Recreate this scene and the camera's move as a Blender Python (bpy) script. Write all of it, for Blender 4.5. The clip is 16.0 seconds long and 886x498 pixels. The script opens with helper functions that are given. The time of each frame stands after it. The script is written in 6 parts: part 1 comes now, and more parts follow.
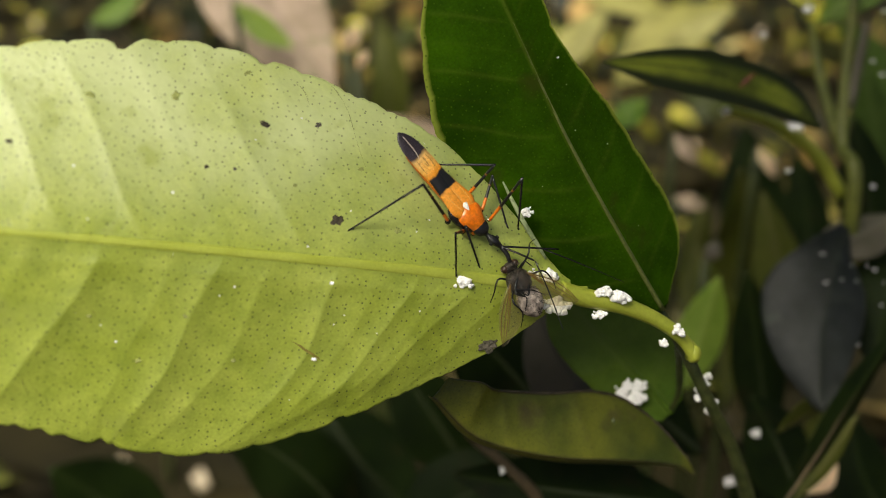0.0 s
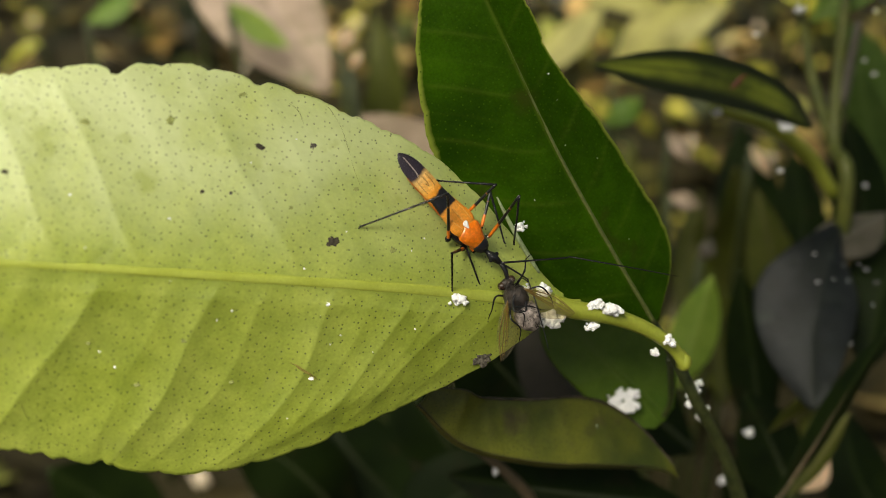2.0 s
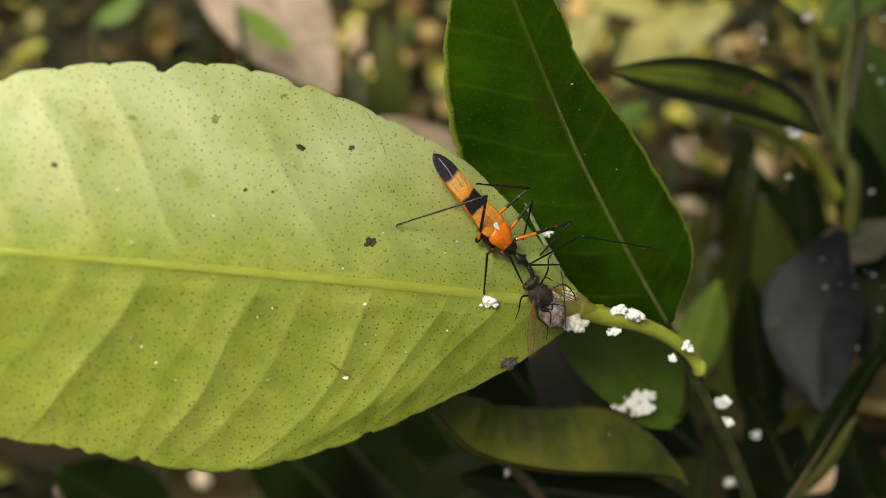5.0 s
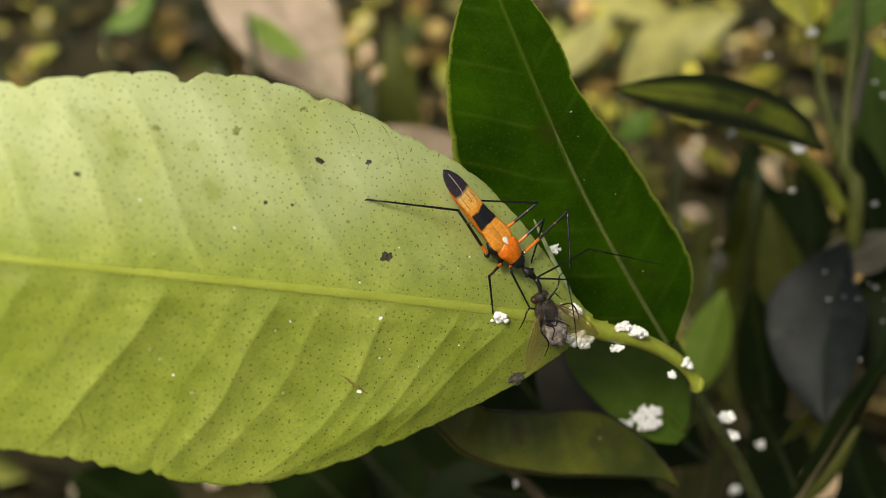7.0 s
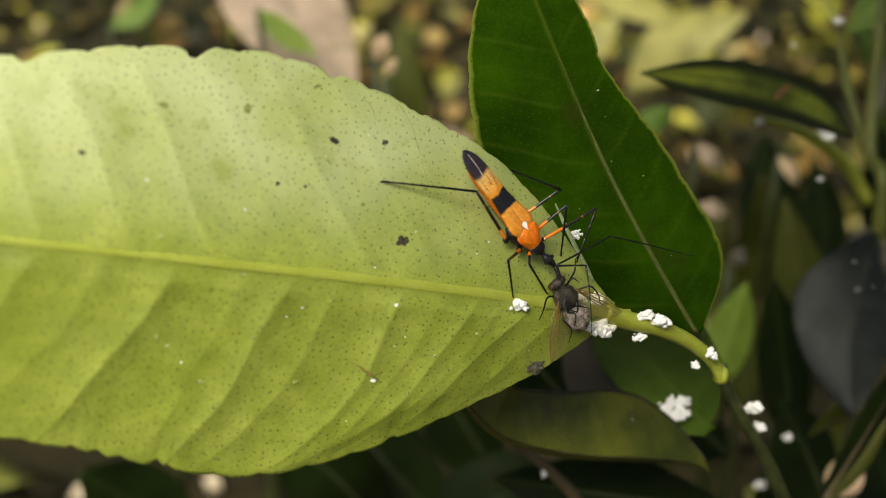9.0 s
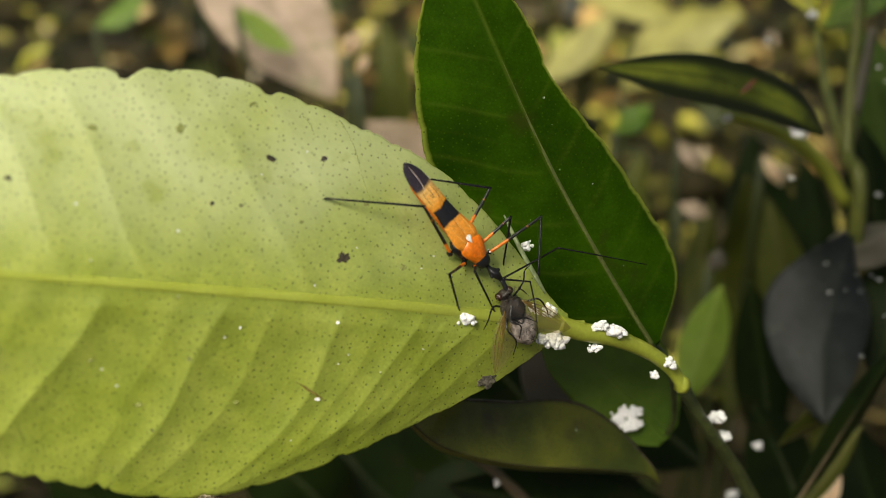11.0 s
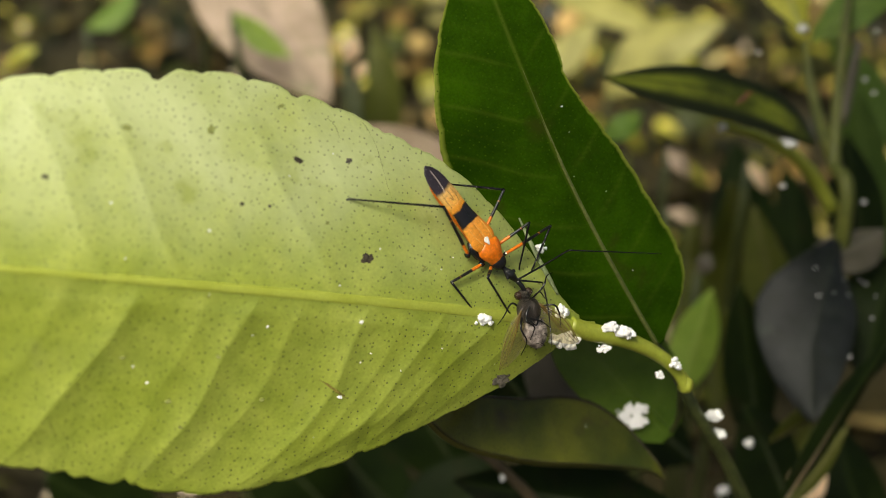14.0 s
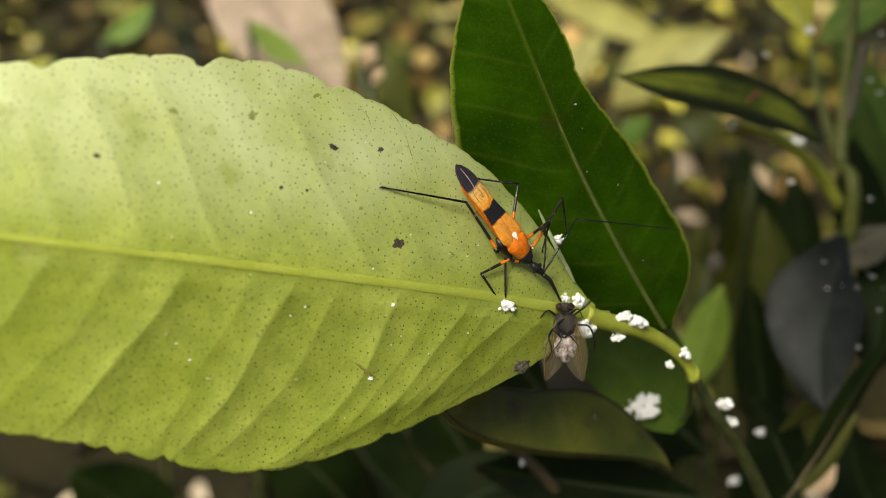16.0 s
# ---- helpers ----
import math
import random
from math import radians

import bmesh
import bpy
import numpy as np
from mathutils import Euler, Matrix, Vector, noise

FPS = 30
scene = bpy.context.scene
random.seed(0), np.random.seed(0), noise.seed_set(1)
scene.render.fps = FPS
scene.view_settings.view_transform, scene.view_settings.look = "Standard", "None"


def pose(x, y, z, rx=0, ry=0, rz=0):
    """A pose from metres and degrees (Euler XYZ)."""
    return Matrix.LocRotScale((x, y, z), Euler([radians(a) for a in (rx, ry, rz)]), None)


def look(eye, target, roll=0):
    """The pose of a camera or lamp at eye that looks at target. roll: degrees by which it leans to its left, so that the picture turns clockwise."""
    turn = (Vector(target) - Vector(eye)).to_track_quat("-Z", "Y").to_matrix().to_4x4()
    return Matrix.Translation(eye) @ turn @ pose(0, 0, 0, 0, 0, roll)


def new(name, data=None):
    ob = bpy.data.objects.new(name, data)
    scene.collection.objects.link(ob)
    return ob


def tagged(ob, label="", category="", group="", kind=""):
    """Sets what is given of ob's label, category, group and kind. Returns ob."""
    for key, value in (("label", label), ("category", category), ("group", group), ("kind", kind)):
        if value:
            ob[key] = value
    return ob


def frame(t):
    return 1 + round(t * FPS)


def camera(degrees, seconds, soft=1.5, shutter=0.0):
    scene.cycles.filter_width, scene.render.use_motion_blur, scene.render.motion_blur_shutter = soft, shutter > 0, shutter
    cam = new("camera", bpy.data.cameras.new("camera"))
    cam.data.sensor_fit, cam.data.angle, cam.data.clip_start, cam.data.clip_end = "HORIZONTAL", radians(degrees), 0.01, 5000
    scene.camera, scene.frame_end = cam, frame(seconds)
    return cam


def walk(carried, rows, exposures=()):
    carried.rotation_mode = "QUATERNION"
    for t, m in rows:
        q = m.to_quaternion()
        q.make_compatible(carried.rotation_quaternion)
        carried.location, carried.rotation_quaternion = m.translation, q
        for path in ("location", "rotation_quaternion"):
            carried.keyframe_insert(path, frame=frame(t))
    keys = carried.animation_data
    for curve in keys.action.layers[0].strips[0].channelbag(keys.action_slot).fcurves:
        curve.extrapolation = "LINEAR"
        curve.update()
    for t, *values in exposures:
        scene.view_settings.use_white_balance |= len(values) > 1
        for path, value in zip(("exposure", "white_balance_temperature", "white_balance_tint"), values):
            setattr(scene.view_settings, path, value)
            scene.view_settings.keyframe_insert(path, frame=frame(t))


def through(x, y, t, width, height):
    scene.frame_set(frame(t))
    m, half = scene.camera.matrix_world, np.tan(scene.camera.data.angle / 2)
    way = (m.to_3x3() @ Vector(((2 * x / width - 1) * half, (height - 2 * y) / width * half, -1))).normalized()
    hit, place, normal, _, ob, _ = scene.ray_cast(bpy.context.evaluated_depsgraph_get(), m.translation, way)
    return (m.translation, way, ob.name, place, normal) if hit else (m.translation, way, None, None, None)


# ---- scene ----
MM = 0.001
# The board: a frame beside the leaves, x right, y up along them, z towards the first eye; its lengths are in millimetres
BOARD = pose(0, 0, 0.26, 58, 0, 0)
LEAF = pose(12.89 * MM, -4.43 * MM, -9.05 * MM, -5.08, 22.1, -6.53)   # the pale leaf's own frame, from its base


def mm(x, y, z, rx=0, ry=0, rz=0):
    return pose(x * MM, y * MM, z * MM, rx, ry, rz)


cam = camera(43.0, 16.0, soft=0.5)
cam.data.dof.use_dof = True
cam.data.dof.focus_distance = 0.1135
cam.data.dof.aperture_fstop = 19.5
CAMERA_ROWS = [
    (0, 0, 0, 107, 0, -0, 0),
    (0.5, 2.98, 1.88, 104, -0.27, 0.85, -0.71),
    (1, 1.79, 2.09, 105.52, -0.68, 0.56, 0.34),
    (1.5, 1.31, 0.19, 105.57, -0.52, -0.11, -0.44),
    (2, 1.01, 1.24, 107.71, -0.33, 0, -0.29),
    (2.5, 0.6, 1.31, 108.66, -0.34, -0.08, -0.16),
    (3, -0.64, -0.25, 107.58, -0.15, -0.27, -0.57),
    (5.5, -2.09, 2.99, 111.29, -0.32, -0.25, 0.16),
    (6, -3.89, 4.9, 115.81, -0.51, -0.4, 0),
    (6.5, -4.44, 4.47, 112.48, -0.63, -0.42, 0.2),
    (7, -1.82, 4.58, 112.66, -0.58, 0.15, -0.05),
    (7.5, -3.27, 3.43, 111.04, -0.65, 0.1, 0.02),
    (8, -3.89, 3.55, 110.8, -0.65, 0.31, -0.07),
    (8.5, -7.91, 1.87, 111, -0.08, -0.41, 0.18),
    (11, 2.27, 0.29, 104.51, 0.29, 0.6, 0.25),
    (11.5, 1.85, 0.96, 107.2, 0.28, -0.02, 1.22),
    (12, 5.05, 1.04, 107.08, 0.09, 0, 0.91),
    (12.5, 6.68, 2.52, 109.91, 0.01, 0.04, 1.18),
    (13, 5.68, 2, 114.26, 0.1, -0.15, 0.99),
    (13.5, -3.12, 0.05, 112.13, 0.31, -1.63, 1.56),
    (14, -3.09, 0.3, 109.84, 0.41, -0.96, 0.58),
    (14.5, -3.79, -4.73, 113.1, 1.41, -1.01, 0.71),
    (15, -2.56, -4.56, 116.37, 1.47, -0.64, 0.54),
    (15.5, -2.79, -4.26, 118, 1.35, -0.24, 0.58),
    (16, -5.86, -3.44, 115.04, 1.34, -0.86, 0.44),
]
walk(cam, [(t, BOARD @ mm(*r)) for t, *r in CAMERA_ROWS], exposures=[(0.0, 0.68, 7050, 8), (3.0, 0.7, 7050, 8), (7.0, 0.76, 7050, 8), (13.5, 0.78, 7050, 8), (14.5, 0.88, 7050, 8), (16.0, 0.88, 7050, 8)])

# ---- light: thin bright overcast with a veiled sun from above ----
world = bpy.data.worlds.new("world")
scene.world = world
world.use_nodes = True
wn = world.node_tree.nodes
sky = wn.new("ShaderNodeTexSky")
sky.sky_type, sky.sun_disc = 'NISHITA', False
SUN_EL, SUN_AZ = 63.0, -153.0      # degrees above the horizon; from straight ahead, minus to the left
sky.dust_density, sky.air_density, sky.ozone_density = 5.0, 0.6, 0.3
sky.sun_elevation, sky.sun_rotation = radians(SUN_EL), radians(SUN_AZ)
wn["Background"].inputs["Strength"].default_value = 0.05
world.node_tree.links.new(sky.outputs[0], wn["Background"].inputs["Color"])
sun = new("sun", bpy.data.lights.new("sun", "SUN"))
sun.data.energy, sun.data.angle, sun.data.color = 6.8, radians(38), (1.0, 0.97, 0.88)
e, a = radians(SUN_EL), radians(SUN_AZ)
toward = Vector((math.sin(a) * math.cos(e), math.cos(a) * math.cos(e), math.sin(e)))
sun.matrix_world = look(toward * 5, (0, 0, 0))
scene.view_settings.exposure = 0.68


# ---- materials ----
def nodes_of(name):
    m = bpy.data.materials.new(name)
    m.use_nodes = True
    return m, m.node_tree.nodes, m.node_tree.links, m.node_tree.nodes["Principled BSDF"]


def ramp(nodes, stops, mode="LINEAR"):
    r = nodes.new("ShaderNodeValToRGB")
    r.color_ramp.interpolation = mode
    while len(r.color_ramp.elements) < len(stops):
        r.color_ramp.elements.new(0.5)
    for el, (p, c) in zip(r.color_ramp.elements, stops):
        el.position, el.color = p, (*c, 1)
    return r


def noise_node(nodes, links, scale, detail=4, coords="Object"):
    tc = nodes.new("ShaderNodeTexCoord")
    n = nodes.new("ShaderNodeTexNoise")
    n.inputs["Scale"].default_value, n.inputs["Detail"].default_value = scale, detail
    links.new(tc.outputs[coords], n.inputs["Vector"])
    return n


def mix(nodes, links, kind, fac, a, b):
    n = nodes.new("ShaderNodeMix")
    n.data_type, n.blend_type = 'RGBA', kind
    for socket, v in ((n.inputs[0], fac), (n.inputs[6], a), (n.inputs[7], b)):
        if hasattr(v, "is_linked"):
            links.new(v, socket)
        elif isinstance(v, tuple):
            socket.default_value = (*v, 1)
        else:
            socket.default_value = v
    return n.outputs[2]


def surface(name, c1, c2, rough=0.5, scale=300, fine=2500, bump=0.2, metallic=0.0, spec=0.5, sheen=0.0, grain=(0.72, 1.15)):
    """A plain procedural surface: two colours mixed by coarse and fine noise, with a fine relief. scale in 1/m."""
    m, n, l, b = nodes_of(name)
    big, small = noise_node(n, l, scale), noise_node(n, l, fine)
    r = ramp(n, [(0.3, c1), (0.7, c2)])
    l.new(big.outputs[0], r.inputs[0])
    g = ramp(n, [(0.3, (grain[0],) * 3), (0.7, (grain[1],) * 3)])
    l.new(small.outputs[0], g.inputs[0])
    l.new(mix(n, l, 'MULTIPLY', 1.0, r.outputs[0], g.outputs[0]), b.inputs["Base Color"])
    b.inputs["Roughness"].default_value, b.inputs["Metallic"].default_value = rough, metallic
    b.inputs["Specular IOR Level"].default_value = spec
    b.inputs["Sheen Weight"].default_value = sheen
    bp = n.new("ShaderNodeBump")
    bp.inputs["Strength"].default_value, bp.inputs["Distance"].default_value = bump, 0.0002
    l.new(small.outputs[0], bp.inputs["Height"])
    l.new(bp.outputs[0], b.inputs["Normal"])
    return m


def leaf_surface(name, c1, c2, vein, rough=0.45, through=0.25, dots=0.0, dot_colour=(0.05, 0.1, 0.01), spec=0.4, stain=None, relief=0.25, net=0.0, coat=0.0, sky_sheen=None):
    """A leaf's skin: two greens in soft patches, paler veins, oil glands as small dots, light passing through the blade."""
    m, n, l, b = nodes_of(name)
    big, mid, small = noise_node(n, l, 90), noise_node(n, l, 420), noise_node(n, l, 3500)
    r = ramp(n, [(0.32, c1), (0.68, c2)])
    l.new(big.outputs[0], r.inputs[0])
    col = r.outputs[0]
    g = ramp(n, [(0.3, (0.81, 0.84, 0.74)), (0.7, (1.1, 1.08, 1.12))])
    l.new(mid.outputs[0], g.inputs[0])
    col = mix(n, l, 'MULTIPLY', 1.0, col, g.outputs[0])
    g2 = ramp(n, [(0.3, (0.88, 0.89, 0.84)), (0.7, (1.13, 1.13, 1.13))])
    l.new(small.outputs[0], g2.inputs[0])
    col = mix(n, l, 'MULTIPLY', 1.0, col, g2.outputs[0])
    at = n.new("ShaderNodeAttribute")
    at.attribute_name = "vein"
    col = mix(n, l, 'MIX', at.outputs["Fac"], col, vein)
    # sky sheen painted as a paler colour over the blade's upper half
    if sky_sheen:
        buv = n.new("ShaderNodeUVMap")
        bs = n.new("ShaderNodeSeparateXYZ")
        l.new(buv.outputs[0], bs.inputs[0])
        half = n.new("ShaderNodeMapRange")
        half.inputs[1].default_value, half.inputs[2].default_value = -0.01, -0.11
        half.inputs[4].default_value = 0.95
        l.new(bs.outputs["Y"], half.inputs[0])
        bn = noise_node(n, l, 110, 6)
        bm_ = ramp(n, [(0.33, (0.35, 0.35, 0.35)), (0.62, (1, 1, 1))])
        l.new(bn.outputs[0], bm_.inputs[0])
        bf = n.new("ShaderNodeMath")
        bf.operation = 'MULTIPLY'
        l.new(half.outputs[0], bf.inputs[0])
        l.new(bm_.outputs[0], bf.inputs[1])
        far = n.new("ShaderNodeMapRange")      # the painted sheen thins out towards the stalk
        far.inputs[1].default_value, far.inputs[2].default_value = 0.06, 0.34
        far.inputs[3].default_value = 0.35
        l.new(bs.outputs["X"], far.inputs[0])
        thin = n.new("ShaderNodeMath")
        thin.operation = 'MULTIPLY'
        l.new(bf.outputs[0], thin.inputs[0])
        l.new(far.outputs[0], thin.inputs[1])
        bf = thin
        col = mix(n, l, 'MIX', bf.outputs[0], col, sky_sheen)
    if stain:
        sn = noise_node(n, l, 160, 6)
        sr = ramp(n, [(0.60, (0, 0, 0)), (0.72, (1, 1, 1))])
        l.new(sn.outputs[0], sr.inputs[0])
        col = mix(n, l, 'MIX', sr.outputs[0], col, stain)
    if dots:
        uv = n.new("ShaderNodeUVMap")
        vo = n.new("ShaderNodeTexVoronoi")
        vo.voronoi_dimensions = '2D'
        vo.inputs["Scale"].default_value = dots
        vo.inputs["Randomness"].default_value = 0.95
        l.new(uv.outputs[0], vo.inputs["Vector"])
        dr = ramp(n, [(0.08, (1, 1, 1)), (0.135, (0, 0, 0))])
        l.new(vo.outputs["Distance"], dr.inputs[0])
        keep = n.new("ShaderNodeSeparateColor")
        l.new(vo.outputs["Color"], keep.inputs[0])
        th = n.new("ShaderNodeMapRange")
        th.inputs[1].default_value, th.inputs[2].default_value = 0.15, 0.9
        th.inputs[3].default_value, th.inputs[4].default_value = 0.4, 1.0
        l.new(keep.outputs[0], th.inputs[0])
        mu = n.new("ShaderNodeMath")
        mu.operation = 'MULTIPLY'
        l.new(dr.outputs[0], mu.inputs[0])
        l.new(th.outputs[0], mu.inputs[1])
        seen = mu.outputs[0]
        if sky_sheen:      # the glands show less where the sheen is painted
            veil = n.new("ShaderNodeMapRange")
            veil.inputs[3].default_value, veil.inputs[4].default_value = 1.0, 0.7
            l.new(bf.outputs[0], veil.inputs[0])
            m2 = n.new("ShaderNodeMath")
            m2.operation = 'MULTIPLY'
            l.new(seen, m2.inputs[0])
            l.new(veil.outputs[0], m2.inputs[1])
            seen = m2.outputs[0]
        col = mix(n, l, 'MIX', seen, col, dot_colour)
    l.new(col, b.inputs["Base Color"])
    b.inputs["Roughness"].default_value = rough
    b.inputs["Specular IOR Level"].default_value = spec
    b.inputs["Coat Weight"].default_value, b.inputs["Coat Roughness"].default_value = coat, 0.38
    if net:
        uv2 = n.new("ShaderNodeUVMap")
        ve = n.new("ShaderNodeTexVoronoi")
        ve.voronoi_dimensions, ve.feature = '2D', 'DISTANCE_TO_EDGE'
        ve.inputs["Scale"].default_value = 70
        l.new(uv2.outputs[0], ve.inputs["Vector"])
        bpn = n.new("ShaderNodeBump")
        bpn.inputs["Strength"].default_value, bpn.inputs["Distance"].default_value = net, 0.00012
        er = ramp(n, [(0.0, (0, 0, 0)), (0.25, (1, 1, 1))])
        l.new(ve.outputs["Distance"], er.inputs[0])
        l.new(er.outputs[0], bpn.inputs["Height"])
    bp = n.new("ShaderNodeBump")
    bp.inputs["Strength"].default_value, bp.inputs["Distance"].default_value = relief, 0.0003
    l.new(mid.outputs[0], bp.inputs["Height"])
    if net:
        l.new(bpn.outputs[0], bp.inputs["Normal"])
    bp2 = n.new("ShaderNodeBump")
    bp2.inputs["Strength"].default_value, bp2.inputs["Distance"].default_value = relief, 0.00006
    l.new(small.outputs[0], bp2.inputs["Height"])
    l.new(bp.outputs[0], bp2.inputs["Normal"])
    l.new(bp2.outputs[0], b.inputs["Normal"])
    if through:
        tr = n.new("ShaderNodeBsdfTranslucent")
        l.new(mix(n, l, 'MULTIPLY', 1.0, col, (1.5, 1.45, 0.5)), tr.inputs["Color"])
        ms = n.new("ShaderNodeMixShader")
        ms.inputs[0].default_value = through
        l.new(b.outputs[0], ms.inputs[1])
        l.new(tr.outputs[0], ms.inputs[2])
        l.new(ms.outputs[0], n["Material Output"].inputs["Surface"])
    return m


def banded(name, stops, rough=0.3, axis="X", span=(0.0, 1.0), bump=0.15, spec=0.5, fine=4000, smear=0.0):
    """Bands of colour along a part's own axis; span in millimetres."""
    m, n, l, b = nodes_of(name)
    tc = n.new("ShaderNodeTexCoord")
    sx = n.new("ShaderNodeSeparateXYZ")
    l.new(tc.outputs["Object"], sx.inputs[0])
    small = noise_node(n, l, fine)
    wob = noise_node(n, l, 700)
    mr = n.new("ShaderNodeMapRange")
    mr.inputs[1].default_value, mr.inputs[2].default_value = span[0] * MM, span[1] * MM
    l.new(sx.outputs[axis], mr.inputs[0])
    ad = n.new("ShaderNodeMath")
    ad.operation = 'MULTIPLY_ADD'
    l.new(wob.outputs[0], ad.inputs[0])
    ad.inputs[1].default_value = smear
    l.new(mr.outputs[0], ad.inputs[2])
    r = ramp(n, stops)
    l.new(ad.outputs[0], r.inputs[0])
    g = ramp(n, [(0.3, (0.75, 0.75, 0.75)), (0.7, (1.15, 1.15, 1.15))])
    l.new(small.outputs[0], g.inputs[0])
    l.new(mix(n, l, 'MULTIPLY', 1.0, r.outputs[0], g.outputs[0]), b.inputs["Base Color"])
    b.inputs["Roughness"].default_value, b.inputs["Specular IOR Level"].default_value = rough, spec
    bp = n.new("ShaderNodeBump")
    bp.inputs["Strength"].default_value, bp.inputs["Distance"].default_value = bump, 0.0001
    l.new(small.outputs[0], bp.inputs["Height"])
    l.new(bp.outputs[0], b.inputs["Normal"])
    return m


def wing_skin(name, stops, **kw):
    """The bug's folded wings: bands along them, of which the dark middle one fades before the wing's far edge."""
    m = banded(name, stops, **kw)
    n, l = m.node_tree.nodes, m.node_tree.links
    b = n["Principled BSDF"]
    col = b.inputs["Base Color"].links[0].from_socket
    tc = n.new("ShaderNodeTexCoord")
    sx = n.new("ShaderNodeSeparateXYZ")
    l.new(tc.outputs["Object"], sx.inputs[0])
    edge = n.new("ShaderNodeMapRange")
    edge.inputs[1].default_value, edge.inputs[2].default_value = 1.02 * MM, 1.14 * MM
    l.new(sx.outputs["Y"], edge.inputs[0])
    ahead = n.new("ShaderNodeMapRange")
    ahead.inputs[1].default_value, ahead.inputs[2].default_value = -8.6 * MM, -8.4 * MM
    l.new(sx.outputs["X"], ahead.inputs[0])
    both = n.new("ShaderNodeMath")
    both.operation = 'MULTIPLY'
    l.new(edge.outputs[0], both.inputs[0])
    l.new(ahead.outputs[0], both.inputs[1])
    col = mix(n, l, 'MIX', both.outputs[0], col, (0.74, 0.25, 0.018))
    speck = noise_node(n, l, 7500, 3)
    sr = ramp(n, [(0.60, (0, 0, 0)), (0.68, (1, 1, 1))])
    l.new(speck.outputs[0], sr.inputs[0])
    rear = n.new("ShaderNodeMapRange")
    rear.inputs[1].default_value, rear.inputs[2].default_value = -9.4 * MM, -10.2 * MM
    rear.inputs[4].default_value = 0.55
    l.new(sx.outputs["X"], rear.inputs[0])
    on = n.new("ShaderNodeMath")
    on.operation = 'MULTIPLY'
    l.new(sr.outputs[0], on.inputs[0])
    l.new(rear.outputs[0], on.inputs[1])
    l.new(mix(n, l, 'MIX', on.outputs[0], col, (0.13, 0.11, 0.125)), b.inputs["Base Color"])
    return m


# the last pale tint is the sky's sheen put into the colour
PALE_LEAF = leaf_surface("pale_leaf", (0.285, 0.352, 0.034), (0.385, 0.445, 0.082), (0.17, 0.22, 0.018), rough=0.43, through=0.27, dots=125, dot_colour=(0.055, 0.075, 0.008), spec=1.0, net=0.12, relief=0.3, coat=0.1, sky_sheen=(0.59, 0.65, 0.36), stain=(0.31, 0.36, 0.07))
PALE_RIB = surface("pale_rib", (0.26, 0.30, 0.035), (0.31, 0.355, 0.055), 0.4, 300, 3000, grain=(0.93, 1.05))
DARK_LEAF = leaf_surface("dark_leaf", (0.013, 0.038, 0.001), (0.034, 0.092, 0.002), (0.22, 0.27, 0.04), rough=0.55, through=0.12, dots=120, dot_colour=(0.035, 0.075, 0.004), spec=0.03, stain=(0.03, 0.045, 0.005))
# darker copy of the dark rib: shade put into the colour
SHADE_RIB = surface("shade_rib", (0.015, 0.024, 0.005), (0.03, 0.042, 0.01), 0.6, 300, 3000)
DARK_RIB = surface("dark_rib", (0.075, 0.095, 0.02), (0.13, 0.15, 0.04), 0.5, 300, 3000)
OLIVE_LEAF = leaf_surface("olive_leaf", (0.045, 0.056, 0.009), (0.08, 0.09, 0.016), (0.10, 0.10, 0.03), rough=0.5, through=0.1, spec=0.15, stain=(0.03, 0.03, 0.012))
CURL_LEAF = leaf_surface("curled_leaf", (0.04, 0.055, 0.006), (0.13, 0.135, 0.012), (0.028, 0.022, 0.012), rough=0.42, through=0.15, stain=(0.045, 0.035, 0.012), relief=0.9, dots=150, dot_colour=(0.035, 0.04, 0.006), coat=0.25)
# near-black green: the deep shade between leaves is put into the colour
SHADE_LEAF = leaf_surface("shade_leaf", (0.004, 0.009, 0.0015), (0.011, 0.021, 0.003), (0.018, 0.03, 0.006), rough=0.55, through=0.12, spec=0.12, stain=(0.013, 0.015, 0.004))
MID_LEAF = leaf_surface("mid_leaf", (0.045, 0.085, 0.012), (0.075, 0.125, 0.022), (0.09, 0.14, 0.03), rough=0.5, through=0.2, spec=0.25)
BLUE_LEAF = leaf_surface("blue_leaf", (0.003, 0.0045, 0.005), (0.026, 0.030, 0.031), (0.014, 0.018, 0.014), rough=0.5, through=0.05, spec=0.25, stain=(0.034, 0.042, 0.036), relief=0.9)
GREEN_LEAF = leaf_surface("green_leaf", (0.075, 0.14, 0.013), (0.14, 0.22, 0.025), (0.12, 0.18, 0.03), rough=0.5, through=0.25, spec=0.3)
# bright blade, dark rim tint and blotches paint a sunlit middle
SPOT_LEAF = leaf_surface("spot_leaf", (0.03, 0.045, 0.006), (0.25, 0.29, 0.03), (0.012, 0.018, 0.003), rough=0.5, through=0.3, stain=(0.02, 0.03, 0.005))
BRIGHT_LEAF = leaf_surface("bright_leaf", (0.10, 0.20, 0.02), (0.17, 0.27, 0.04), (0.2, 0.3, 0.06), rough=0.5, through=0.3)
FRESH_LEAF = leaf_surface("fresh_leaf", (0.20, 0.32, 0.04), (0.30, 0.41, 0.07), (0.3, 0.4, 0.08), rough=0.5, through=0.4)
YELLOW_LEAF = leaf_surface("yellow_leaf", (0.46, 0.47, 0.05), (0.60, 0.58, 0.10), (0.4, 0.42, 0.12), rough=0.5, through=0.3)
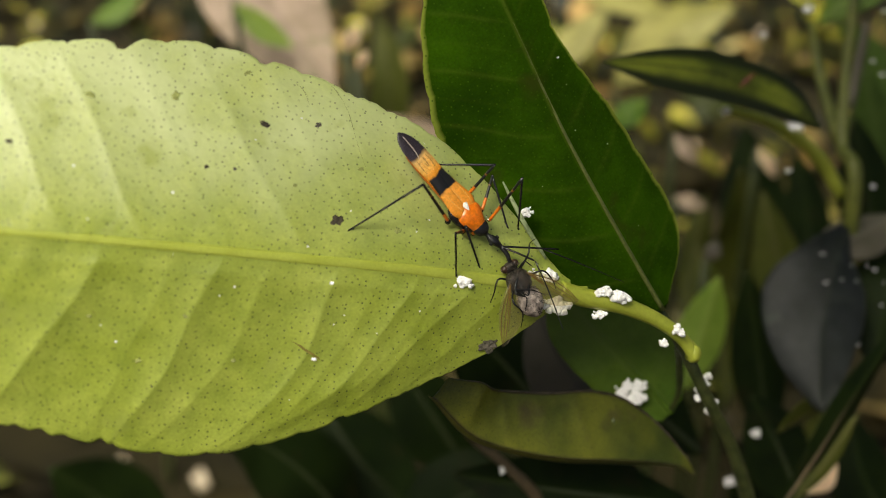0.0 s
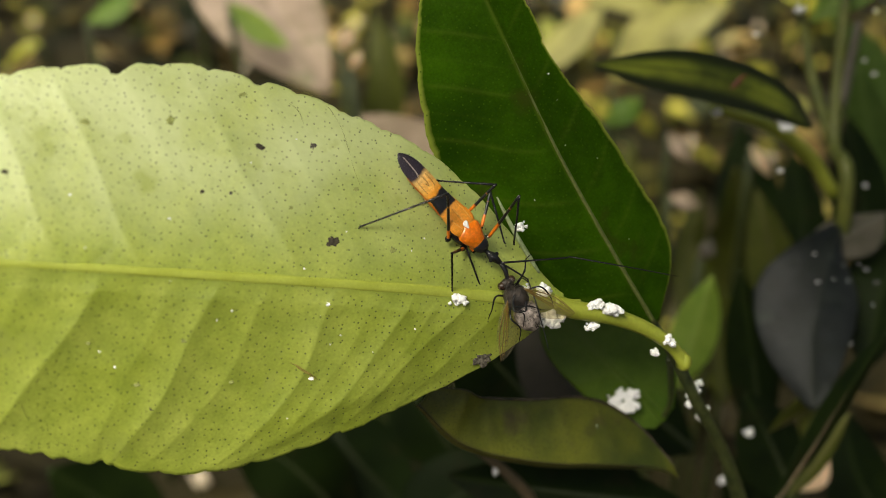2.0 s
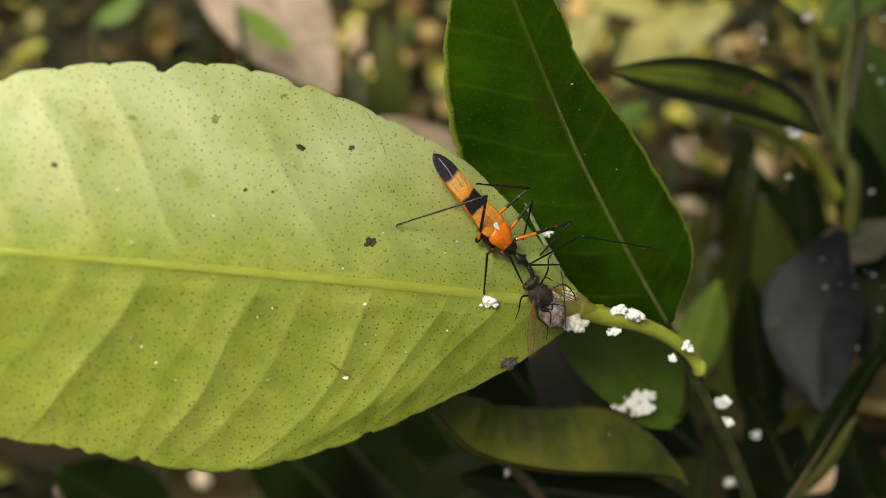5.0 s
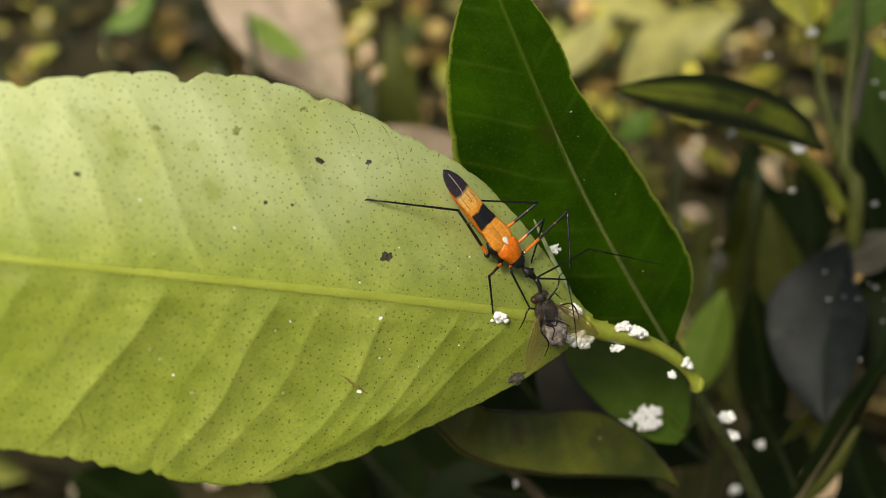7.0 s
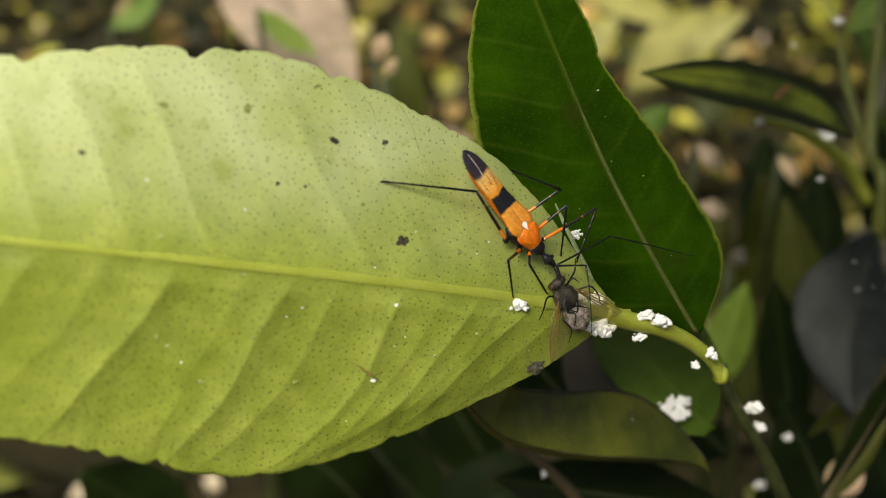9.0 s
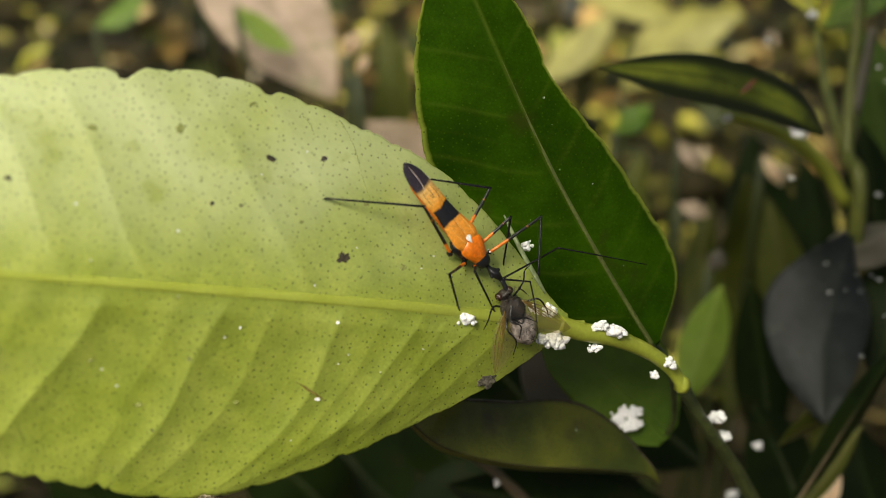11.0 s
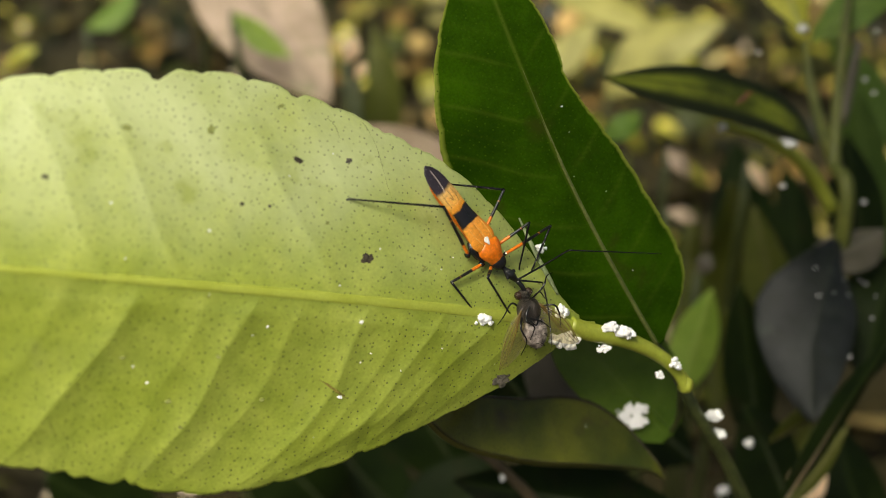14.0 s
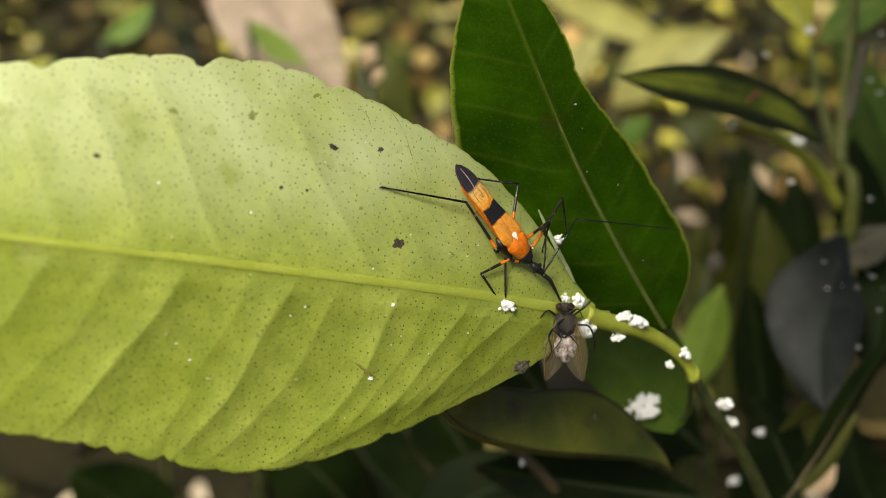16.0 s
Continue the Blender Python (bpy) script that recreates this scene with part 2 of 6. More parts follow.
STRAW_LEAF = leaf_surface("straw_leaf", (0.20, 0.19, 0.05), (0.40, 0.37, 0.11), (0.3, 0.28, 0.08), rough=0.55, through=0.2, stain=(0.14, 0.14, 0.035))
WITHERED_LEAF = leaf_surface("withered_leaf", (0.03, 0.027, 0.02), (0.065, 0.057, 0.045), (0.05, 0.045, 0.035), rough=0.6, through=0.05, stain=(0.012, 0.011, 0.008))
GREY_LEAF = leaf_surface("grey_leaf", (0.08, 0.07, 0.055), (0.15, 0.13, 0.105), (0.12, 0.11, 0.09), rough=0.6, through=0.05)
# brighter copy of the tan leaf: sunlight put into its colour
LIT_TAN_LEAF = leaf_surface("lit_tan_leaf", (0.62, 0.46, 0.32), (0.8, 0.64, 0.47), (0.7, 0.55, 0.4), rough=0.5, through=0.3)
TAN_LEAF = leaf_surface("tan_leaf", (0.36, 0.265, 0.20), (0.52, 0.39, 0.31), (0.26, 0.2, 0.14), rough=0.6, through=0.15, stain=(0.16, 0.19, 0.07))
DRY_RIM = surface("dry_rim", (0.02, 0.014, 0.010), (0.075, 0.06, 0.045), 0.25, 900, 4000, bump=0.6)
STEM = surface("green_stem", (0.26, 0.30, 0.032), (0.36, 0.39, 0.05), 0.45, 200, 2500, grain=(0.9, 1.06))
MID_STEM = surface("mid_stem", (0.07, 0.09, 0.016), (0.16, 0.17, 0.028), 0.5, 200, 2500)
DARK_STEM = surface("dark_stem", (0.02, 0.032, 0.008), (0.075, 0.09, 0.026), 0.45, 500, 2500, bump=0.6)
BROWN_STEM = surface("brown_stem", (0.07, 0.05, 0.025), (0.14, 0.10, 0.05), 0.6, 200, 2500)
WAX = surface("white_wax", (0.88, 0.88, 0.87), (0.94, 0.94, 0.94), 0.75, 1500, 6000, bump=0.5, grain=(0.92, 1.04))
# opaque pale droplets: the wet glint is put into the colour
GLINT_DROP = surface("glint_droplet", (0.62, 0.63, 0.65), (0.74, 0.75, 0.77), 0.15, 1500, 6000, bump=0.2)
FLAKE = surface("dark_flake", (0.016, 0.013, 0.008), (0.075, 0.06, 0.035), 0.9, 1200, 6000, bump=0.6)
GREY_FLAKE = surface("grey_flake", (0.05, 0.045, 0.03), (0.11, 0.095, 0.07), 0.8, 1200, 6000, bump=0.6)
THORN = surface("thorn", (0.16, 0.21, 0.09), (0.30, 0.35, 0.18), 0.5, 600, 3000)
# pale colour that stands in for bright spots on the litter
GLINT_CHIP = surface("glint_chip", (0.5, 0.4, 0.27), (0.72, 0.62, 0.46), 0.5, 300, 2000)
STAIN_SPOT = surface("stain_spot", (0.23, 0.25, 0.06), (0.30, 0.34, 0.10), 0.55, 1500, 5000)
SCAR = surface("brown_scar", (0.16, 0.13, 0.02), (0.25, 0.21, 0.04), 0.6, 1200, 6000)
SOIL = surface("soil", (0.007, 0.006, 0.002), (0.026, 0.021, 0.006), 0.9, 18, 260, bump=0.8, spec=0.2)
BLACK = surface("black_cuticle", (0.005, 0.005, 0.006), (0.013, 0.013, 0.015), 0.16, 900, 6000, bump=0.4, spec=0.5)
ORANGE = surface("orange_cuticle", (0.68, 0.14, 0.006), (0.78, 0.20, 0.012), 0.28, 700, 3500, bump=0.08, spec=0.5)
WHITE_PATCH = surface("white_patch", (0.75, 0.7, 0.66), (0.85, 0.82, 0.8), 0.5, 900, 5000)
WING_SKIN = wing_skin("wing_skin", [(0.0, (0.018, 0.014, 0.022)), (0.25, (0.026, 0.019, 0.028)), (0.285, (0.66, 0.40, 0.13)), (0.40, (0.72, 0.38, 0.08)), (0.468, (0.72, 0.27, 0.02)), (0.482, (0.010, 0.010, 0.012)), (0.622, (0.010, 0.010, 0.012)), (0.635, (0.74, 0.31, 0.045)), (0.8, (0.78, 0.29, 0.03)), (1.0, (0.76, 0.22, 0.014))],
                   rough=0.3, span=(-12.6, -1.0), smear=0.07, bump=0.35)
def femur_skin(length, cut=0.33):
    return banded("femur_skin", [(0.0, (0.72, 0.17, 0.012)), (cut, (0.72, 0.19, 0.014)), (cut + 0.03, (0.008, 0.008, 0.009)), (0.70, (0.008, 0.008, 0.009)), (0.715, (0.28, 0.12, 0.02)), (0.73, (0.28, 0.12, 0.02)), (0.745, (0.008, 0.008, 0.009)), (1.0, (0.008, 0.008, 0.009))], rough=0.3, span=(0, length))


FLY_BODY = surface("fly_body", (0.006, 0.005, 0.004), (0.06, 0.046, 0.036), 0.28, 1600, 7000, bump=1.0)
FLY_ABDOMEN = surface("fly_abdomen", (0.03, 0.02, 0.016), (0.56, 0.47, 0.42), 0.45, 1700, 5000, bump=0.5)
FLY_HAIR = surface("fly_hair", (0.10, 0.08, 0.06), (0.22, 0.18, 0.14), 0.5, 900, 5000)
FLY_EYE = surface("fly_eye", (0.012, 0.007, 0.005), (0.045, 0.018, 0.009), 0.25, 2500, 9000, bump=0.4)


def wing_glass():
    m, n, l, b = nodes_of("fly_wing_membrane")
    b.inputs["Base Color"].default_value = (0.42, 0.37, 0.27, 1)
    b.inputs["Roughness"].default_value = 0.25
    t = n.new("ShaderNodeBsdfTransparent")
    t.inputs["Color"].default_value = (0.92, 0.89, 0.80, 1)
    ms = n.new("ShaderNodeMixShader")
    ms.inputs[0].default_value = 0.075
    l.new(t.outputs[0], ms.inputs[1])
    l.new(b.outputs[0], ms.inputs[2])
    l.new(ms.outputs[0], n["Material Output"].inputs["Surface"])
    return m


WING_GLASS = wing_glass()


# ---- shape helpers, lengths in millimetres ----
def mesh_of(name, verts, faces, material, smooth=True):
    me = bpy.data.meshes.new(name)
    me.from_pydata([tuple(c * MM for c in v) for v in verts], [], faces)
    me.update()
    me.materials.append(material)
    if smooth:
        me.polygons.foreach_set("use_smooth", [True] * len(me.polygons))
    return me


def part(name, me, parent, label="", m=None):
    ob = new(name, me)
    ob.parent = parent
    if m is not None:
        ob.matrix_basis = m
    if label:
        tagged(ob, label)
    return ob


def thing(name, label, category, m, me=None, group="", kind=""):
    ob = new(name, me)
    ob.matrix_basis = m
    return tagged(ob, label, category, group, kind)


def spline(points, count):
    """Points evenly along a smooth curve through the given ones."""
    p = np.array(points, float)
    n = len(p)
    if n == 2:
        return p[0] + np.linspace(0, 1, count)[:, None] * (p[1] - p[0])
    ext = np.vstack([2 * p[0] - p[1], p, 2 * p[-1] - p[-2]])
    out = []
    for u in np.linspace(0, n - 1, count):
        i = min(int(u), n - 2)
        f = u - i
        a, b, c, d = ext[i:i + 4]
        out.append(0.5 * (2 * b + (c - a) * f + (2 * a - 5 * b + 4 * c - d) * f * f + (3 * b - a - 3 * c + d) * f ** 3))
    return np.array(out)


def tube_data(points, radii, sides=8, count=0, flat=1.0, rough=0.0, seed=0):
    """Verts and faces of a round tube through points."""
    count = count or max(2, 6 * (len(points) - 1))
    p = spline(points, count)
    r = np.interp(np.linspace(0, 1, count), np.linspace(0, 1, len(radii)), radii)
    rng = np.random.default_rng(seed)
    t = np.gradient(p, axis=0)
    t /= np.linalg.norm(t, axis=1)[:, None] + 1e-9
    ref = np.array([0.0, 0, 1]) if abs(t[0][2]) < 0.9 else np.array([0.0, 1, 0])
    verts, faces = [], []
    for i in range(count):
        a = np.cross(ref, t[i])
        a /= np.linalg.norm(a) + 1e-9
        b = np.cross(t[i], a)
        ref = b
        for k in range(sides):
            g = 2 * math.pi * k / sides
            rr = r[i] * (1 + rough * (rng.random() - 0.5))
            verts.append(p[i] + rr * (math.cos(g) * a + flat * math.sin(g) * b))
    for i in range(count - 1):
        for k in range(sides):
            k2 = (k + 1) % sides
            faces.append((i * sides + k, i * sides + k2, (i + 1) * sides + k2, (i + 1) * sides + k))
    faces.append(tuple(range(sides - 1, -1, -1)))
    faces.append(tuple((count - 1) * sides + k for k in range(sides)))
    return verts, faces


def tube(name, points, radii, material, **kw):
    return mesh_of(name, *tube_data(points, radii, **kw), material)


def joined(name, pieces, material, smooth=True):
    verts, faces = [], []
    for v, f in pieces:
        o = len(verts)
        verts.extend(v)
        faces.extend(tuple(i + o for i in q) for q in f)
    return mesh_of(name, verts, faces, material, smooth)


def loft_data(stations, sides=20):
    """Stations (x, y, z, half width, height up, height down) along x, closed at both ends."""
    st = np.array(stations, float)
    n = 5 * (len(st) - 1) + 1
    fine = spline(st, n)
    verts, faces = [], []
    for x, y, z, w, hu, hd in fine:
        for k in range(sides):
            g = 2 * math.pi * k / sides
            s = math.sin(g)
            verts.append((x, y + max(w, 0.01) * math.cos(g), z + (max(hu, 0.01) if s > 0 else max(hd, 0.01)) * s))
    for i in range(n - 1):
        for k in range(sides):
            k2 = (k + 1) % sides
            faces.append((i * sides + k, (i + 1) * sides + k, (i + 1) * sides + k2, i * sides + k2))
    faces.append(tuple(range(sides)))
    faces.append(tuple((n - 1) * sides + k for k in range(sides - 1, -1, -1)))
    return verts, faces


def blob_data(centre, radius, seed, squash=(1, 1, 1), bumps=0.35, level=2, fine=1.7):
    bm = bmesh.new()
    bmesh.ops.create_icosphere(bm, subdivisions=level, radius=1.0)
    off = Vector((seed * 3.7, seed * 1.3, seed * 2.1))
    verts = []
    for v in bm.verts:
        k = 1 + bumps * noise.noise(v.co * fine + off)
        verts.append(tuple(centre[i] + radius * k * squash[i] * v.co[i] for i in range(3)))
    faces = [tuple(v.index for v in f.verts) for f in bm.faces]
    bm.free()
    return verts, faces


def unit(v):
    v = np.asarray(v, float)
    return v / (np.linalg.norm(v) + 1e-9)


def leaf_data(mid, normal, left, right, fold=(8, 8), arch=0.0, wave=0.0, steps=60, across=12, seed=0, thick=0.28, pleat=0.0, vein_gap=6.0, rim=0.0, dip=None, pale_rim=0.0, lateral=0.36, rib_w=0.45, rim_from=0.965, rib_v=1.0, veins=None):
    """A leaf blade with two faces and a rim. mid: points of the midrib from base to tip; left, right: half widths at even steps
    along it; fold: degrees by which each half bends away from the normal; arch: extra bend towards the margin."""
    p = spline(mid, steps + 1)
    t = np.gradient(p, axis=0)
    t /= np.linalg.norm(t, axis=1)[:, None]
    length = np.r_[0, np.cumsum(np.linalg.norm(np.diff(p, axis=0), axis=1))]
    u = length / length[-1]
    wl, wr = (np.interp(u, np.linspace(0, 1, len(w)), w) for w in (left, right))
    k = max(1, steps // 40)
    ker = np.ones(2 * k + 1) / (2 * k + 1)
    wl, wr = (np.convolve(np.pad(w, k, mode="edge"), ker, mode="valid") for w in (wl, wr))
    rng = np.random.default_rng(seed)
    ph = rng.random(6) * 6.28
    for w, q in ((wl, 0), (wr, 3)):
        if rim:
            w += rim * np.array([0.22 * noise.noise(Vector((s * 1.3, q, seed))) + 0.12 * noise.noise(Vector((s * 3.1, q, seed + 5))) for s in length])
        w *= 1 + rim * (np.abs(np.sin(length / 4.3 * math.pi + ph[q])) ** 0.35 - 0.8) * 0.05
    if dip is not None:
        for side, s0, depth, width in dip:
            cut = depth * np.exp(-((length - s0) / width) ** 2)
            wl, wr = (wl - cut, wr) if side == 0 else (wl, wr - cut)
    wl, wr = np.maximum(wl, 0.02), np.maximum(wr, 0.02)
    n0 = unit(normal)
    top, low, uv, vein = [], [], [], []
    cols = np.r_[-np.linspace(1, 0, across + 1)[:-1], np.linspace(0, 1, across + 1)]
    for i in range(steps + 1):
        side = unit(np.cross(n0, t[i]))
        n = unit(np.cross(t[i], side))
        for c in cols:
            w = (wl if c > 0 else wr)[i] * abs(c)
            ang = radians(fold[0] if c > 0 else fold[1])
            z = -w * math.sin(ang) - arch * w * w + 0.08 * math.exp(-w * w / 0.8)
            z += wave * math.sin(length[i] / 9.0 + ph[1] + (1.3 if c > 0 else 0)) * abs(c) ** 2
            v = 0.0
            if veins:
                gentle = min(1.0, w / 2.0) * min(1.0, (1 - abs(c)) * 4 + 0.1)
                for foot, lean, curl, strength in veins[0 if c > 0 else 1]:
                    d = (length[i] - foot - lean * w - curl * (w / 10) ** 4 - 0.22 * math.sin(w * 0.55 + foot)) * 0.9
                    if abs(d) < 9:
                        z += pleat * strength * gentle * math.exp(-abs(d) / 2.1)      # the veins stand out as sharp ridges
                        v = max(v, lateral * strength * min(1.0, w / 9) * math.exp(-(d / 0.13) ** 2))
            elif pleat:
                phase = (length[i] - 0.45 * w - 0.012 * w * w + 2.0 + 0.3 * math.sin(w * 0.5 + length[i] * 0.11 + ph[2])) / vein_gap
                k = math.floor(phase)
                f = phase % 1.0
                f2 = (2 * phase) % 1.0
                amp = 0.25 + 1.0 * (math.sin(k * 12.9898 + (3.1 if c > 0 else 0.7)) * 43758.5453 % 1.0)
                gentle = min(1.0, w / 2.5) * min(1.0, (1 - abs(c)) * 5 + 0.15) * (1.15 if c > 0 else 1.0)
                z -= amp * pleat * gentle * math.sin(math.pi * f) * vein_gap / 6.0
                z -= 0.45 * pleat * gentle * math.sin(math.pi * f2) * vein_gap / 6.0
                v = lateral * gentle * ((0.4 + 0.6 * amp) * math.exp(-(min(f, 1 - f) * vein_gap / 0.28) ** 2) + 0.3 * math.exp(-(min(f2, 1 - f2) * vein_gap / 0.35) ** 2))
            z += 0.05 * noise.noise(Vector((length[i] * 0.35, w * 0.35 * (1 if c > 0 else -1), seed)))
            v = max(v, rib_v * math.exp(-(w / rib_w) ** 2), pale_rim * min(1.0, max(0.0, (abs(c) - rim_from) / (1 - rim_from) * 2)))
            q = p[i] + side * w * math.cos(ang) * (1 if c > 0 else -1) + n * z
            th = thick * (1 - 0.7 * abs(c))
            top.append(q + n * th / 2)
            low.append(q - n * th / 2)
            uv.append((length[i] * 0.01, w * (1 if c > 0 else -1) * 0.01))
            vein.append(min(1.0, v))
    m = len(cols)
    count = len(top)
    faces = []
    for i in range(steps):
        for k in range(m - 1):
            a, b, c, d = i * m + k, i * m + k + 1, (i + 1) * m + k + 1, (i + 1) * m + k
            faces.append((a, d, c, b))
            faces.append((count + a, count + b, count + c, count + d))
        a, d = i * m, (i + 1) * m
        faces.append((a, count + a, count + d, d))
        a, d = i * m + m - 1, (i + 1) * m + m - 1
        faces.append((a, d, count + d, count + a))
    for i in (0, steps):
        for k in range(m - 1):
            a, b = i * m + k, i * m + k + 1
            faces.append((a, b, count + b, count + a) if i == 0 else (a, count + a, count + b, b))
    return top + low, faces, uv * 2, vein * 2, p


def blade(name, material, **kw):
    verts, faces, uv, vein, _ = leaf_data(**kw)
    me = mesh_of(name, verts, faces, material)
    layer = me.uv_layers.new(name="UVMap")
    idx = np.zeros(len(me.loops), int)
    me.loops.foreach_get("vertex_index", idx)
    layer.data.foreach_set("uv", np.array(uv)[idx].ravel())
    me.attributes.new("vein", "FLOAT", "POINT").data.foreach_set("value", vein)
    return me


OVAL = (0.05, 0.42, 0.72, 0.92, 1.0, 0.98, 0.86, 0.66, 0.38, 0.03)   # a citrus leaf's half width, base to tip


def widths(w):
    return [w * k for k in OVAL]


def leaf_part(name, parent, material, rib, mid, normal, w, rib_r=0.5, m=None, label="", **kw):
    """A leaf as a part of a plant: the blade, with the midrib as a sub-part."""
    wl, wr = (widths(k) if not isinstance(k, (list, tuple)) else k for k in (w if isinstance(w, tuple) else (w, w)))
    ob = part(name, blade(name, material, mid=mid, normal=normal, left=wl, right=wr, **kw), parent, label, m)
    p = spline(mid, 9) + unit(normal) * 0.12
    part("midrib", tube("midrib", p[:-1], [rib_r, rib_r * 0.8, rib_r * 0.5, rib_r * 0.15], rib, sides=6, flat=0.7), ob)
    return ob


GROUND_UP = np.array((BOARD.inverted().to_3x3() @ Vector((0, 0, 1))))


def below(p, sink=4):
    """The point of the ground straight under p, in board millimetres."""
    w = BOARD @ (Vector(p) * MM)
    return tuple((BOARD.inverted() @ Vector((w.x, w.y, -sink * MM))) / MM)



# ---- ground ----
def ground():
    line = np.r_[-30, -12, -5, -2, np.linspace(-1.2, 1.2, 61), 2, 5, 12, 30]
    line_y = np.r_[-30, -12, -5, -2, -1, np.linspace(-0.4, 2.0, 61), 3, 6, 14, 40]
    verts = []
    for y in line_y:
        for x in line:
            near = math.exp(-(x * x + (y - 0.6) ** 2) / 2.0)
            z = 0.02 * near * noise.noise(Vector((x * 5, y * 5, 0))) + 0.008 * near * noise.noise(Vector((x * 19, y * 19, 3)))
            verts.append((x / MM, y / MM, z / MM))
    n = len(line)
    faces = [(j * n + i, j * n + i + 1, (j + 1) * n + i + 1, (j + 1) * n + i) for j in range(len(line_y) - 1) for i in range(n - 1)]
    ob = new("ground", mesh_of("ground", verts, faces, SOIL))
    tagged(ob, "near-black brown soil under the shrub", "ground", kind="structure")


ground()


def litter():
    """Dry fallen leaves and bits on the soil, uncountable."""
    m, n, l, b = nodes_of("leaf_litter")
    geo = n.new("ShaderNodeNewGeometry")
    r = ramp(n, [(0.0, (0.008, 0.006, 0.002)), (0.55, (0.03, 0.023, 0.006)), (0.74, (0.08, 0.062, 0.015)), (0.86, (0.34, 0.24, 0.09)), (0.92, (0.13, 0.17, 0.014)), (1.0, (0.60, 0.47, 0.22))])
    l.new(geo.outputs["Random Per Island"], r.inputs[0])
    sm = noise_node(n, l, 200)
    g = ramp(n, [(0.3, (0.6, 0.6, 0.6)), (0.7, (1.15, 1.15, 1.15))])
    l.new(sm.outputs[0], g.inputs[0])
    l.new(mix(n, l, 'MULTIPLY', 1.0, r.outputs[0], g.outputs[0]), b.inputs["Base Color"])
    b.inputs["Roughness"].default_value = 0.6
    b.inputs["Specular IOR Level"].default_value = 0.2
    rng = np.random.default_rng(5)
    pieces = []
    for k in range(1500):
        x, y = rng.uniform(-650, 650), rng.uniform(120, 1500)
        s, a = rng.uniform(10, 45), rng.uniform(0, 6.28)
        tilt, bend = rng.uniform(-0.6, 0.6), rng.uniform(-0.5, 0.9)
        z0 = rng.uniform(1, 14) + 6
        vs, fs = [], []
        for i in range(7):
            u = i / 6
            w = s * 0.27 * math.sin(math.pi * min(1, 0.06 + u * 0.92)) ** 0.8
            for c in (-1, 0, 1):
                lx, ly = (u - 0.5) * s, c * w
                lz = tilt * ly + bend * (u - 0.5) ** 2 * s + abs(c) * 0.1 * w
                vs.append((x + lx * math.cos(a) - ly * math.sin(a), y + lx * math.sin(a) + ly * math.cos(a), z0 + lz))
        for i in range(6):
            for c in range(2):
                o = i * 3 + c
                fs.append((o, o + 1, o + 4, o + 3))
        pieces.append((vs, fs))
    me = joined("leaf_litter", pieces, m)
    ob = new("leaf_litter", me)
    so = ob.modifiers.new("thickness", 'SOLIDIFY')
    so.thickness = 0.0005
    tagged(ob, "brown and tan dry fallen leaves strewn over dark soil", "leaf litter", kind="stuff")


litter()

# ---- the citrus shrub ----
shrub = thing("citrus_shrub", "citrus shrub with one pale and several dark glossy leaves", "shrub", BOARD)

TOP_W = [0.8, 4.3, 8.4, 11.6, 14.2, 15.6, 16.8, 18.0, 18.8, 19.3, 19.6, 18.9, 18.3, 17.6, 16.4, 15.3, 14.2, 13.2, 11.9, 10.2, 8.2, 5.9, 3.4, 0.1]
LOW_W = [0.6, 4.5, 7.7, 10.1, 12.3, 14.4, 16.3, 17.75, 19.0, 19.65, 19.5, 18.8, 18.1, 17.3, 16.8, 16.4, 15.6, 14.3, 13.0, 11.2, 9.2, 6.6, 3.8, 0.1]
# side veins: foot along the midrib, lean, curl towards the margin, strength
LOW_VEINS = ((57.0, 0.5, 0.2, 0.7), (51.5, 0.5, 0.2, 0.3), (46.0, 0.48, 0.15, 1.0), (40.1, 0.29, 0.1, 0.45), (36.1, 0.31, 0.15, 1.05), (31.1, 0.31, 0.3, 0.5), (24.9, 0.22, 0.42, 1.0), (20.9, 0.3, 0.5, 0.5), (16.9, 0.42, 0.65, 0.95), (13.4, 0.6, 0.4, 0.45), (10.6, 0.76, 0.1, 0.8), (6.0, 0.85, 0.0, 0.5))
TOP_VEINS = ((56.5, 0.5, 0.0, 0.4), (49.6, 0.5, 0.0, 0.5), (42.9, 0.5, 0.0, 0.7), (35.6, 0.56, 0.0, 0.3), (28.2, 0.62, 0.0, 0.7), (20.8, 0.68, 0.0, 0.35), (14.5, 0.75, 0.0, 0.4), (8.5, 0.8, 0.0, 0.3))
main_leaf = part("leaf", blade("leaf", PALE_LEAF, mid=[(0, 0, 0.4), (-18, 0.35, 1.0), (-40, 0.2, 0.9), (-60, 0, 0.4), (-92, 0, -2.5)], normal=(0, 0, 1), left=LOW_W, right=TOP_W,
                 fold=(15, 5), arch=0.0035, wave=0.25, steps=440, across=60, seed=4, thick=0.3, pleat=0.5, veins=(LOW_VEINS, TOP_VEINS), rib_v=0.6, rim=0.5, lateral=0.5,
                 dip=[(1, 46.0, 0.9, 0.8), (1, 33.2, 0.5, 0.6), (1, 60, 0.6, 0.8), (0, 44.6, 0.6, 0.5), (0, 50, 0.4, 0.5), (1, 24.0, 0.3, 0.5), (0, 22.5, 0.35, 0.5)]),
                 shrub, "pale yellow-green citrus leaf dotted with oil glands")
rib_pts = [(2.0, 0, 0.4), (0, 0.02, 0.56), (-10, 0.38, 0.9), (-20, 0.52, 1.16), (-40, 0.35, 1.08), (-60, 0.1, 0.55), (-86, 0, -1.8)]
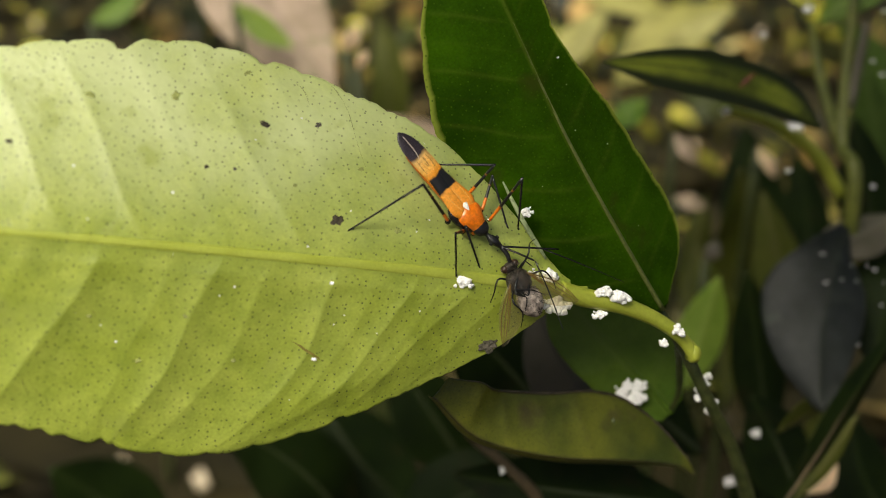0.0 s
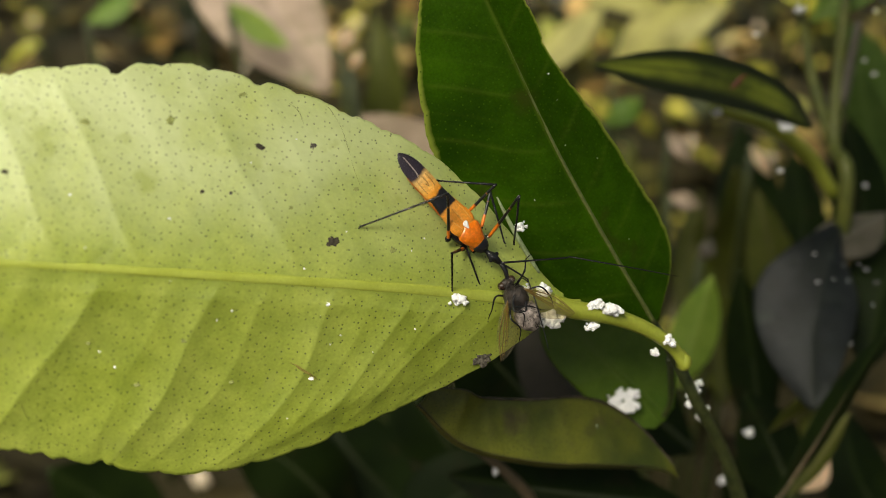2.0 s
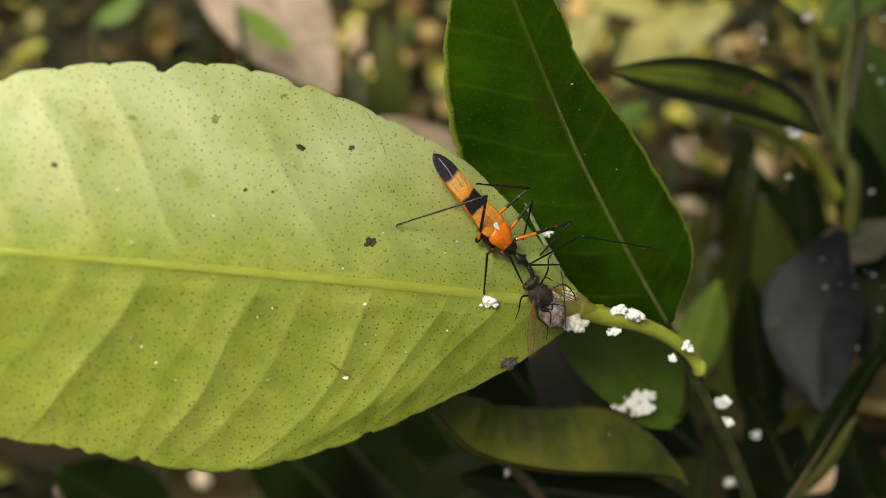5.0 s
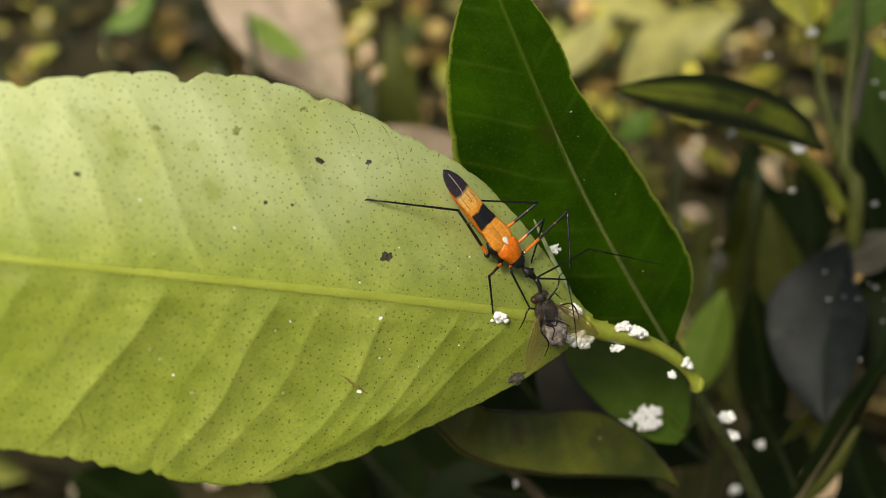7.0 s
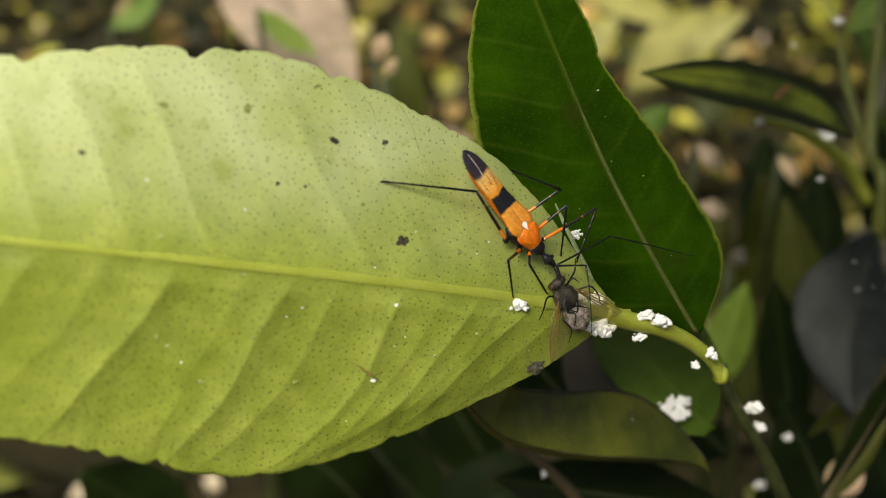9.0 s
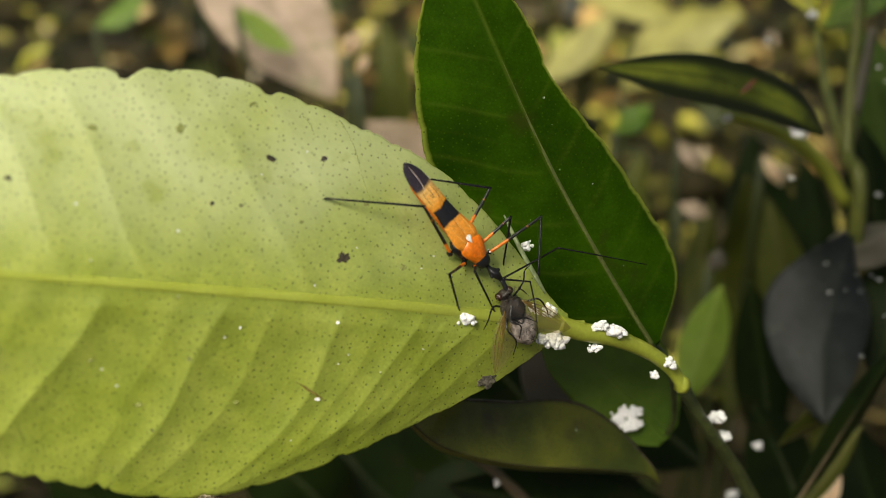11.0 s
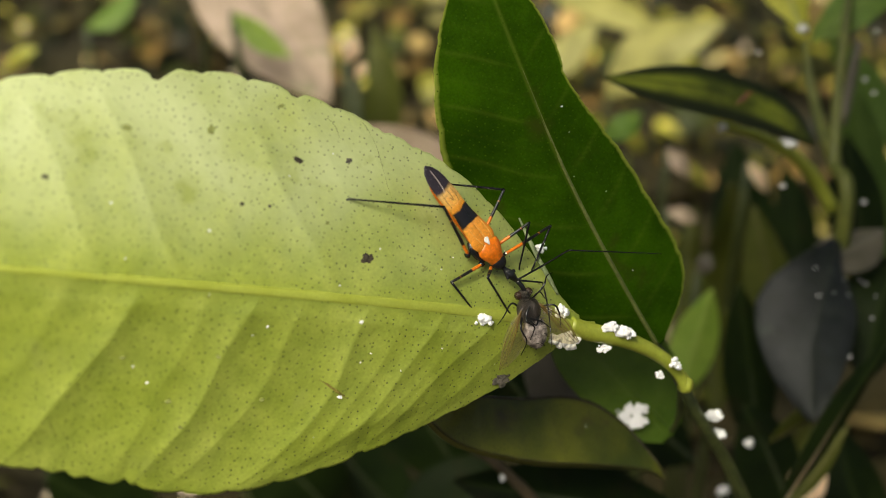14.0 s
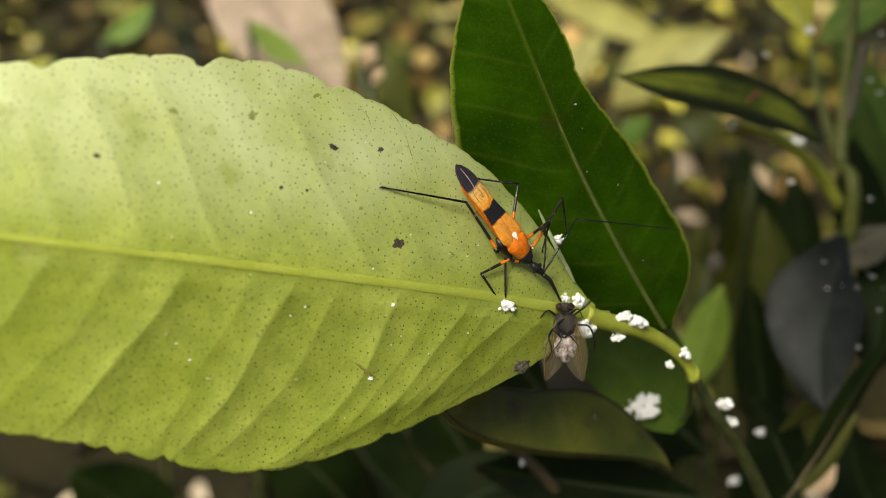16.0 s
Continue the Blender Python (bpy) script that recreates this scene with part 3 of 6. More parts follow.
part("midrib", tube("midrib", rib_pts, [0.78, 0.7, 0.6, 0.52, 0.44, 0.36, 0.22], PALE_RIB, sides=16, count=90, flat=0.34, rough=0.03), main_leaf, "raised yellow-green midrib")
part("petiole", tube("petiole", [(11.94, -4.11, -8.35), (14.42, -4.98, -9.63), (18.77, -5.94, -11.23), (22.64, -7.47, -12.84), (25.58, -9.48, -13.91), (27.09, -11.65, -14.45)], [0.9, 1.02, 0.92, 0.8, 0.74, 0.58], STEM, sides=14, count=40, rough=0.015),
     main_leaf, "yellow-green leaf stalk", LEAF.inverted())
part("thorn", tube("thorn", [(6.11, 6.86, -7.7), (6.9, 5.23, -7.49), (8.15, 2.81, -7.28), (9.55, 0.52, -7.49), (10.51, -0.98, -7.92)], [0.08, 0.2, 0.25, 0.24, 0.12], THORN, sides=8, flat=0.5, rough=0.1),
     main_leaf, "thin pale grey-green thorn", LEAF.inverted())

back_leaf = leaf_part("leaf", shrub, DARK_LEAF, DARK_RIB, [(24.2, -6.67, -17.12), (18.64, 1.56, -12.3), (12.43, 11.56, -7.49), (8.44, 19.07, -4.28), (5.26, 25.28, -2.14), (0.86, 33.92, -0)], (0.05, -0.25, 1),
                      ([0.4, 5.0, 8.0, 9.8, 10.9, 11.6, 12.1, 12.2, 12.1, 11.6, 10.8, 9.7, 8.3, 6.3, 3.5, 0.1], [0.4, 6.2, 7.7, 7.9, 7.6, 7.3, 7.1, 6.6, 5.8, 4.9, 4.1, 4.5, 4.2, 3.4, 2.1, 0.1]), rib_r=0.27,
                      label="dark green glossy citrus leaf with a pale midrib", fold=(3, 30), arch=0.004, wave=0.3, steps=160, across=30, seed=11, pleat=0.05, vein_gap=6.5, rim=0.6, pale_rim=1.0, rim_from=0.95, lateral=0.07, rib_w=0.2, rib_v=0.2)

stem = part("stem", tube("stem", [(24.03, -6.98, -18.19), (26.76, -10.51, -19.8), (29.92, -16.2, -22.47), (34.82, -23.33, -29.96), (39.19, -31.37, -38.52), (45.24, -44.27, -53.5)], [0.55, 0.7, 0.7, 0.8, 1.0, 1.3], DARK_STEM, sides=12, count=50, rough=0.06), shrub, "dark green twig")
part("bud", mesh_of("bud", *blob_data((26.97, -11.17, -14.45), 0.85, 3, (1.0, 1.3, 0.9), 0.5), STEM), main_leaf, "yellow-green swelling at the node", LEAF.inverted())
low = (45.24, -44.27, -53.5)
part("trunk", tube("trunk", [low, tuple(np.array(low) + 0.4 * (np.array(below(low)) - np.array(low)) + (6, 0, 4)), below(low)], [1.5, 2.6, 3.6], BROWN_STEM, sides=12, count=24, rough=0.08), shrub, "brown woody stem rising from the soil")
green_leaf = leaf_part("leaf", shrub, GREEN_LEAF, GREEN_LEAF, [(28.6, -20.4, -33.8), (25.6, -17.3, -32.7), (20.33, -11.82, -30.60), (13.41, -4.38, -29.20)], (0.1, 0.1, 1), ([1.6, 3.4, 4.2, 4.7, 5.0, 5.2, 5.3, 5.2, 4.8, 3.6, 0.1], [2.0, 5.0, 6.6, 7.5, 8.0, 8.3, 8.4, 8.2, 7.0, 5.0, 0.1]), label="mid green citrus leaf in the shade", steps=50, seed=21, fold=(4, 4), pleat=0.12)
part("stalk", tube("stalk", [(28.4, -20.2, -33.9), (28.7, -17.6, -30.2), (27.4, -13.2, -23.6), (26.6, -11.2, -20.4)], [0.32, 0.34, 0.36, 0.4], DARK_STEM, sides=8, count=20, rough=0.06), green_leaf)
curled_leaf = leaf_part("leaf", shrub, CURL_LEAF, CURL_LEAF, [(30.89, -28.03, -32.1), (27.94, -26.36, -29.96), (20.98, -24.96, -25.15), (13.93, -24, -21.4), (7.3, -22.33, -18.19), (2.83, -20.13, -15.52), (-1.1, -15.9, -12.84)], (0.0, 0.2, 1),
                        ([0.3, 1.4, 2.0, 2.2, 2.2, 2.2, 2.0, 2.0, 1.8, 1.0], [0.3, 2.0, 4.8, 6.7, 7.8, 8.1, 7.7, 7.1, 6.7, 6.1, 5.5, 5.2, 2.6]), rib_r=0.12,
                        label="curled olive-green leaf with a dark rim", fold=(80, 2), arch=0.012, wave=0.3, steps=90, across=24, seed=8, pleat=0.14, pale_rim=1.0, rim_from=0.955, lateral=0.2, rib_w=0.2, thick=0.4)
part("rim", tube("rim", [tuple(c / MM for c in curled_leaf.data.vertices[i * 49].co) for i in range(2, 90, 4)], [0.05, 0.13, 0.15, 0.13, 0.16, 0.12, 0.06], DRY_RIM, sides=8, count=90, rough=0.25), curled_leaf, "dark shrivelled rim")
part("droplet", joined("droplet", [blob_data((19.58, -19.84, -22.47), 0.3, 4, (0.8, 1.1, 0.6), 0.2, 2)], DARK_STEM), curled_leaf, "small dark wet speck")
grey_leaf = leaf_part("leaf", shrub, WITHERED_LEAF, WITHERED_LEAF, [(22.55, -26.07, -55.64), (17.42, -17.66, -53.5), (12.58, -7.98, -53.5)], (0.2, 0.1, 1), 5.5, label="grey-brown withered leaf", steps=30, seed=9)
twig = part("twig", tube("twig", [(1.5, -22.5, -43.6), (4.2, -25.7, -44.6), (8.6, -29.4, -45.6), (14.5, -36.5, -50.5), (28.88, -60.23, -74.9)], [0.4, 0.65, 0.75, 0.9, 1.2], BROWN_STEM, sides=8, rough=0.1), shrub, "thin brown twig")
# dark_mid closes a gap that shows only shade
dark_mid = leaf_part("leaf", shrub, SHADE_LEAF, SHADE_RIB, [(20.65, -32.81, -74.9), (13.03, -22.22, -70.62), (4.88, -13.85, -66.34), (-3.78, -10.24, -64.2)], (0.0, 0.7, 1), 9.0, label="near-black leaf, deep shade put into its colour", steps=40, seed=33, fold=(10, 10))
low_dark = leaf_part("leaf", shrub, SHADE_LEAF, SHADE_RIB, [(-16.26, -58.59, -117.7), (-24.08, -45.05, -107), (-32.92, -36.59, -101.65), (-41.27, -32.58, -96.3)], (0.1, 0.5, 1), 9.5, label="near-black leaf, deep shade put into its colour", steps=40, seed=34, fold=(10, 10))

# more near-black leaves added to fill gaps with painted shade
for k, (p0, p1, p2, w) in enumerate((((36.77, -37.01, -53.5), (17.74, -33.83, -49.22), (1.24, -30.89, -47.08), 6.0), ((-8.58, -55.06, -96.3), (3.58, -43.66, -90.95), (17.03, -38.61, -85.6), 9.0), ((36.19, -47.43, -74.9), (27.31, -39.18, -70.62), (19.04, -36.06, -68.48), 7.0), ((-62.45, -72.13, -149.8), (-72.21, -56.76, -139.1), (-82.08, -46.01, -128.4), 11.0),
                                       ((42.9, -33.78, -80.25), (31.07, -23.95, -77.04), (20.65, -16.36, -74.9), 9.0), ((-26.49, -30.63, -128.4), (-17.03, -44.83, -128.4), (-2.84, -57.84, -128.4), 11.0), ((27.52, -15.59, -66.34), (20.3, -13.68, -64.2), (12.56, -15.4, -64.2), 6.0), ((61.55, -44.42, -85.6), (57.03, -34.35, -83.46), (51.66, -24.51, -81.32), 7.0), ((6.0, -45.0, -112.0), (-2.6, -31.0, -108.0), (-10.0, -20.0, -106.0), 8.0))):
    leaf_part("leaf", shrub, SHADE_LEAF, SHADE_RIB, [p0, p1, p2], (0.1, 0.5, 1), w, label="near-black leaf, deep shade put into its colour", steps=30, seed=80 + k, fold=(10, 10))

# ---- the young plant behind ----
plant = thing("young_citrus_plant", "young citrus plant with an upright green stem behind the shrub", "plant", BOARD)
foot_a = (66.21, 1.02, -77.04)
part("stem", tube("stem", [(70.43, 49.86, -83.46), (67.83, 35.84, -80.25), (65.28, 17.66, -77.04), foot_a, tuple(0.5 * (np.array(foot_a) + np.array(below(foot_a))) + (2, 0, 0)), below(foot_a)], [0.7, 0.9, 1.05, 1.3, 2.0, 2.6], MID_STEM, sides=12, count=50, rough=0.08), plant, "green upright stem")
part("branch", tube("branch", [(42.3, 21.07, -62.06), (51.67, 19.49, -68.48), (59.6, 15.54, -73.83), (65.28, 8.88, -77.04)], [0.6, 0.9, 1.1, 1.2], STEM, sides=10, rough=0.08), plant, "yellow-green side shoot")
part("branch", tube("branch", [(69.44, 37.08, -77.04), (68.45, 30.79, -78.11), (66.78, 23.34, -78.11)], [0.7, 0.9, 1.0], GREY_LEAF, sides=10, rough=0.08), plant, "greyish side shoot")
part("branch", tube("branch", [(63.09, 38.8, -85.6), (63.92, 28.8, -83.46), (65.2, 17.76, -78.11)], [0.6, 0.9, 1.0], MID_STEM, sides=10, rough=0.08), plant)
# the wide dark margin tint paints shade around the sunlit middle
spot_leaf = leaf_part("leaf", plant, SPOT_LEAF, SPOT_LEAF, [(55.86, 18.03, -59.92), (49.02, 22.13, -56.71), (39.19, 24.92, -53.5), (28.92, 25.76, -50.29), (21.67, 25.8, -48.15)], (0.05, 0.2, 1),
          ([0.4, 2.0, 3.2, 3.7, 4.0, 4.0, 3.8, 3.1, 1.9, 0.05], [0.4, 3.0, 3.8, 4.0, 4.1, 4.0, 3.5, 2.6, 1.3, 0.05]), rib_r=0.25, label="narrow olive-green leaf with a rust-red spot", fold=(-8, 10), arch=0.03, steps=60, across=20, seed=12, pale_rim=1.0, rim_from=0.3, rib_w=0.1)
part("rust_spot", tube("rust_spot", [(42.0, 22.9, -52.6), (42.8, 23.6, -52.35), (43.6, 24.4, -52.3), (44.3, 24.9, -52.4)], [0.12, 0.42, 0.36, 0.1], surface("rust", (0.09, 0.026, 0.006), (0.15, 0.045, 0.010), 0.6, 900, 4000), sides=10, flat=0.4, count=20, rough=0.3), spot_leaf, "rust-red spot")
blue_leaf = leaf_part("leaf", plant, BLUE_LEAF, BLUE_LEAF, [(63.9, 3.21, -70.62), (60.27, -3.4, -66.34), (57.8, -12.82, -64.2), (56.74, -24.55, -62.06)], (0.0, 0.15, 1), ([0.6, 2.2, 4.6, 6.2, 6.8, 6.6, 5.6, 4.4, 2.6, 0.1], [1.2, 3.6, 6.0, 8.6, 9.6, 9.0, 7.6, 5.8, 3.2, 0.1]), rib_r=0.3, label="dark blue-grey leaf with pale specks for wet highlights", fold=(3, 3), arch=0.012, wave=1.2, steps=60, across=16, seed=14)
# pale specks painted as the leaf's wet highlights
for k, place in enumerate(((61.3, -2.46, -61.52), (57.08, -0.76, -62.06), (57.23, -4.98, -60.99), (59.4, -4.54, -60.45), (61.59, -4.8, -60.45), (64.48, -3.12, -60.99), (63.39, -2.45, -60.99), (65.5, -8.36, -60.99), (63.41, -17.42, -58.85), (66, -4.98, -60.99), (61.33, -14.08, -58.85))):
    part("droplet", joined("droplet", [blob_data(place, 0.13 + 0.05 * (k % 3), k, (1.7, 0.6, 0.6), 0.15, 2)], GLINT_DROP), blue_leaf, "tiny droplet with its glint put into a pale colour")
# white blobs added where wet leaves would glint
for k, place in enumerate(((61.12, 40.02, -81.32), (53.44, 35.66, -80.25), (71.47, 38.48, -74.9), (69.55, 30.43, -74.9), (71.1, 28.24, -74.9), (51.83, 17.86, -58.31), (69.55, 10.14, -74.9), (67.27, 8.77, -74.9), (52.56, 11.96, -64.2))):
    part("droplet", joined("droplet", [blob_data(place, (0.35, 0.4, 0.3, 0.28, 0.32, 0.75, 0.3, 0.25, 0.4)[k], k + 20, (1.4, 0.8, 0.7), 0.25, 2)], WAX), plant, "white speck standing in for a wet glint")
leaf_part("leaf", plant, SHADE_LEAF, SHADE_RIB, [(78.2, 1.96, -79.18), (72.29, -7.22, -74.9), (69.55, -20.02, -74.9)], (0, 0.3, 1), 6.5, rib_r=0.2, label="dark green leaf, shade put into its colour", steps=30, seed=24)
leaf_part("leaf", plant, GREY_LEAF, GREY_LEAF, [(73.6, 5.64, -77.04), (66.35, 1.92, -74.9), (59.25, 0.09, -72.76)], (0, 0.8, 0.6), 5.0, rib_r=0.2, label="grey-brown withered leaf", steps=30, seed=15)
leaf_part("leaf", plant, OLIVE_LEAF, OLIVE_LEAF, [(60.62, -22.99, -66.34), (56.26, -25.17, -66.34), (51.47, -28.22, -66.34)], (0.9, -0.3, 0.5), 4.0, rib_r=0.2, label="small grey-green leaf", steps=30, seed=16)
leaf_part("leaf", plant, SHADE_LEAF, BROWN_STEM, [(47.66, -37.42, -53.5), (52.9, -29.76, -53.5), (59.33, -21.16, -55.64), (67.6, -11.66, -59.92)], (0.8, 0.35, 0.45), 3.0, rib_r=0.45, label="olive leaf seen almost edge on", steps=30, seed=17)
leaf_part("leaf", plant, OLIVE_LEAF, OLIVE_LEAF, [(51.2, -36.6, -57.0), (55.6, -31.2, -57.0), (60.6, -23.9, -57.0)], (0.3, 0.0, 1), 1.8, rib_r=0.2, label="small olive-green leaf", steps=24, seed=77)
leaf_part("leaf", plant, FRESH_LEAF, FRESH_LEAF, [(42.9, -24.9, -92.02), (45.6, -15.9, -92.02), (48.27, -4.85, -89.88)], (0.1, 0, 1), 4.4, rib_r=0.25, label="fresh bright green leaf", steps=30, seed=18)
leaf_part("leaf", plant, SHADE_LEAF, SHADE_RIB, [(59.46, -37.06, -98.44), (57.3, -21.35, -96.3), (53.6, -3.9, -92.02)], (0.1, 0, 1), 5.2, rib_r=0.3, label="dark green leaf, shade put into its colour", steps=30, seed=19)
# extra leaves closing the gaps; the shade_leaf ones carry painted shade
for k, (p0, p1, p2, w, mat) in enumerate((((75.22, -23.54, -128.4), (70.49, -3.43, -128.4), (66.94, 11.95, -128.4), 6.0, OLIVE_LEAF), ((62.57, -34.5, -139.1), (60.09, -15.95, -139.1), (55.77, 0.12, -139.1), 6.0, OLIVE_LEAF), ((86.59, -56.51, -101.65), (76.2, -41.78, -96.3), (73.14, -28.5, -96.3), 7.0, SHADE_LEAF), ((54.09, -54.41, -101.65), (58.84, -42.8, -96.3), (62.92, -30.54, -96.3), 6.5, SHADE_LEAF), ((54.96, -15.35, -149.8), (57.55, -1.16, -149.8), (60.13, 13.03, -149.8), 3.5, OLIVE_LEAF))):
    leaf_part("leaf", plant, mat, SHADE_RIB, [p0, p1, p2], (0.1, 0.2, 1), w, rib_r=0.25, label="dark green leaf, shade put into its colour" if mat is SHADE_LEAF else "olive leaf in the shade", steps=26, seed=60 + k)
# added near-black leaves that darken the background behind the stem
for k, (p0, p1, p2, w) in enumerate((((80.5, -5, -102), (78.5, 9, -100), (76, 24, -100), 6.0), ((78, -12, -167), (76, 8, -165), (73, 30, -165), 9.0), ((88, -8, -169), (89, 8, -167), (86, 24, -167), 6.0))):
    leaf_part("leaf", plant, SHADE_LEAF, SHADE_RIB, [p0, p1, p2], (0.1, 0.2, 1), w, rib_r=0.25, label="dark green leaf, shade put into its colour", steps=26, seed=90 + k)
leaf_part("leaf", plant, LIT_TAN_LEAF, LIT_TAN_LEAF, [(60.6, -41.2, -83.46), (62.83, -37.56, -81.32), (65.29, -34.34, -80.25)], (-0.2, 0.3, 1), 3.2, rib_r=0.15, label="small dry tan leaf, sunlight put into its colour", steps=20, seed=29)
leaf_part("leaf", plant, YELLOW_LEAF, YELLOW_LEAF, [(57.29, 59.77, -90.95), (59.78, 50, -87.74), (62.17, 40.71, -84.53)], (0.1, 0.2, 1), 5.0, rib_r=0.25, label="yellow-green young leaf", steps=30, seed=20)
leaf_part("leaf", plant, BRIGHT_LEAF, BRIGHT_LEAF, [(65.16, 39.24, -87.74), (71.22, 44.61, -85.6), (80.9, 50.42, -85.6)], (0.1, 0.5, 0.8), 4.0, rib_r=0.25, label="fresh bright green leaf", steps=30, seed=22)
for k, (p0, p1, p2, w) in enumerate((((100.9, 5.07, -139.1), (93.26, 21.89, -133.75), (88.23, 37.97, -128.4), 6.5), ((107.87, 24.64, -149.8), (100.12, 40.13, -149.8), (87.93, 51.92, -144.45), 6.0), ((98.9, -17.95, -117.7), (92.12, -4.4, -117.7), (84.22, 12.53, -117.7), 6.0))):
    leaf_part("leaf", plant, MID_LEAF, MID_LEAF, [p0, p1, p2], (0.1, 0.3, 1), w, rib_r=0.25, label="mid green leaf in the shade", steps=30, seed=40 + k)

# ---- unseen tree added overhead, whose crown shades the ground behind ----
GAPS = ((-42, 178, 60), (-30, 161, 30), (-59, 197, 55), (77, 245, 40), (93, 229, 30), (68, 285, 35), (112, 263, 30), (125, 265, 28))      # holes left in the crown so the sun reaches chosen leaves behind


def shade_tree():
    tree = thing("shade_tree", "unseen tree added to shade the ground", "tree", Matrix())
    part("trunk", tube("trunk", [(1150, 700, -20), (1120, 690, 300), (1000, 660, 620), (820, 620, 800)], [75, 60, 48, 40], BROWN_STEM, sides=14, count=24, rough=0.1), tree, "rough brown trunk")
    for end in ((-300, 300, 760), (-200, 1000, 860), (500, 1300, 850), (300, 200, 740)):
        part("limb", tube("limb", [(900, 640, 740), tuple(0.5 * (np.array((900, 640, 760)) + np.array(end)) + (0, 0, 40)), end], [34, 20, 7], BROWN_STEM, sides=10, count=18, rough=0.1), tree)
    rng = np.random.default_rng(17)
    pieces = []
    while len(pieces) < 1270:
        if len(pieces) < 270:      # an added low bough, thin at its end, dense to darken the right
            x, y, z = rng.uniform(-76, 240), rng.uniform(-160, 30), rng.uniform(420, 500)
            if rng.random() > max(0.2, min(1.0, (x + 37) / 60)):
                continue
            s = rng.uniform(26, 42)
        elif len(pieces) < 780:      # a dense strand added to shade the near ground
            x, y, z = rng.uniform(-600, 70), rng.uniform(-88, 70), rng.uniform(600, 760)
            s = rng.uniform(50, 80)
        elif len(pieces) < 900:      # and on to the right, thinner
            x, y, z = rng.uniform(60, 320), rng.uniform(-115, 50), rng.uniform(600, 760)
            s = rng.uniform(50, 80)
        else:
            x, y, z = rng.uniform(-900, 1000), rng.uniform(60, 1300), rng.uniform(600, 880)
            s = rng.uniform(60, 95)
        xs, ys = x + 0.138 * (z - 230), y + 0.380 * (z - 230)
        x, y = x + (0.138 + toward.x / toward.z) * (z - 230), y + (0.380 + toward.y / toward.z) * (z - 230)      # the crown stands towards the sun
        if any((xs - gx) ** 2 + (ys - gy) ** 2 < gr * gr for gx, gy, gr in GAPS):
            continue
        a, tilt, bend = rng.uniform(0, 6.28), rng.uniform(-0.7, 0.7), rng.uniform(-0.4, 0.3)
        vs, fs = [], []
        for i in range(6):
            u = i / 5
            w = s * 0.26 * math.sin(math.pi * min(1, 0.06 + u * 0.92)) ** 0.8
            for c in (-1, 0, 1):
                lx, ly = (u - 0.5) * s, c * w
                vs.append((x + lx * math.cos(a) - ly * math.sin(a), y + lx * math.sin(a) + ly * math.cos(a), z + tilt * ly + bend * lx + abs(c) * 0.15 * w))
        for i in range(5):
            for c in range(2):
                o = i * 3 + c
                fs.append((o, o + 1, o + 4, o + 3))
        pieces.append((vs, fs))
    tagged(part("crown", joined("crown", pieces, BRIGHT_LEAF), tree, "unseen leaf crown added for shade"), kind="stuff")


shade_tree()

# ---- undergrowth behind, out of focus ----
under = thing("undergrowth", "low weeds and fallen stalks behind the shrub, lit in patches", "undergrowth", BOARD)


def weed_leaf(material, pts, normal, w, label, seed):
    leaf_part("leaf", under, material, material, pts, normal, w, rib_r=0.4, label=label, steps=26, seed=seed)
    low = pts[0]
    part("stalk", tube("stalk", [low, tuple(0.5 * (np.array(low) + np.array(below(low))) + (3, 0, -4)), below(low)], [0.9, 1.2, 1.5], DARK_STEM, sides=6), under)


weed_leaf(TAN_LEAF, [(-67.12, 91.81, -187.25), (-52.84, 74.17, -181.9), (-40.46, 57.13, -176.55), (-27.12, 38.58, -171.2)], (0.1, 0.2, 1), 15.0, "pinkish tan dry leaf", 50)
weed_leaf(FRESH_LEAF, [(-50.59, 59.77, -165.85), (-43.73, 53.6, -165.85), (-36.19, 48.8, -165.85)], (0.1, 0.2, 1), 3.2, "pale green weed leaf", 51)
weed_leaf(TAN_LEAF, [(15.59, 14.92, -160.5), (-3.16, 22.52, -155.15), (-21.16, 29.8, -149.8)], (0.1, 0.5, 1), 9.0, "greyish tan dry leaf", 52)
weed_leaf(STRAW_LEAF, [(57.58, 54.76, -267.5), (73.45, 70.67, -262.15), (94.32, 78.78, -256.8)], (0.1, 0.6, 1), 11.0, "pale leaf in the light", 53)
weed_leaf(STRAW_LEAF, [(35.96, 102.35, -299.6), (60.47, 94.18, -299.6), (83.87, 80.84, -294.25)], (0.1, 0.6, 1), 9.0, "pale leaf in the light", 61)
weed_leaf(STRAW_LEAF, [(30.19, 58.26, -278.2), (45.68, 71.8, -278.2), (57.29, 83.42, -278.2)], (0.1, 0.6, 1), 6.5, "pale leaf in the light", 62)
weed_leaf(YELLOW_LEAF, [(-147.86, 62.13, -278.2), (-142.06, 67.93, -278.2), (-136.25, 70.84, -278.2)], (0.8, 0.4, 0.5), 2.2, "yellow-green weed leaf", 54)
weed_leaf(BRIGHT_LEAF, [(-107.35, 68.99, -235.4), (-98.75, 73.29, -235.4), (-91.87, 81.03, -235.4)], (0.1, 0.4, 1), 4.0, "green weed leaf", 55)
weed_leaf(OLIVE_LEAF, [(63.98, -15.99, -160.5), (69.16, 2.71, -149.8), (65.04, 17.43, -139.1)], (0.2, 0.2, 1), 8.0, "dark weed leaf", 57)
weed_leaf(OLIVE_LEAF, [(-21.33, 19.1, -235.4), (-15.67, 46.83, -224.7), (-19, 70.16, -224.7)], (0.1, 0.2, 1), 6.0, "olive weed leaf", 58)
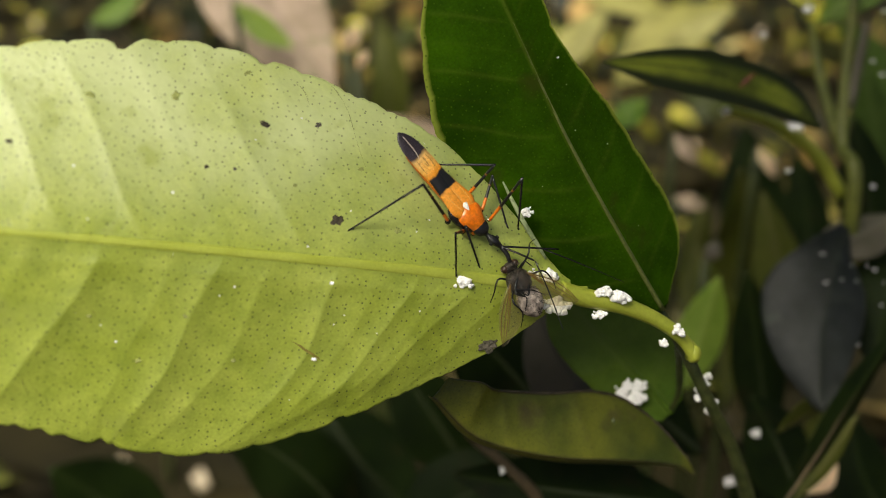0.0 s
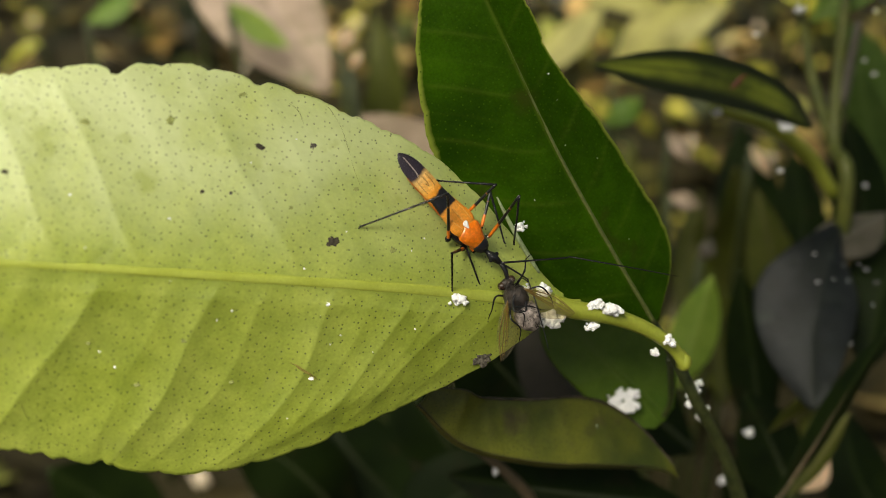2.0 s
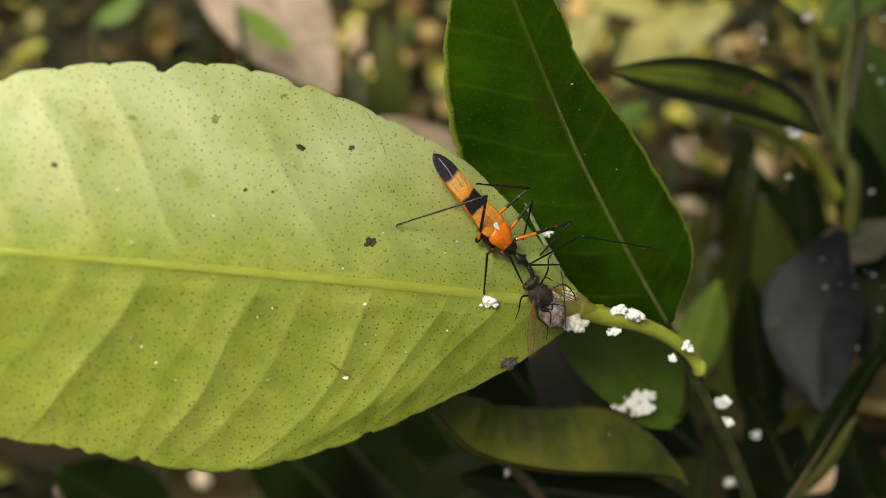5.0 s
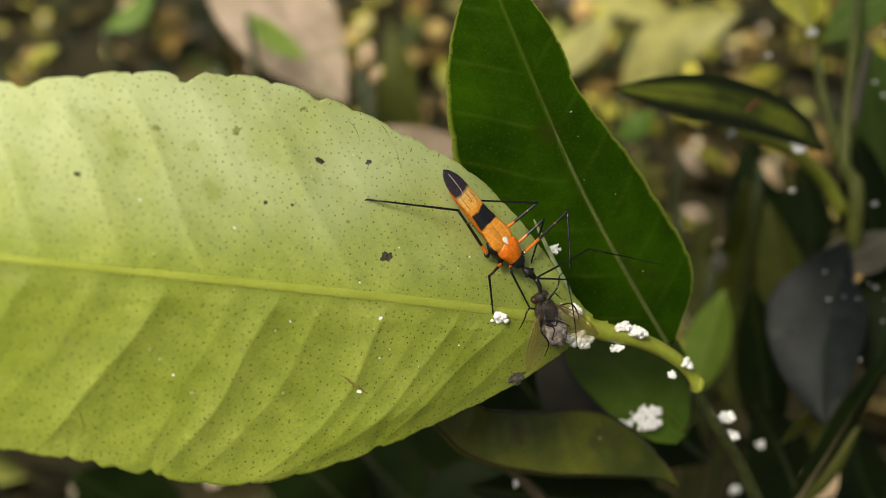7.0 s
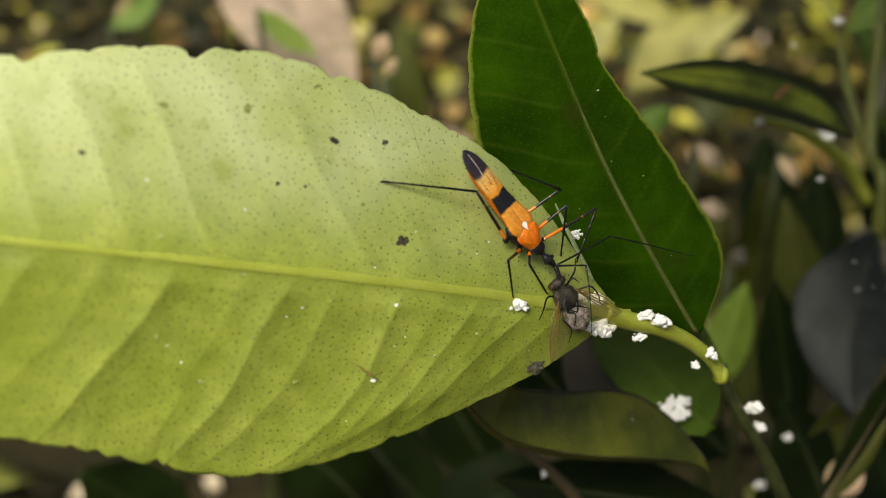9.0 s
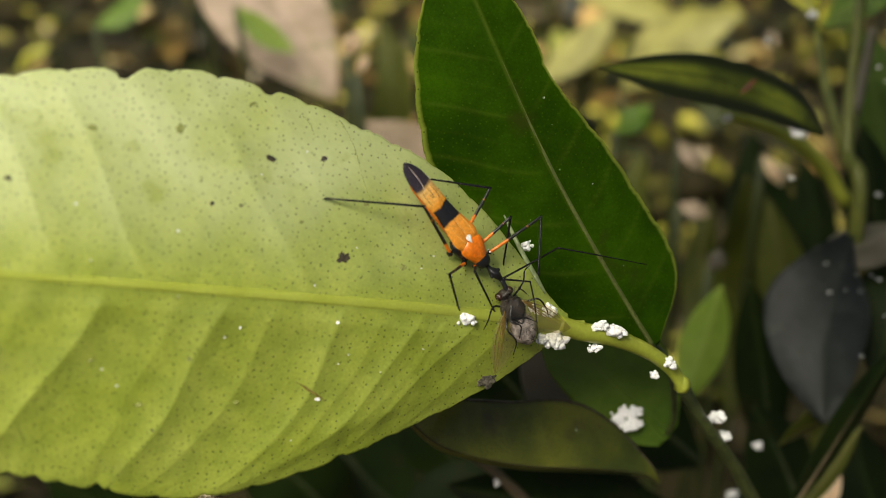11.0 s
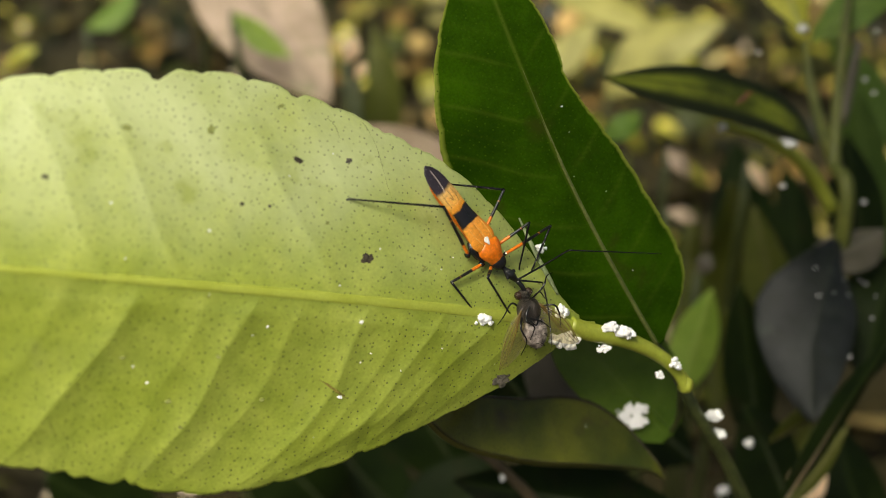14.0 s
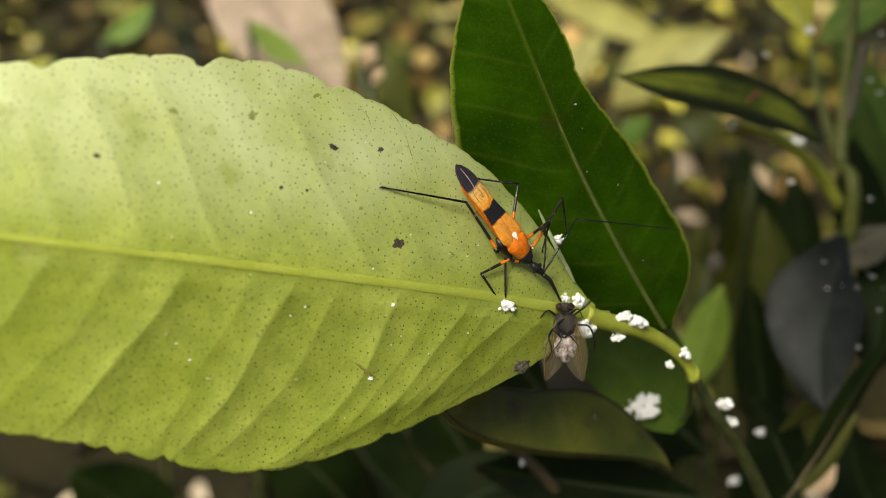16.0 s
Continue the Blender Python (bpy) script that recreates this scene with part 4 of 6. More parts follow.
weed_leaf(OLIVE_LEAF, [(59.52, 0.17, -235.4), (56.08, 19.1, -235.4), (59.52, 32.86, -235.4)], (0.1, 0.3, 1), 5.0, "olive weed leaf", 59)


# the first three are added to blur into discs like far glints
for x, y, z, dx, dy, w, mat, lab in ((-18.4, 42.6, -120, 1.2, 2.6, 1.9, LIT_TAN_LEAF, "small pale leaf tip standing in for a blurred glint"), (-16.4, 38.4, -120, 1.0, 1.8, 1.3, LIT_TAN_LEAF, "small pale leaf tip standing in for a blurred glint"), (52.1, -0.3, -110, 1.2, 2.0, 1.7, GREY_LEAF, "small greyish leaf tip standing in for a blurred glint"),
                                    (51.6, 21.0, -130, 2.6, -3.0, 2.2, TAN_LEAF, "small curled tan leaf"), (68.6, 18.2, -130, 2.0, -3.2, 1.8, LIT_TAN_LEAF, "small curled tan leaf"), (52.4, 10.0, -130, 3.4, -1.0, 2.0, TAN_LEAF, "small curled tan leaf"), (27.6, 20.4, -130, 2.6, -6.4, 3.6, FRESH_LEAF, "fresh yellow-green weed leaf"), (41.0, 30.0, -140, 4.0, 3.0, 3.0, BRIGHT_LEAF, "green weed leaf")):
    weed_leaf(mat, [(x - dx, y - dy, z - 1), (x, y, z + 0.5), (x + dx, y + dy, z - 1)], (0.1, 0.4, 1), w, lab, int(abs(x) * 7))


def weeds():
    """Small weeds and seedlings on the soil behind, uncountable."""
    m, n, l, b = nodes_of("weeds")
    geo = n.new("ShaderNodeNewGeometry")
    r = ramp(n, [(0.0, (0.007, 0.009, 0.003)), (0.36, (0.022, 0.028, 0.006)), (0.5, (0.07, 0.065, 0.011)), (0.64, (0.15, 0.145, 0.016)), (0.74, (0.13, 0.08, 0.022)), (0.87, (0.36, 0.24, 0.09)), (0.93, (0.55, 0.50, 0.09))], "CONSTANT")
    l.new(geo.outputs["Random Per Island"], r.inputs[0])
    sm = noise_node(n, l, 220)
    g = ramp(n, [(0.3, (0.65, 0.65, 0.65)), (0.7, (1.15, 1.15, 1.15))])
    l.new(sm.outputs[0], g.inputs[0])
    l.new(mix(n, l, 'MULTIPLY', 1.0, r.outputs[0], g.outputs[0]), b.inputs["Base Color"])
    b.inputs["Roughness"].default_value = 0.45
    b.inputs["Specular IOR Level"].default_value = 0.15
    rng = np.random.default_rng(23)
    pieces = []
    for k in range(700):
        x, y = rng.uniform(-420, 480), rng.uniform(300, 1150)
        base = np.array((x, y, 0.0))
        for q in range(int(rng.integers(2, 5))):
            a, s = rng.uniform(0, 6.28), rng.uniform(12, 34)
            d = np.array((math.cos(a), math.sin(a), rng.uniform(0.2, 1.4)))
            side = unit(np.cross(d, (0, 0, 1)))
            root = base + d * rng.uniform(4, 26)
            vs, fs = [], []
            for i in range(6):
                u = i / 5
                w = s * 0.28 * math.sin(math.pi * min(1, 0.06 + u * 0.92)) ** 0.8
                c0 = root + unit(d) * s * u - np.array((0, 0, 1)) * s * 0.35 * u * u
                for c in (-1, 0, 1):
                    vs.append(tuple(c0 + side * w * c + np.array((0, 0, abs(c) * 0.2 * w))))
            for i in range(5):
                for c in range(2):
                    o = i * 3 + c
                    fs.append((o, o + 1, o + 4, o + 3))
            pieces.append((vs, fs))
        pieces.append(tube_data([tuple(base - (0, 0, 5)), tuple(base + (0, 0, 30))], [0.7, 0.5], sides=4, count=2))
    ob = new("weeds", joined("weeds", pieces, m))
    tagged(ob, "small green and dry weeds covering the soil behind the shrub", "weeds", kind="stuff")


weeds()

# ---- wax, flakes and stains ----
RIDERS = []      # things that ride on a moving leaf: (thing, rows' name, pose in the board's frame)


BLADE_PTS = np.array([v.co[:] for v in main_leaf.data.vertices][:len(main_leaf.data.vertices) // 2]) / MM


def on_blade(place):
    """A place on the pale leaf's upper skin, from its x and y on the leaf."""
    k = np.argmin((BLADE_PTS[:, 0] - place[0]) ** 2 + (BLADE_PTS[:, 1] - place[1]) ** 2)
    return (place[0], place[1], float(BLADE_PTS[k, 2]))


def wax(place, radius, seed, rider, count=26, spread=(1.0, 0.7, 0.45), frame_m=None):
    if frame_m is not None:
        place = on_blade(place)
    rng = np.random.default_rng(seed)
    pieces = []
    for k in range(count):
        c = rng.normal(0, 0.42, 3) * np.array(spread) * radius
        c[2] = abs(c[2])
        pieces.append(blob_data(c, radius * rng.uniform(0.15, 0.42), seed * 50 + k, (1, 1, 1), 0.6, 2))
    ob = new("wax_tuft", joined("wax_tuft", pieces, WAX))
    tagged(ob, "small powdery tuft of white wax stuck to the plant", "wax fluff", "wax tufts")
    m = (frame_m or Matrix()) @ Matrix.Translation([c * MM for c in place])
    ob.matrix_basis = BOARD @ m
    if rider:
        RIDERS.append((ob, rider, m))
    return ob


CRACK = surface("hairline_crack", (0.13, 0.15, 0.02), (0.20, 0.23, 0.05), 0.7, 900, 5000)
for line in (((-28.6, 18.6), (-27.2, 17.9), (-26.1, 17.1), (-25.0, 15.4), (-24.4, 13.7), (-23.7, 11.6), (-22.9, 9.8)), ((-52.2, -11.2), (-51.7, -12.4), (-51.0, -13.8)), ((-49.5, -13.8), (-49.1, -15.0), (-48.1, -15.8), (-46.4, -16.1)), ((-30.5, 17.4), (-29.4, 16.6), (-28.8, 15.3))):
    part("crack", tube("crack", [on_blade(q) for q in line], [0.012, 0.026, 0.02, 0.01], CRACK, sides=5, count=30, rough=0.6), main_leaf, "hairline crack")
TWIG_WAX = []      # tufts on the twig, which come to the front as it twists


def twig_wax():
    for (x, y, z), radius, seed in (((29.8, -16.5, -24.8), 1.3, 18), ((31.6, -19.2, -27.0), 1.15, 19)):
        ob = wax((x, y, z), radius, seed, "", 34, (0.36, 0.95, 0.4))
        TWIG_WAX.append((ob, Matrix.Translation([c * MM for c in (x, y, z)])))


wax((-12.19, -0.16, 0.83), 0.8, 1, "leaf", 50, frame_m=LEAF)
wax((-2.46, 1.34, 0.72), 0.85, 2, "leaf", 46, frame_m=LEAF)
wax((-4.28, 1.4, 0.71), 0.5, 3, "leaf", 26, frame_m=LEAF)
wax((-1.31, -1.46, 0.7), 1.15, 4, "leaf", 70, frame_m=LEAF)
wax((-2.94, -1.48, 0.7), 0.75, 5, "leaf", 40, frame_m=LEAF)
wax((16.73, -4.39, -9.42), 0.75, 6, "leaf", 36)
wax((18.43, -4.99, -9.84), 0.95, 7, "leaf", 50)
wax((16.29, -6.85, -10.49), 0.65, 8, "leaf", 30)
wax((24.94, -8.69, -12.3), 0.75, 9, "leaf", 30)
wax((23.65, -9.98, -13.38), 0.6, 10, "leaf", 24)
wax((8.59, 3.77, -8.56), 0.65, 11, "leaf", 30)
wax((20.87, -18.17, -31.00), 0.64, 12, "green", 30)
wax((21.91, -17.54, -31.00), 0.81, 13, "green", 34)
wax((22.60, -16.78, -31.00), 0.85, 14, "green", 34)
wax((23.99, -16.85, -31.00), 0.89, 15, "green", 34)
wax((23.71, -18.17, -31.00), 1.02, 16, "green", 44)
wax((22.88, -18.51, -31.00), 0.85, 17, "green", 34)
wax((19.69, -18.17, -31.00), 0.42, 18, "green", 18)
twig_wax()
wax((7.9, -29.9, -44.7), 0.62, 36, "", 24, (0.4, 1.0, 0.4))
wax((47.86, -28.2, -65.34), 0.65, 20, "", 26)
wax((47.46, -38.35, -78.79), 1.0, 21, "", 26)
wax((57.18, 20.13, -75.71), 1.3, 22, "", 26)
# this tuft stands in for a blurred glint
wax((57.47, 37.74, -70.18), 0.9, 23, "", 26)
wax((42.29, 20.68, -60.99), 0.8, 24, "", 18)
wax((11.3, 18.72, -3.21), 0.16, 27, "back", 7)
wax((8.99, 18.43, -4.81), 0.11, 28, "back", 7)
wax((13.21, 11.8, -5.35), 0.07, 29, "back", 7)
wax((16.58, 10.6, -6.42), 0.06, 30, "back", 7)
wax((6.7, 22.48, -3.21), 0.07, 31, "back", 7)
wax((12.24, 16.27, -4.28), 0.05, 32, "back", 7)
wax((10.27, 6.47, -9.09), 0.05, 33, "back", 7)
wax((20.28, 2.4, -9.63), 0.06, 34, "back", 7)
wax((3.16, 21.51, -5.35), 0.05, 35, "back", 7)


def flake(place, size, seed, rider, material, name, label, turn=0, squash=(1, 0.8, 0.16), frame_m=None):
    if frame_m is not None:
        place = on_blade(place)
    ob = new(name, joined(name, [blob_data((0, 0, 0.03 if material is STAIN_SPOT else 0), size, seed, squash, 1.1, 4, 1.9)], material))
    tagged(ob, label, name.replace("_", " "), "specks on the leaves")
    m = (frame_m or Matrix()) @ mm(*place, 0, 0, turn)
    ob.matrix_basis = BOARD @ m
    if rider:
        RIDERS.append((ob, rider, m))


flake((-25.57, 4.28, 0.31), 0.56, 3, "leaf", FLAKE, "dirt_flake", "dark grey flake of dirt stuck to the leaf", 60, (1, 0.8, 0.16), LEAF)
flake((-32.98, 12.64, -0.99), 0.42, 4, "leaf", FLAKE, "dirt_flake", "thin dark flake of dirt on the leaf", -20, (1, 0.45, 0.2), LEAF)
flake((-27.91, 13.34, -1.12), 0.3, 5, "leaf", GREY_FLAKE, "dirt_flake", "small brownish flake on the leaf", 0, (1, 0.8, 0.16), LEAF)
flake((-38.13, 7.9, -0.2), 0.17, 6, "leaf", FLAKE, "dirt_flake", "tiny dark flake on the leaf", 0, (1, 0.8, 0.16), LEAF)
flake((-35.56, 8.04, -0.22), 0.15, 7, "leaf", GREY_FLAKE, "dirt_flake", "tiny dark flake on the leaf", 0, (1, 0.8, 0.16), LEAF)
flake((-54.9, 7.89, -0.19), 0.22, 8, "leaf", FLAKE, "dirt_flake", "tiny dark flake on the leaf", 0, (1, 0.8, 0.16), LEAF)
flake((-8.17, -5.9, 0.09), 0.85, 9, "leaf", GREY_FLAKE, "dirt_flake", "grey-brown crumb on the leaf's margin", 0, (1, 0.8, 0.16), LEAF)
flake((-26.87, -8.02, -0.21), 1.15, 10, "leaf", SCAR, "leaf_scar", "thin brown scar on the leaf", -28, (1, 0.1, 0.07), LEAF)
flake((-26.08, -8.75, -0.33), 0.2, 11, "leaf", WAX, "wax_grain", "tiny white wax grain on the leaf", 0, (1, 0.8, 0.16), LEAF)
flake((-25.65, -1.54, 0.62), 0.16, 12, "leaf", WAX, "wax_grain", "tiny white wax grain on the leaf", 0, (1, 0.8, 0.16), LEAF)
flake((-34.88, 17.46, -1.96), 0.3, 13, "leaf", STAIN_SPOT, "leaf_stain", "faint brownish stain on the leaf", 30, (1, 0.5, 0.1), LEAF)
flake((-40.53, -12.19, -0.91), 0.22, 14, "leaf", GREY_FLAKE, "dirt_flake", "tiny dark flake on the leaf", 0, (1, 0.8, 0.16), LEAF)
flake((-48.79, 12.99, -1.06), 0.3, 15, "leaf", STAIN_SPOT, "leaf_stain", "faint brownish stain on the leaf", 0, (1, 0.7, 0.09), LEAF)
flake((-41.39, 14.07, -1.26), 0.42, 16, "leaf", STAIN_SPOT, "leaf_stain", "faint brownish stain on the leaf", 73, (1, 0.7, 0.09), LEAF)
flake((-19.43, 4.1, 0.33), 0.3, 17, "leaf", STAIN_SPOT, "leaf_stain", "faint brownish stain on the leaf", 60, (1, 0.7, 0.09), LEAF)
flake((-23.4, 9.66, -0.47), 0.25, 18, "leaf", STAIN_SPOT, "leaf_stain", "faint brownish stain on the leaf", 0, (1, 0.7, 0.09), LEAF)
flake((-38.58, -5.71, 0.12), 0.22, 19, "leaf", STAIN_SPOT, "leaf_stain", "faint brownish stain on the leaf", 10, (1, 0.7, 0.09), LEAF)
flake((-42.12, -10, -0.53), 0.25, 20, "leaf", STAIN_SPOT, "leaf_stain", "faint brownish stain on the leaf", 10, (1, 0.7, 0.09), LEAF)
flake((-46.81, -6.39, 0.02), 0.2, 21, "leaf", STAIN_SPOT, "leaf_stain", "faint brownish stain on the leaf", 0, (1, 0.7, 0.09), LEAF)
flake((-16.31, 8.92, -0.35), 0.22, 22, "leaf", STAIN_SPOT, "leaf_stain", "faint brownish stain on the leaf", 40, (1, 0.7, 0.09), LEAF)
flake((-29.87, 7.19, -0.09), 0.18, 23, "leaf", STAIN_SPOT, "leaf_stain", "faint brownish stain on the leaf", 40, (1, 0.7, 0.09), LEAF)
flake((-33.62, -9.42, -0.43), 0.18, 24, "leaf", STAIN_SPOT, "leaf_stain", "faint brownish stain on the leaf", 20, (1, 0.7, 0.09), LEAF)
flake((-49.53, 6.45, 0.02), 0.09, 25, "leaf", WAX, "wax_grain", "tiny white wax grain on the leaf", 0, (1, 0.8, 0.16), LEAF)
flake((-29.54, 13.83, -1.21), 0.072, 26, "leaf", WAX, "wax_grain", "tiny white wax grain on the leaf", 0, (1, 0.8, 0.16), LEAF)
flake((-33.85, 11.05, -0.71), 0.087, 27, "leaf", WAX, "wax_grain", "tiny white wax grain on the leaf", 0, (1, 0.8, 0.16), LEAF)
flake((-47.98, 1.96, 0.58), 0.076, 28, "leaf", WAX, "wax_grain", "tiny white wax grain on the leaf", 0, (1, 0.8, 0.16), LEAF)
flake((-34.62, -2.69, 0.5), 0.087, 29, "leaf", WAX, "wax_grain", "tiny white wax grain on the leaf", 0, (1, 0.8, 0.16), LEAF)
flake((-24.75, -5.35, 0.17), 0.065, 30, "leaf", WAX, "wax_grain", "tiny white wax grain on the leaf", 0, (1, 0.8, 0.16), LEAF)
flake((-40.93, 5.19, 0.19), 0.095, 31, "leaf", WAX, "wax_grain", "tiny white wax grain on the leaf", 0, (1, 0.8, 0.16), LEAF)
flake((-28.27, 1.64, 0.61), 0.089, 32, "leaf", WAX, "wax_grain", "tiny white wax grain on the leaf", 0, (1, 0.8, 0.16), LEAF)
flake((-50.18, -7.7, -0.17), 0.069, 33, "leaf", WAX, "wax_grain", "tiny white wax grain on the leaf", 0, (1, 0.8, 0.16), LEAF)
flake((-48.04, -6.15, 0.06), 0.097, 34, "leaf", WAX, "wax_grain", "tiny white wax grain on the leaf", 0, (1, 0.8, 0.16), LEAF)
flake((-43.62, -4.85, 0.23), 0.065, 35, "leaf", WAX, "wax_grain", "tiny white wax grain on the leaf", 0, (1, 0.8, 0.16), LEAF)
flake((-20.38, -5.85, 0.1), 0.061, 36, "leaf", WAX, "wax_grain", "tiny white wax grain on the leaf", 0, (1, 0.8, 0.16), LEAF)
flake((-16.39, -3.38, 0.42), 0.084, 37, "leaf", WAX, "wax_grain", "tiny white wax grain on the leaf", 0, (1, 0.8, 0.16), LEAF)
flake((-17.53, 4.23, 0.31), 0.088, 38, "leaf", WAX, "wax_grain", "tiny white wax grain on the leaf", 0, (1, 0.8, 0.16), LEAF)
flake((-16.2, 5.56, 0.14), 0.074, 39, "leaf", WAX, "wax_grain", "tiny white wax grain on the leaf", 0, (1, 0.8, 0.16), LEAF)
flake((-45.79, -7.1, -0.08), 0.065, 40, "leaf", WAX, "wax_grain", "tiny white wax grain on the leaf", 0, (1, 0.8, 0.16), LEAF)
flake((-15.51, 9.7, -0.48), 0.078, 41, "leaf", WAX, "wax_grain", "tiny white wax grain on the leaf", 0, (1, 0.8, 0.16), LEAF)
flake((-35.85, -3.63, 0.39), 0.06, 42, "leaf", WAX, "wax_grain", "tiny white wax grain on the leaf", 0, (1, 0.8, 0.16), LEAF)
flake((-44.32, -8.45, -0.28), 0.088, 43, "leaf", WAX, "wax_grain", "tiny white wax grain on the leaf", 0, (1, 0.8, 0.16), LEAF)
flake((-27.73, -12.79, -1.02), 0.06, 44, "leaf", WAX, "wax_grain", "tiny white wax grain on the leaf", 0, (1, 0.8, 0.16), LEAF)
flake((-16.82, 13.18, -1.09), 0.098, 45, "leaf", WAX, "wax_grain", "tiny white wax grain on the leaf", 0, (1, 0.8, 0.16), LEAF)
flake((-26.14, -2.56, 0.51), 0.099, 46, "leaf", WAX, "wax_grain", "tiny white wax grain on the leaf", 0, (1, 0.8, 0.16), LEAF)
flake((-18.05, -7.93, -0.2), 0.053, 47, "leaf", WAX, "wax_grain", "tiny white wax grain on the leaf", 0, (1, 0.8, 0.16), LEAF)
flake((-38.72, 12.73, -1.01), 0.06, 48, "leaf", WAX, "wax_grain", "tiny white wax grain on the leaf", 0, (1, 0.8, 0.16), LEAF)
flake((-42.66, -11.71, -0.82), 0.056, 49, "leaf", WAX, "wax_grain", "tiny white wax grain on the leaf", 0, (1, 0.8, 0.16), LEAF)
flake((-40.45, -0.33, 0.75), 0.092, 50, "leaf", WAX, "wax_grain", "tiny white wax grain on the leaf", 0, (1, 0.8, 0.16), LEAF)
flake((-9.57, -4.54, 0.27), 0.061, 51, "leaf", WAX, "wax_grain", "tiny white wax grain on the leaf", 0, (1, 0.8, 0.16), LEAF)
flake((-29.34, -6.03, 0.08), 0.053, 52, "leaf", WAX, "wax_grain", "tiny white wax grain on the leaf", 0, (1, 0.8, 0.16), LEAF)
flake((-24.3, 5.47, 0.15), 0.079, 53, "leaf", WAX, "wax_grain", "tiny white wax grain on the leaf", 0, (1, 0.8, 0.16), LEAF)
flake((-23.87, -4.39, 0.29), 0.076, 54, "leaf", WAX, "wax_grain", "tiny white wax grain on the leaf", 0, (1, 0.8, 0.16), LEAF)
flake((-30.44, 10.28, -0.58), 0.075, 55, "leaf", WAX, "wax_grain", "tiny white wax grain on the leaf", 0, (1, 0.8, 0.16), LEAF)
# pale chips added to blur into bright discs, as glints would
flake((-65.64, 156.45, -714.6), 3.2, 56, "", GLINT_CHIP, "leaf_chip", "pale chip standing in for a blurred bright spot on the litter", 85, (1, 0.7, 0.5))
flake((136.97, -0.57, -463.3), 2.6, 57, "", GLINT_CHIP, "leaf_chip", "pale chip standing in for a blurred bright spot on the litter", 2, (1, 0.7, 0.5))
flake((232.12, 157.64, -716.5), 2.2, 58, "", GLINT_CHIP, "leaf_chip", "pale chip standing in for a blurred bright spot on the litter", 85, (1, 0.7, 0.5))
flake((147.85, 60.01, -560.26), 2.6, 59, "", GLINT_CHIP, "leaf_chip", "pale chip standing in for a blurred bright spot on the litter", 55, (1, 0.7, 0.5))
flake((189.45, 48.58, -541.97), 2.2, 60, "", GLINT_CHIP, "leaf_chip", "pale chip standing in for a blurred bright spot on the litter", 15, (1, 0.7, 0.5))
flake((305.71, 145.98, -697.84), 2.0, 61, "", GLINT_CHIP, "leaf_chip", "pale chip standing in for a blurred bright spot on the litter", 10, (1, 0.7, 0.5))
flake((-249.04, 182.66, -756.54), 3.0, 62, "", GLINT_CHIP, "leaf_chip", "pale chip standing in for a blurred bright spot on the litter", 30, (1, 0.7, 0.5))
flake((-134.28, 121.59, -658.8), 2.6, 63, "", GLINT_CHIP, "leaf_chip", "pale chip standing in for a blurred bright spot on the litter", 75, (1, 0.7, 0.5))
flake((144.28, -87.52, -324.16), 4.0, 64, "", GLINT_CHIP, "leaf_chip", "pale chip standing in for a blurred bright spot on the litter", 10, (1, 0.7, 0.5))
flake((-141.65, -91.23, -318.23), 3.5, 65, "", GLINT_CHIP, "leaf_chip", "pale chip standing in for a blurred bright spot on the litter", 31, (1, 0.7, 0.5))
flake((-126.27, -85.71, -327.06), 4.0, 66, "", GLINT_CHIP, "leaf_chip", "pale chip standing in for a blurred bright spot on the litter", 25, (1, 0.7, 0.5))
flake((-92.33, -88.66, -322.34), 3.5, 67, "", GLINT_CHIP, "leaf_chip", "pale chip standing in for a blurred bright spot on the litter", 86, (1, 0.7, 0.5))
flake((-60.64, 166.75, -731.07), 2.2, 68, "", GLINT_CHIP, "leaf_chip", "pale chip standing in for a blurred bright spot on the litter", 10, (1, 0.7, 0.5))
flake((171.36, -8.13, -451.21), 2.2, 69, "", GLINT_CHIP, "leaf_chip", "pale chip standing in for a blurred bright spot on the litter", 45, (1, 0.7, 0.5))
flake((197.89, 129.45, -671.39), 2.4, 70, "", GLINT_CHIP, "leaf_chip", "pale chip standing in for a blurred bright spot on the litter", 30, (1, 0.7, 0.5))
flake((-304.86, 166.75, -731.07), 3.0, 71, "", GLINT_CHIP, "leaf_chip", "pale chip standing in for a blurred bright spot on the litter", 60, (1, 0.7, 0.5))

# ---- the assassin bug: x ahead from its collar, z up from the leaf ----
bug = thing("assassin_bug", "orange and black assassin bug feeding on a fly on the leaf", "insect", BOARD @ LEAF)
part("abdomen", joined("abdomen", [loft_data([(-11.6, 0, 1.9, 0.2, 0.3, 0.2), (-10.5, 0, 1.75, 0.8, 0.5, 0.5), (-8, 0, 1.7, 0.9, 0.6, 0.75), (-5, 0, 1.7, 0.95, 0.6, 0.8), (-3, 0, 1.7, 1.0, 0.6, 0.7), (-1.6, 0, 1.8, 0.7, 0.5, 0.6)])], ORANGE), bug, "orange abdomen")
under_wing = part("wing", joined("wing", [loft_data([(-12.6, 0.12, 2.3, 0.08, 0.04, 0.04), (-12.1, 0.12, 2.32, 0.55, 0.12, 0.08), (-11, 0.12, 2.36, 0.86, 0.18, 0.1), (-9, 0.16, 2.4, 0.9, 0.26, 0.12), (-7, 0.28, 2.44, 0.74, 0.32, 0.16), (-5, 0.5, 2.48, 0.76, 0.34, 0.2), (-3.6, 0.64, 2.5, 0.82, 0.32, 0.2), (-2.7, 0.6, 2.45, 0.55, 0.26, 0.15)], 28)], WING_SKIN), bug, "folded lower wing in black, tan and orange bands")
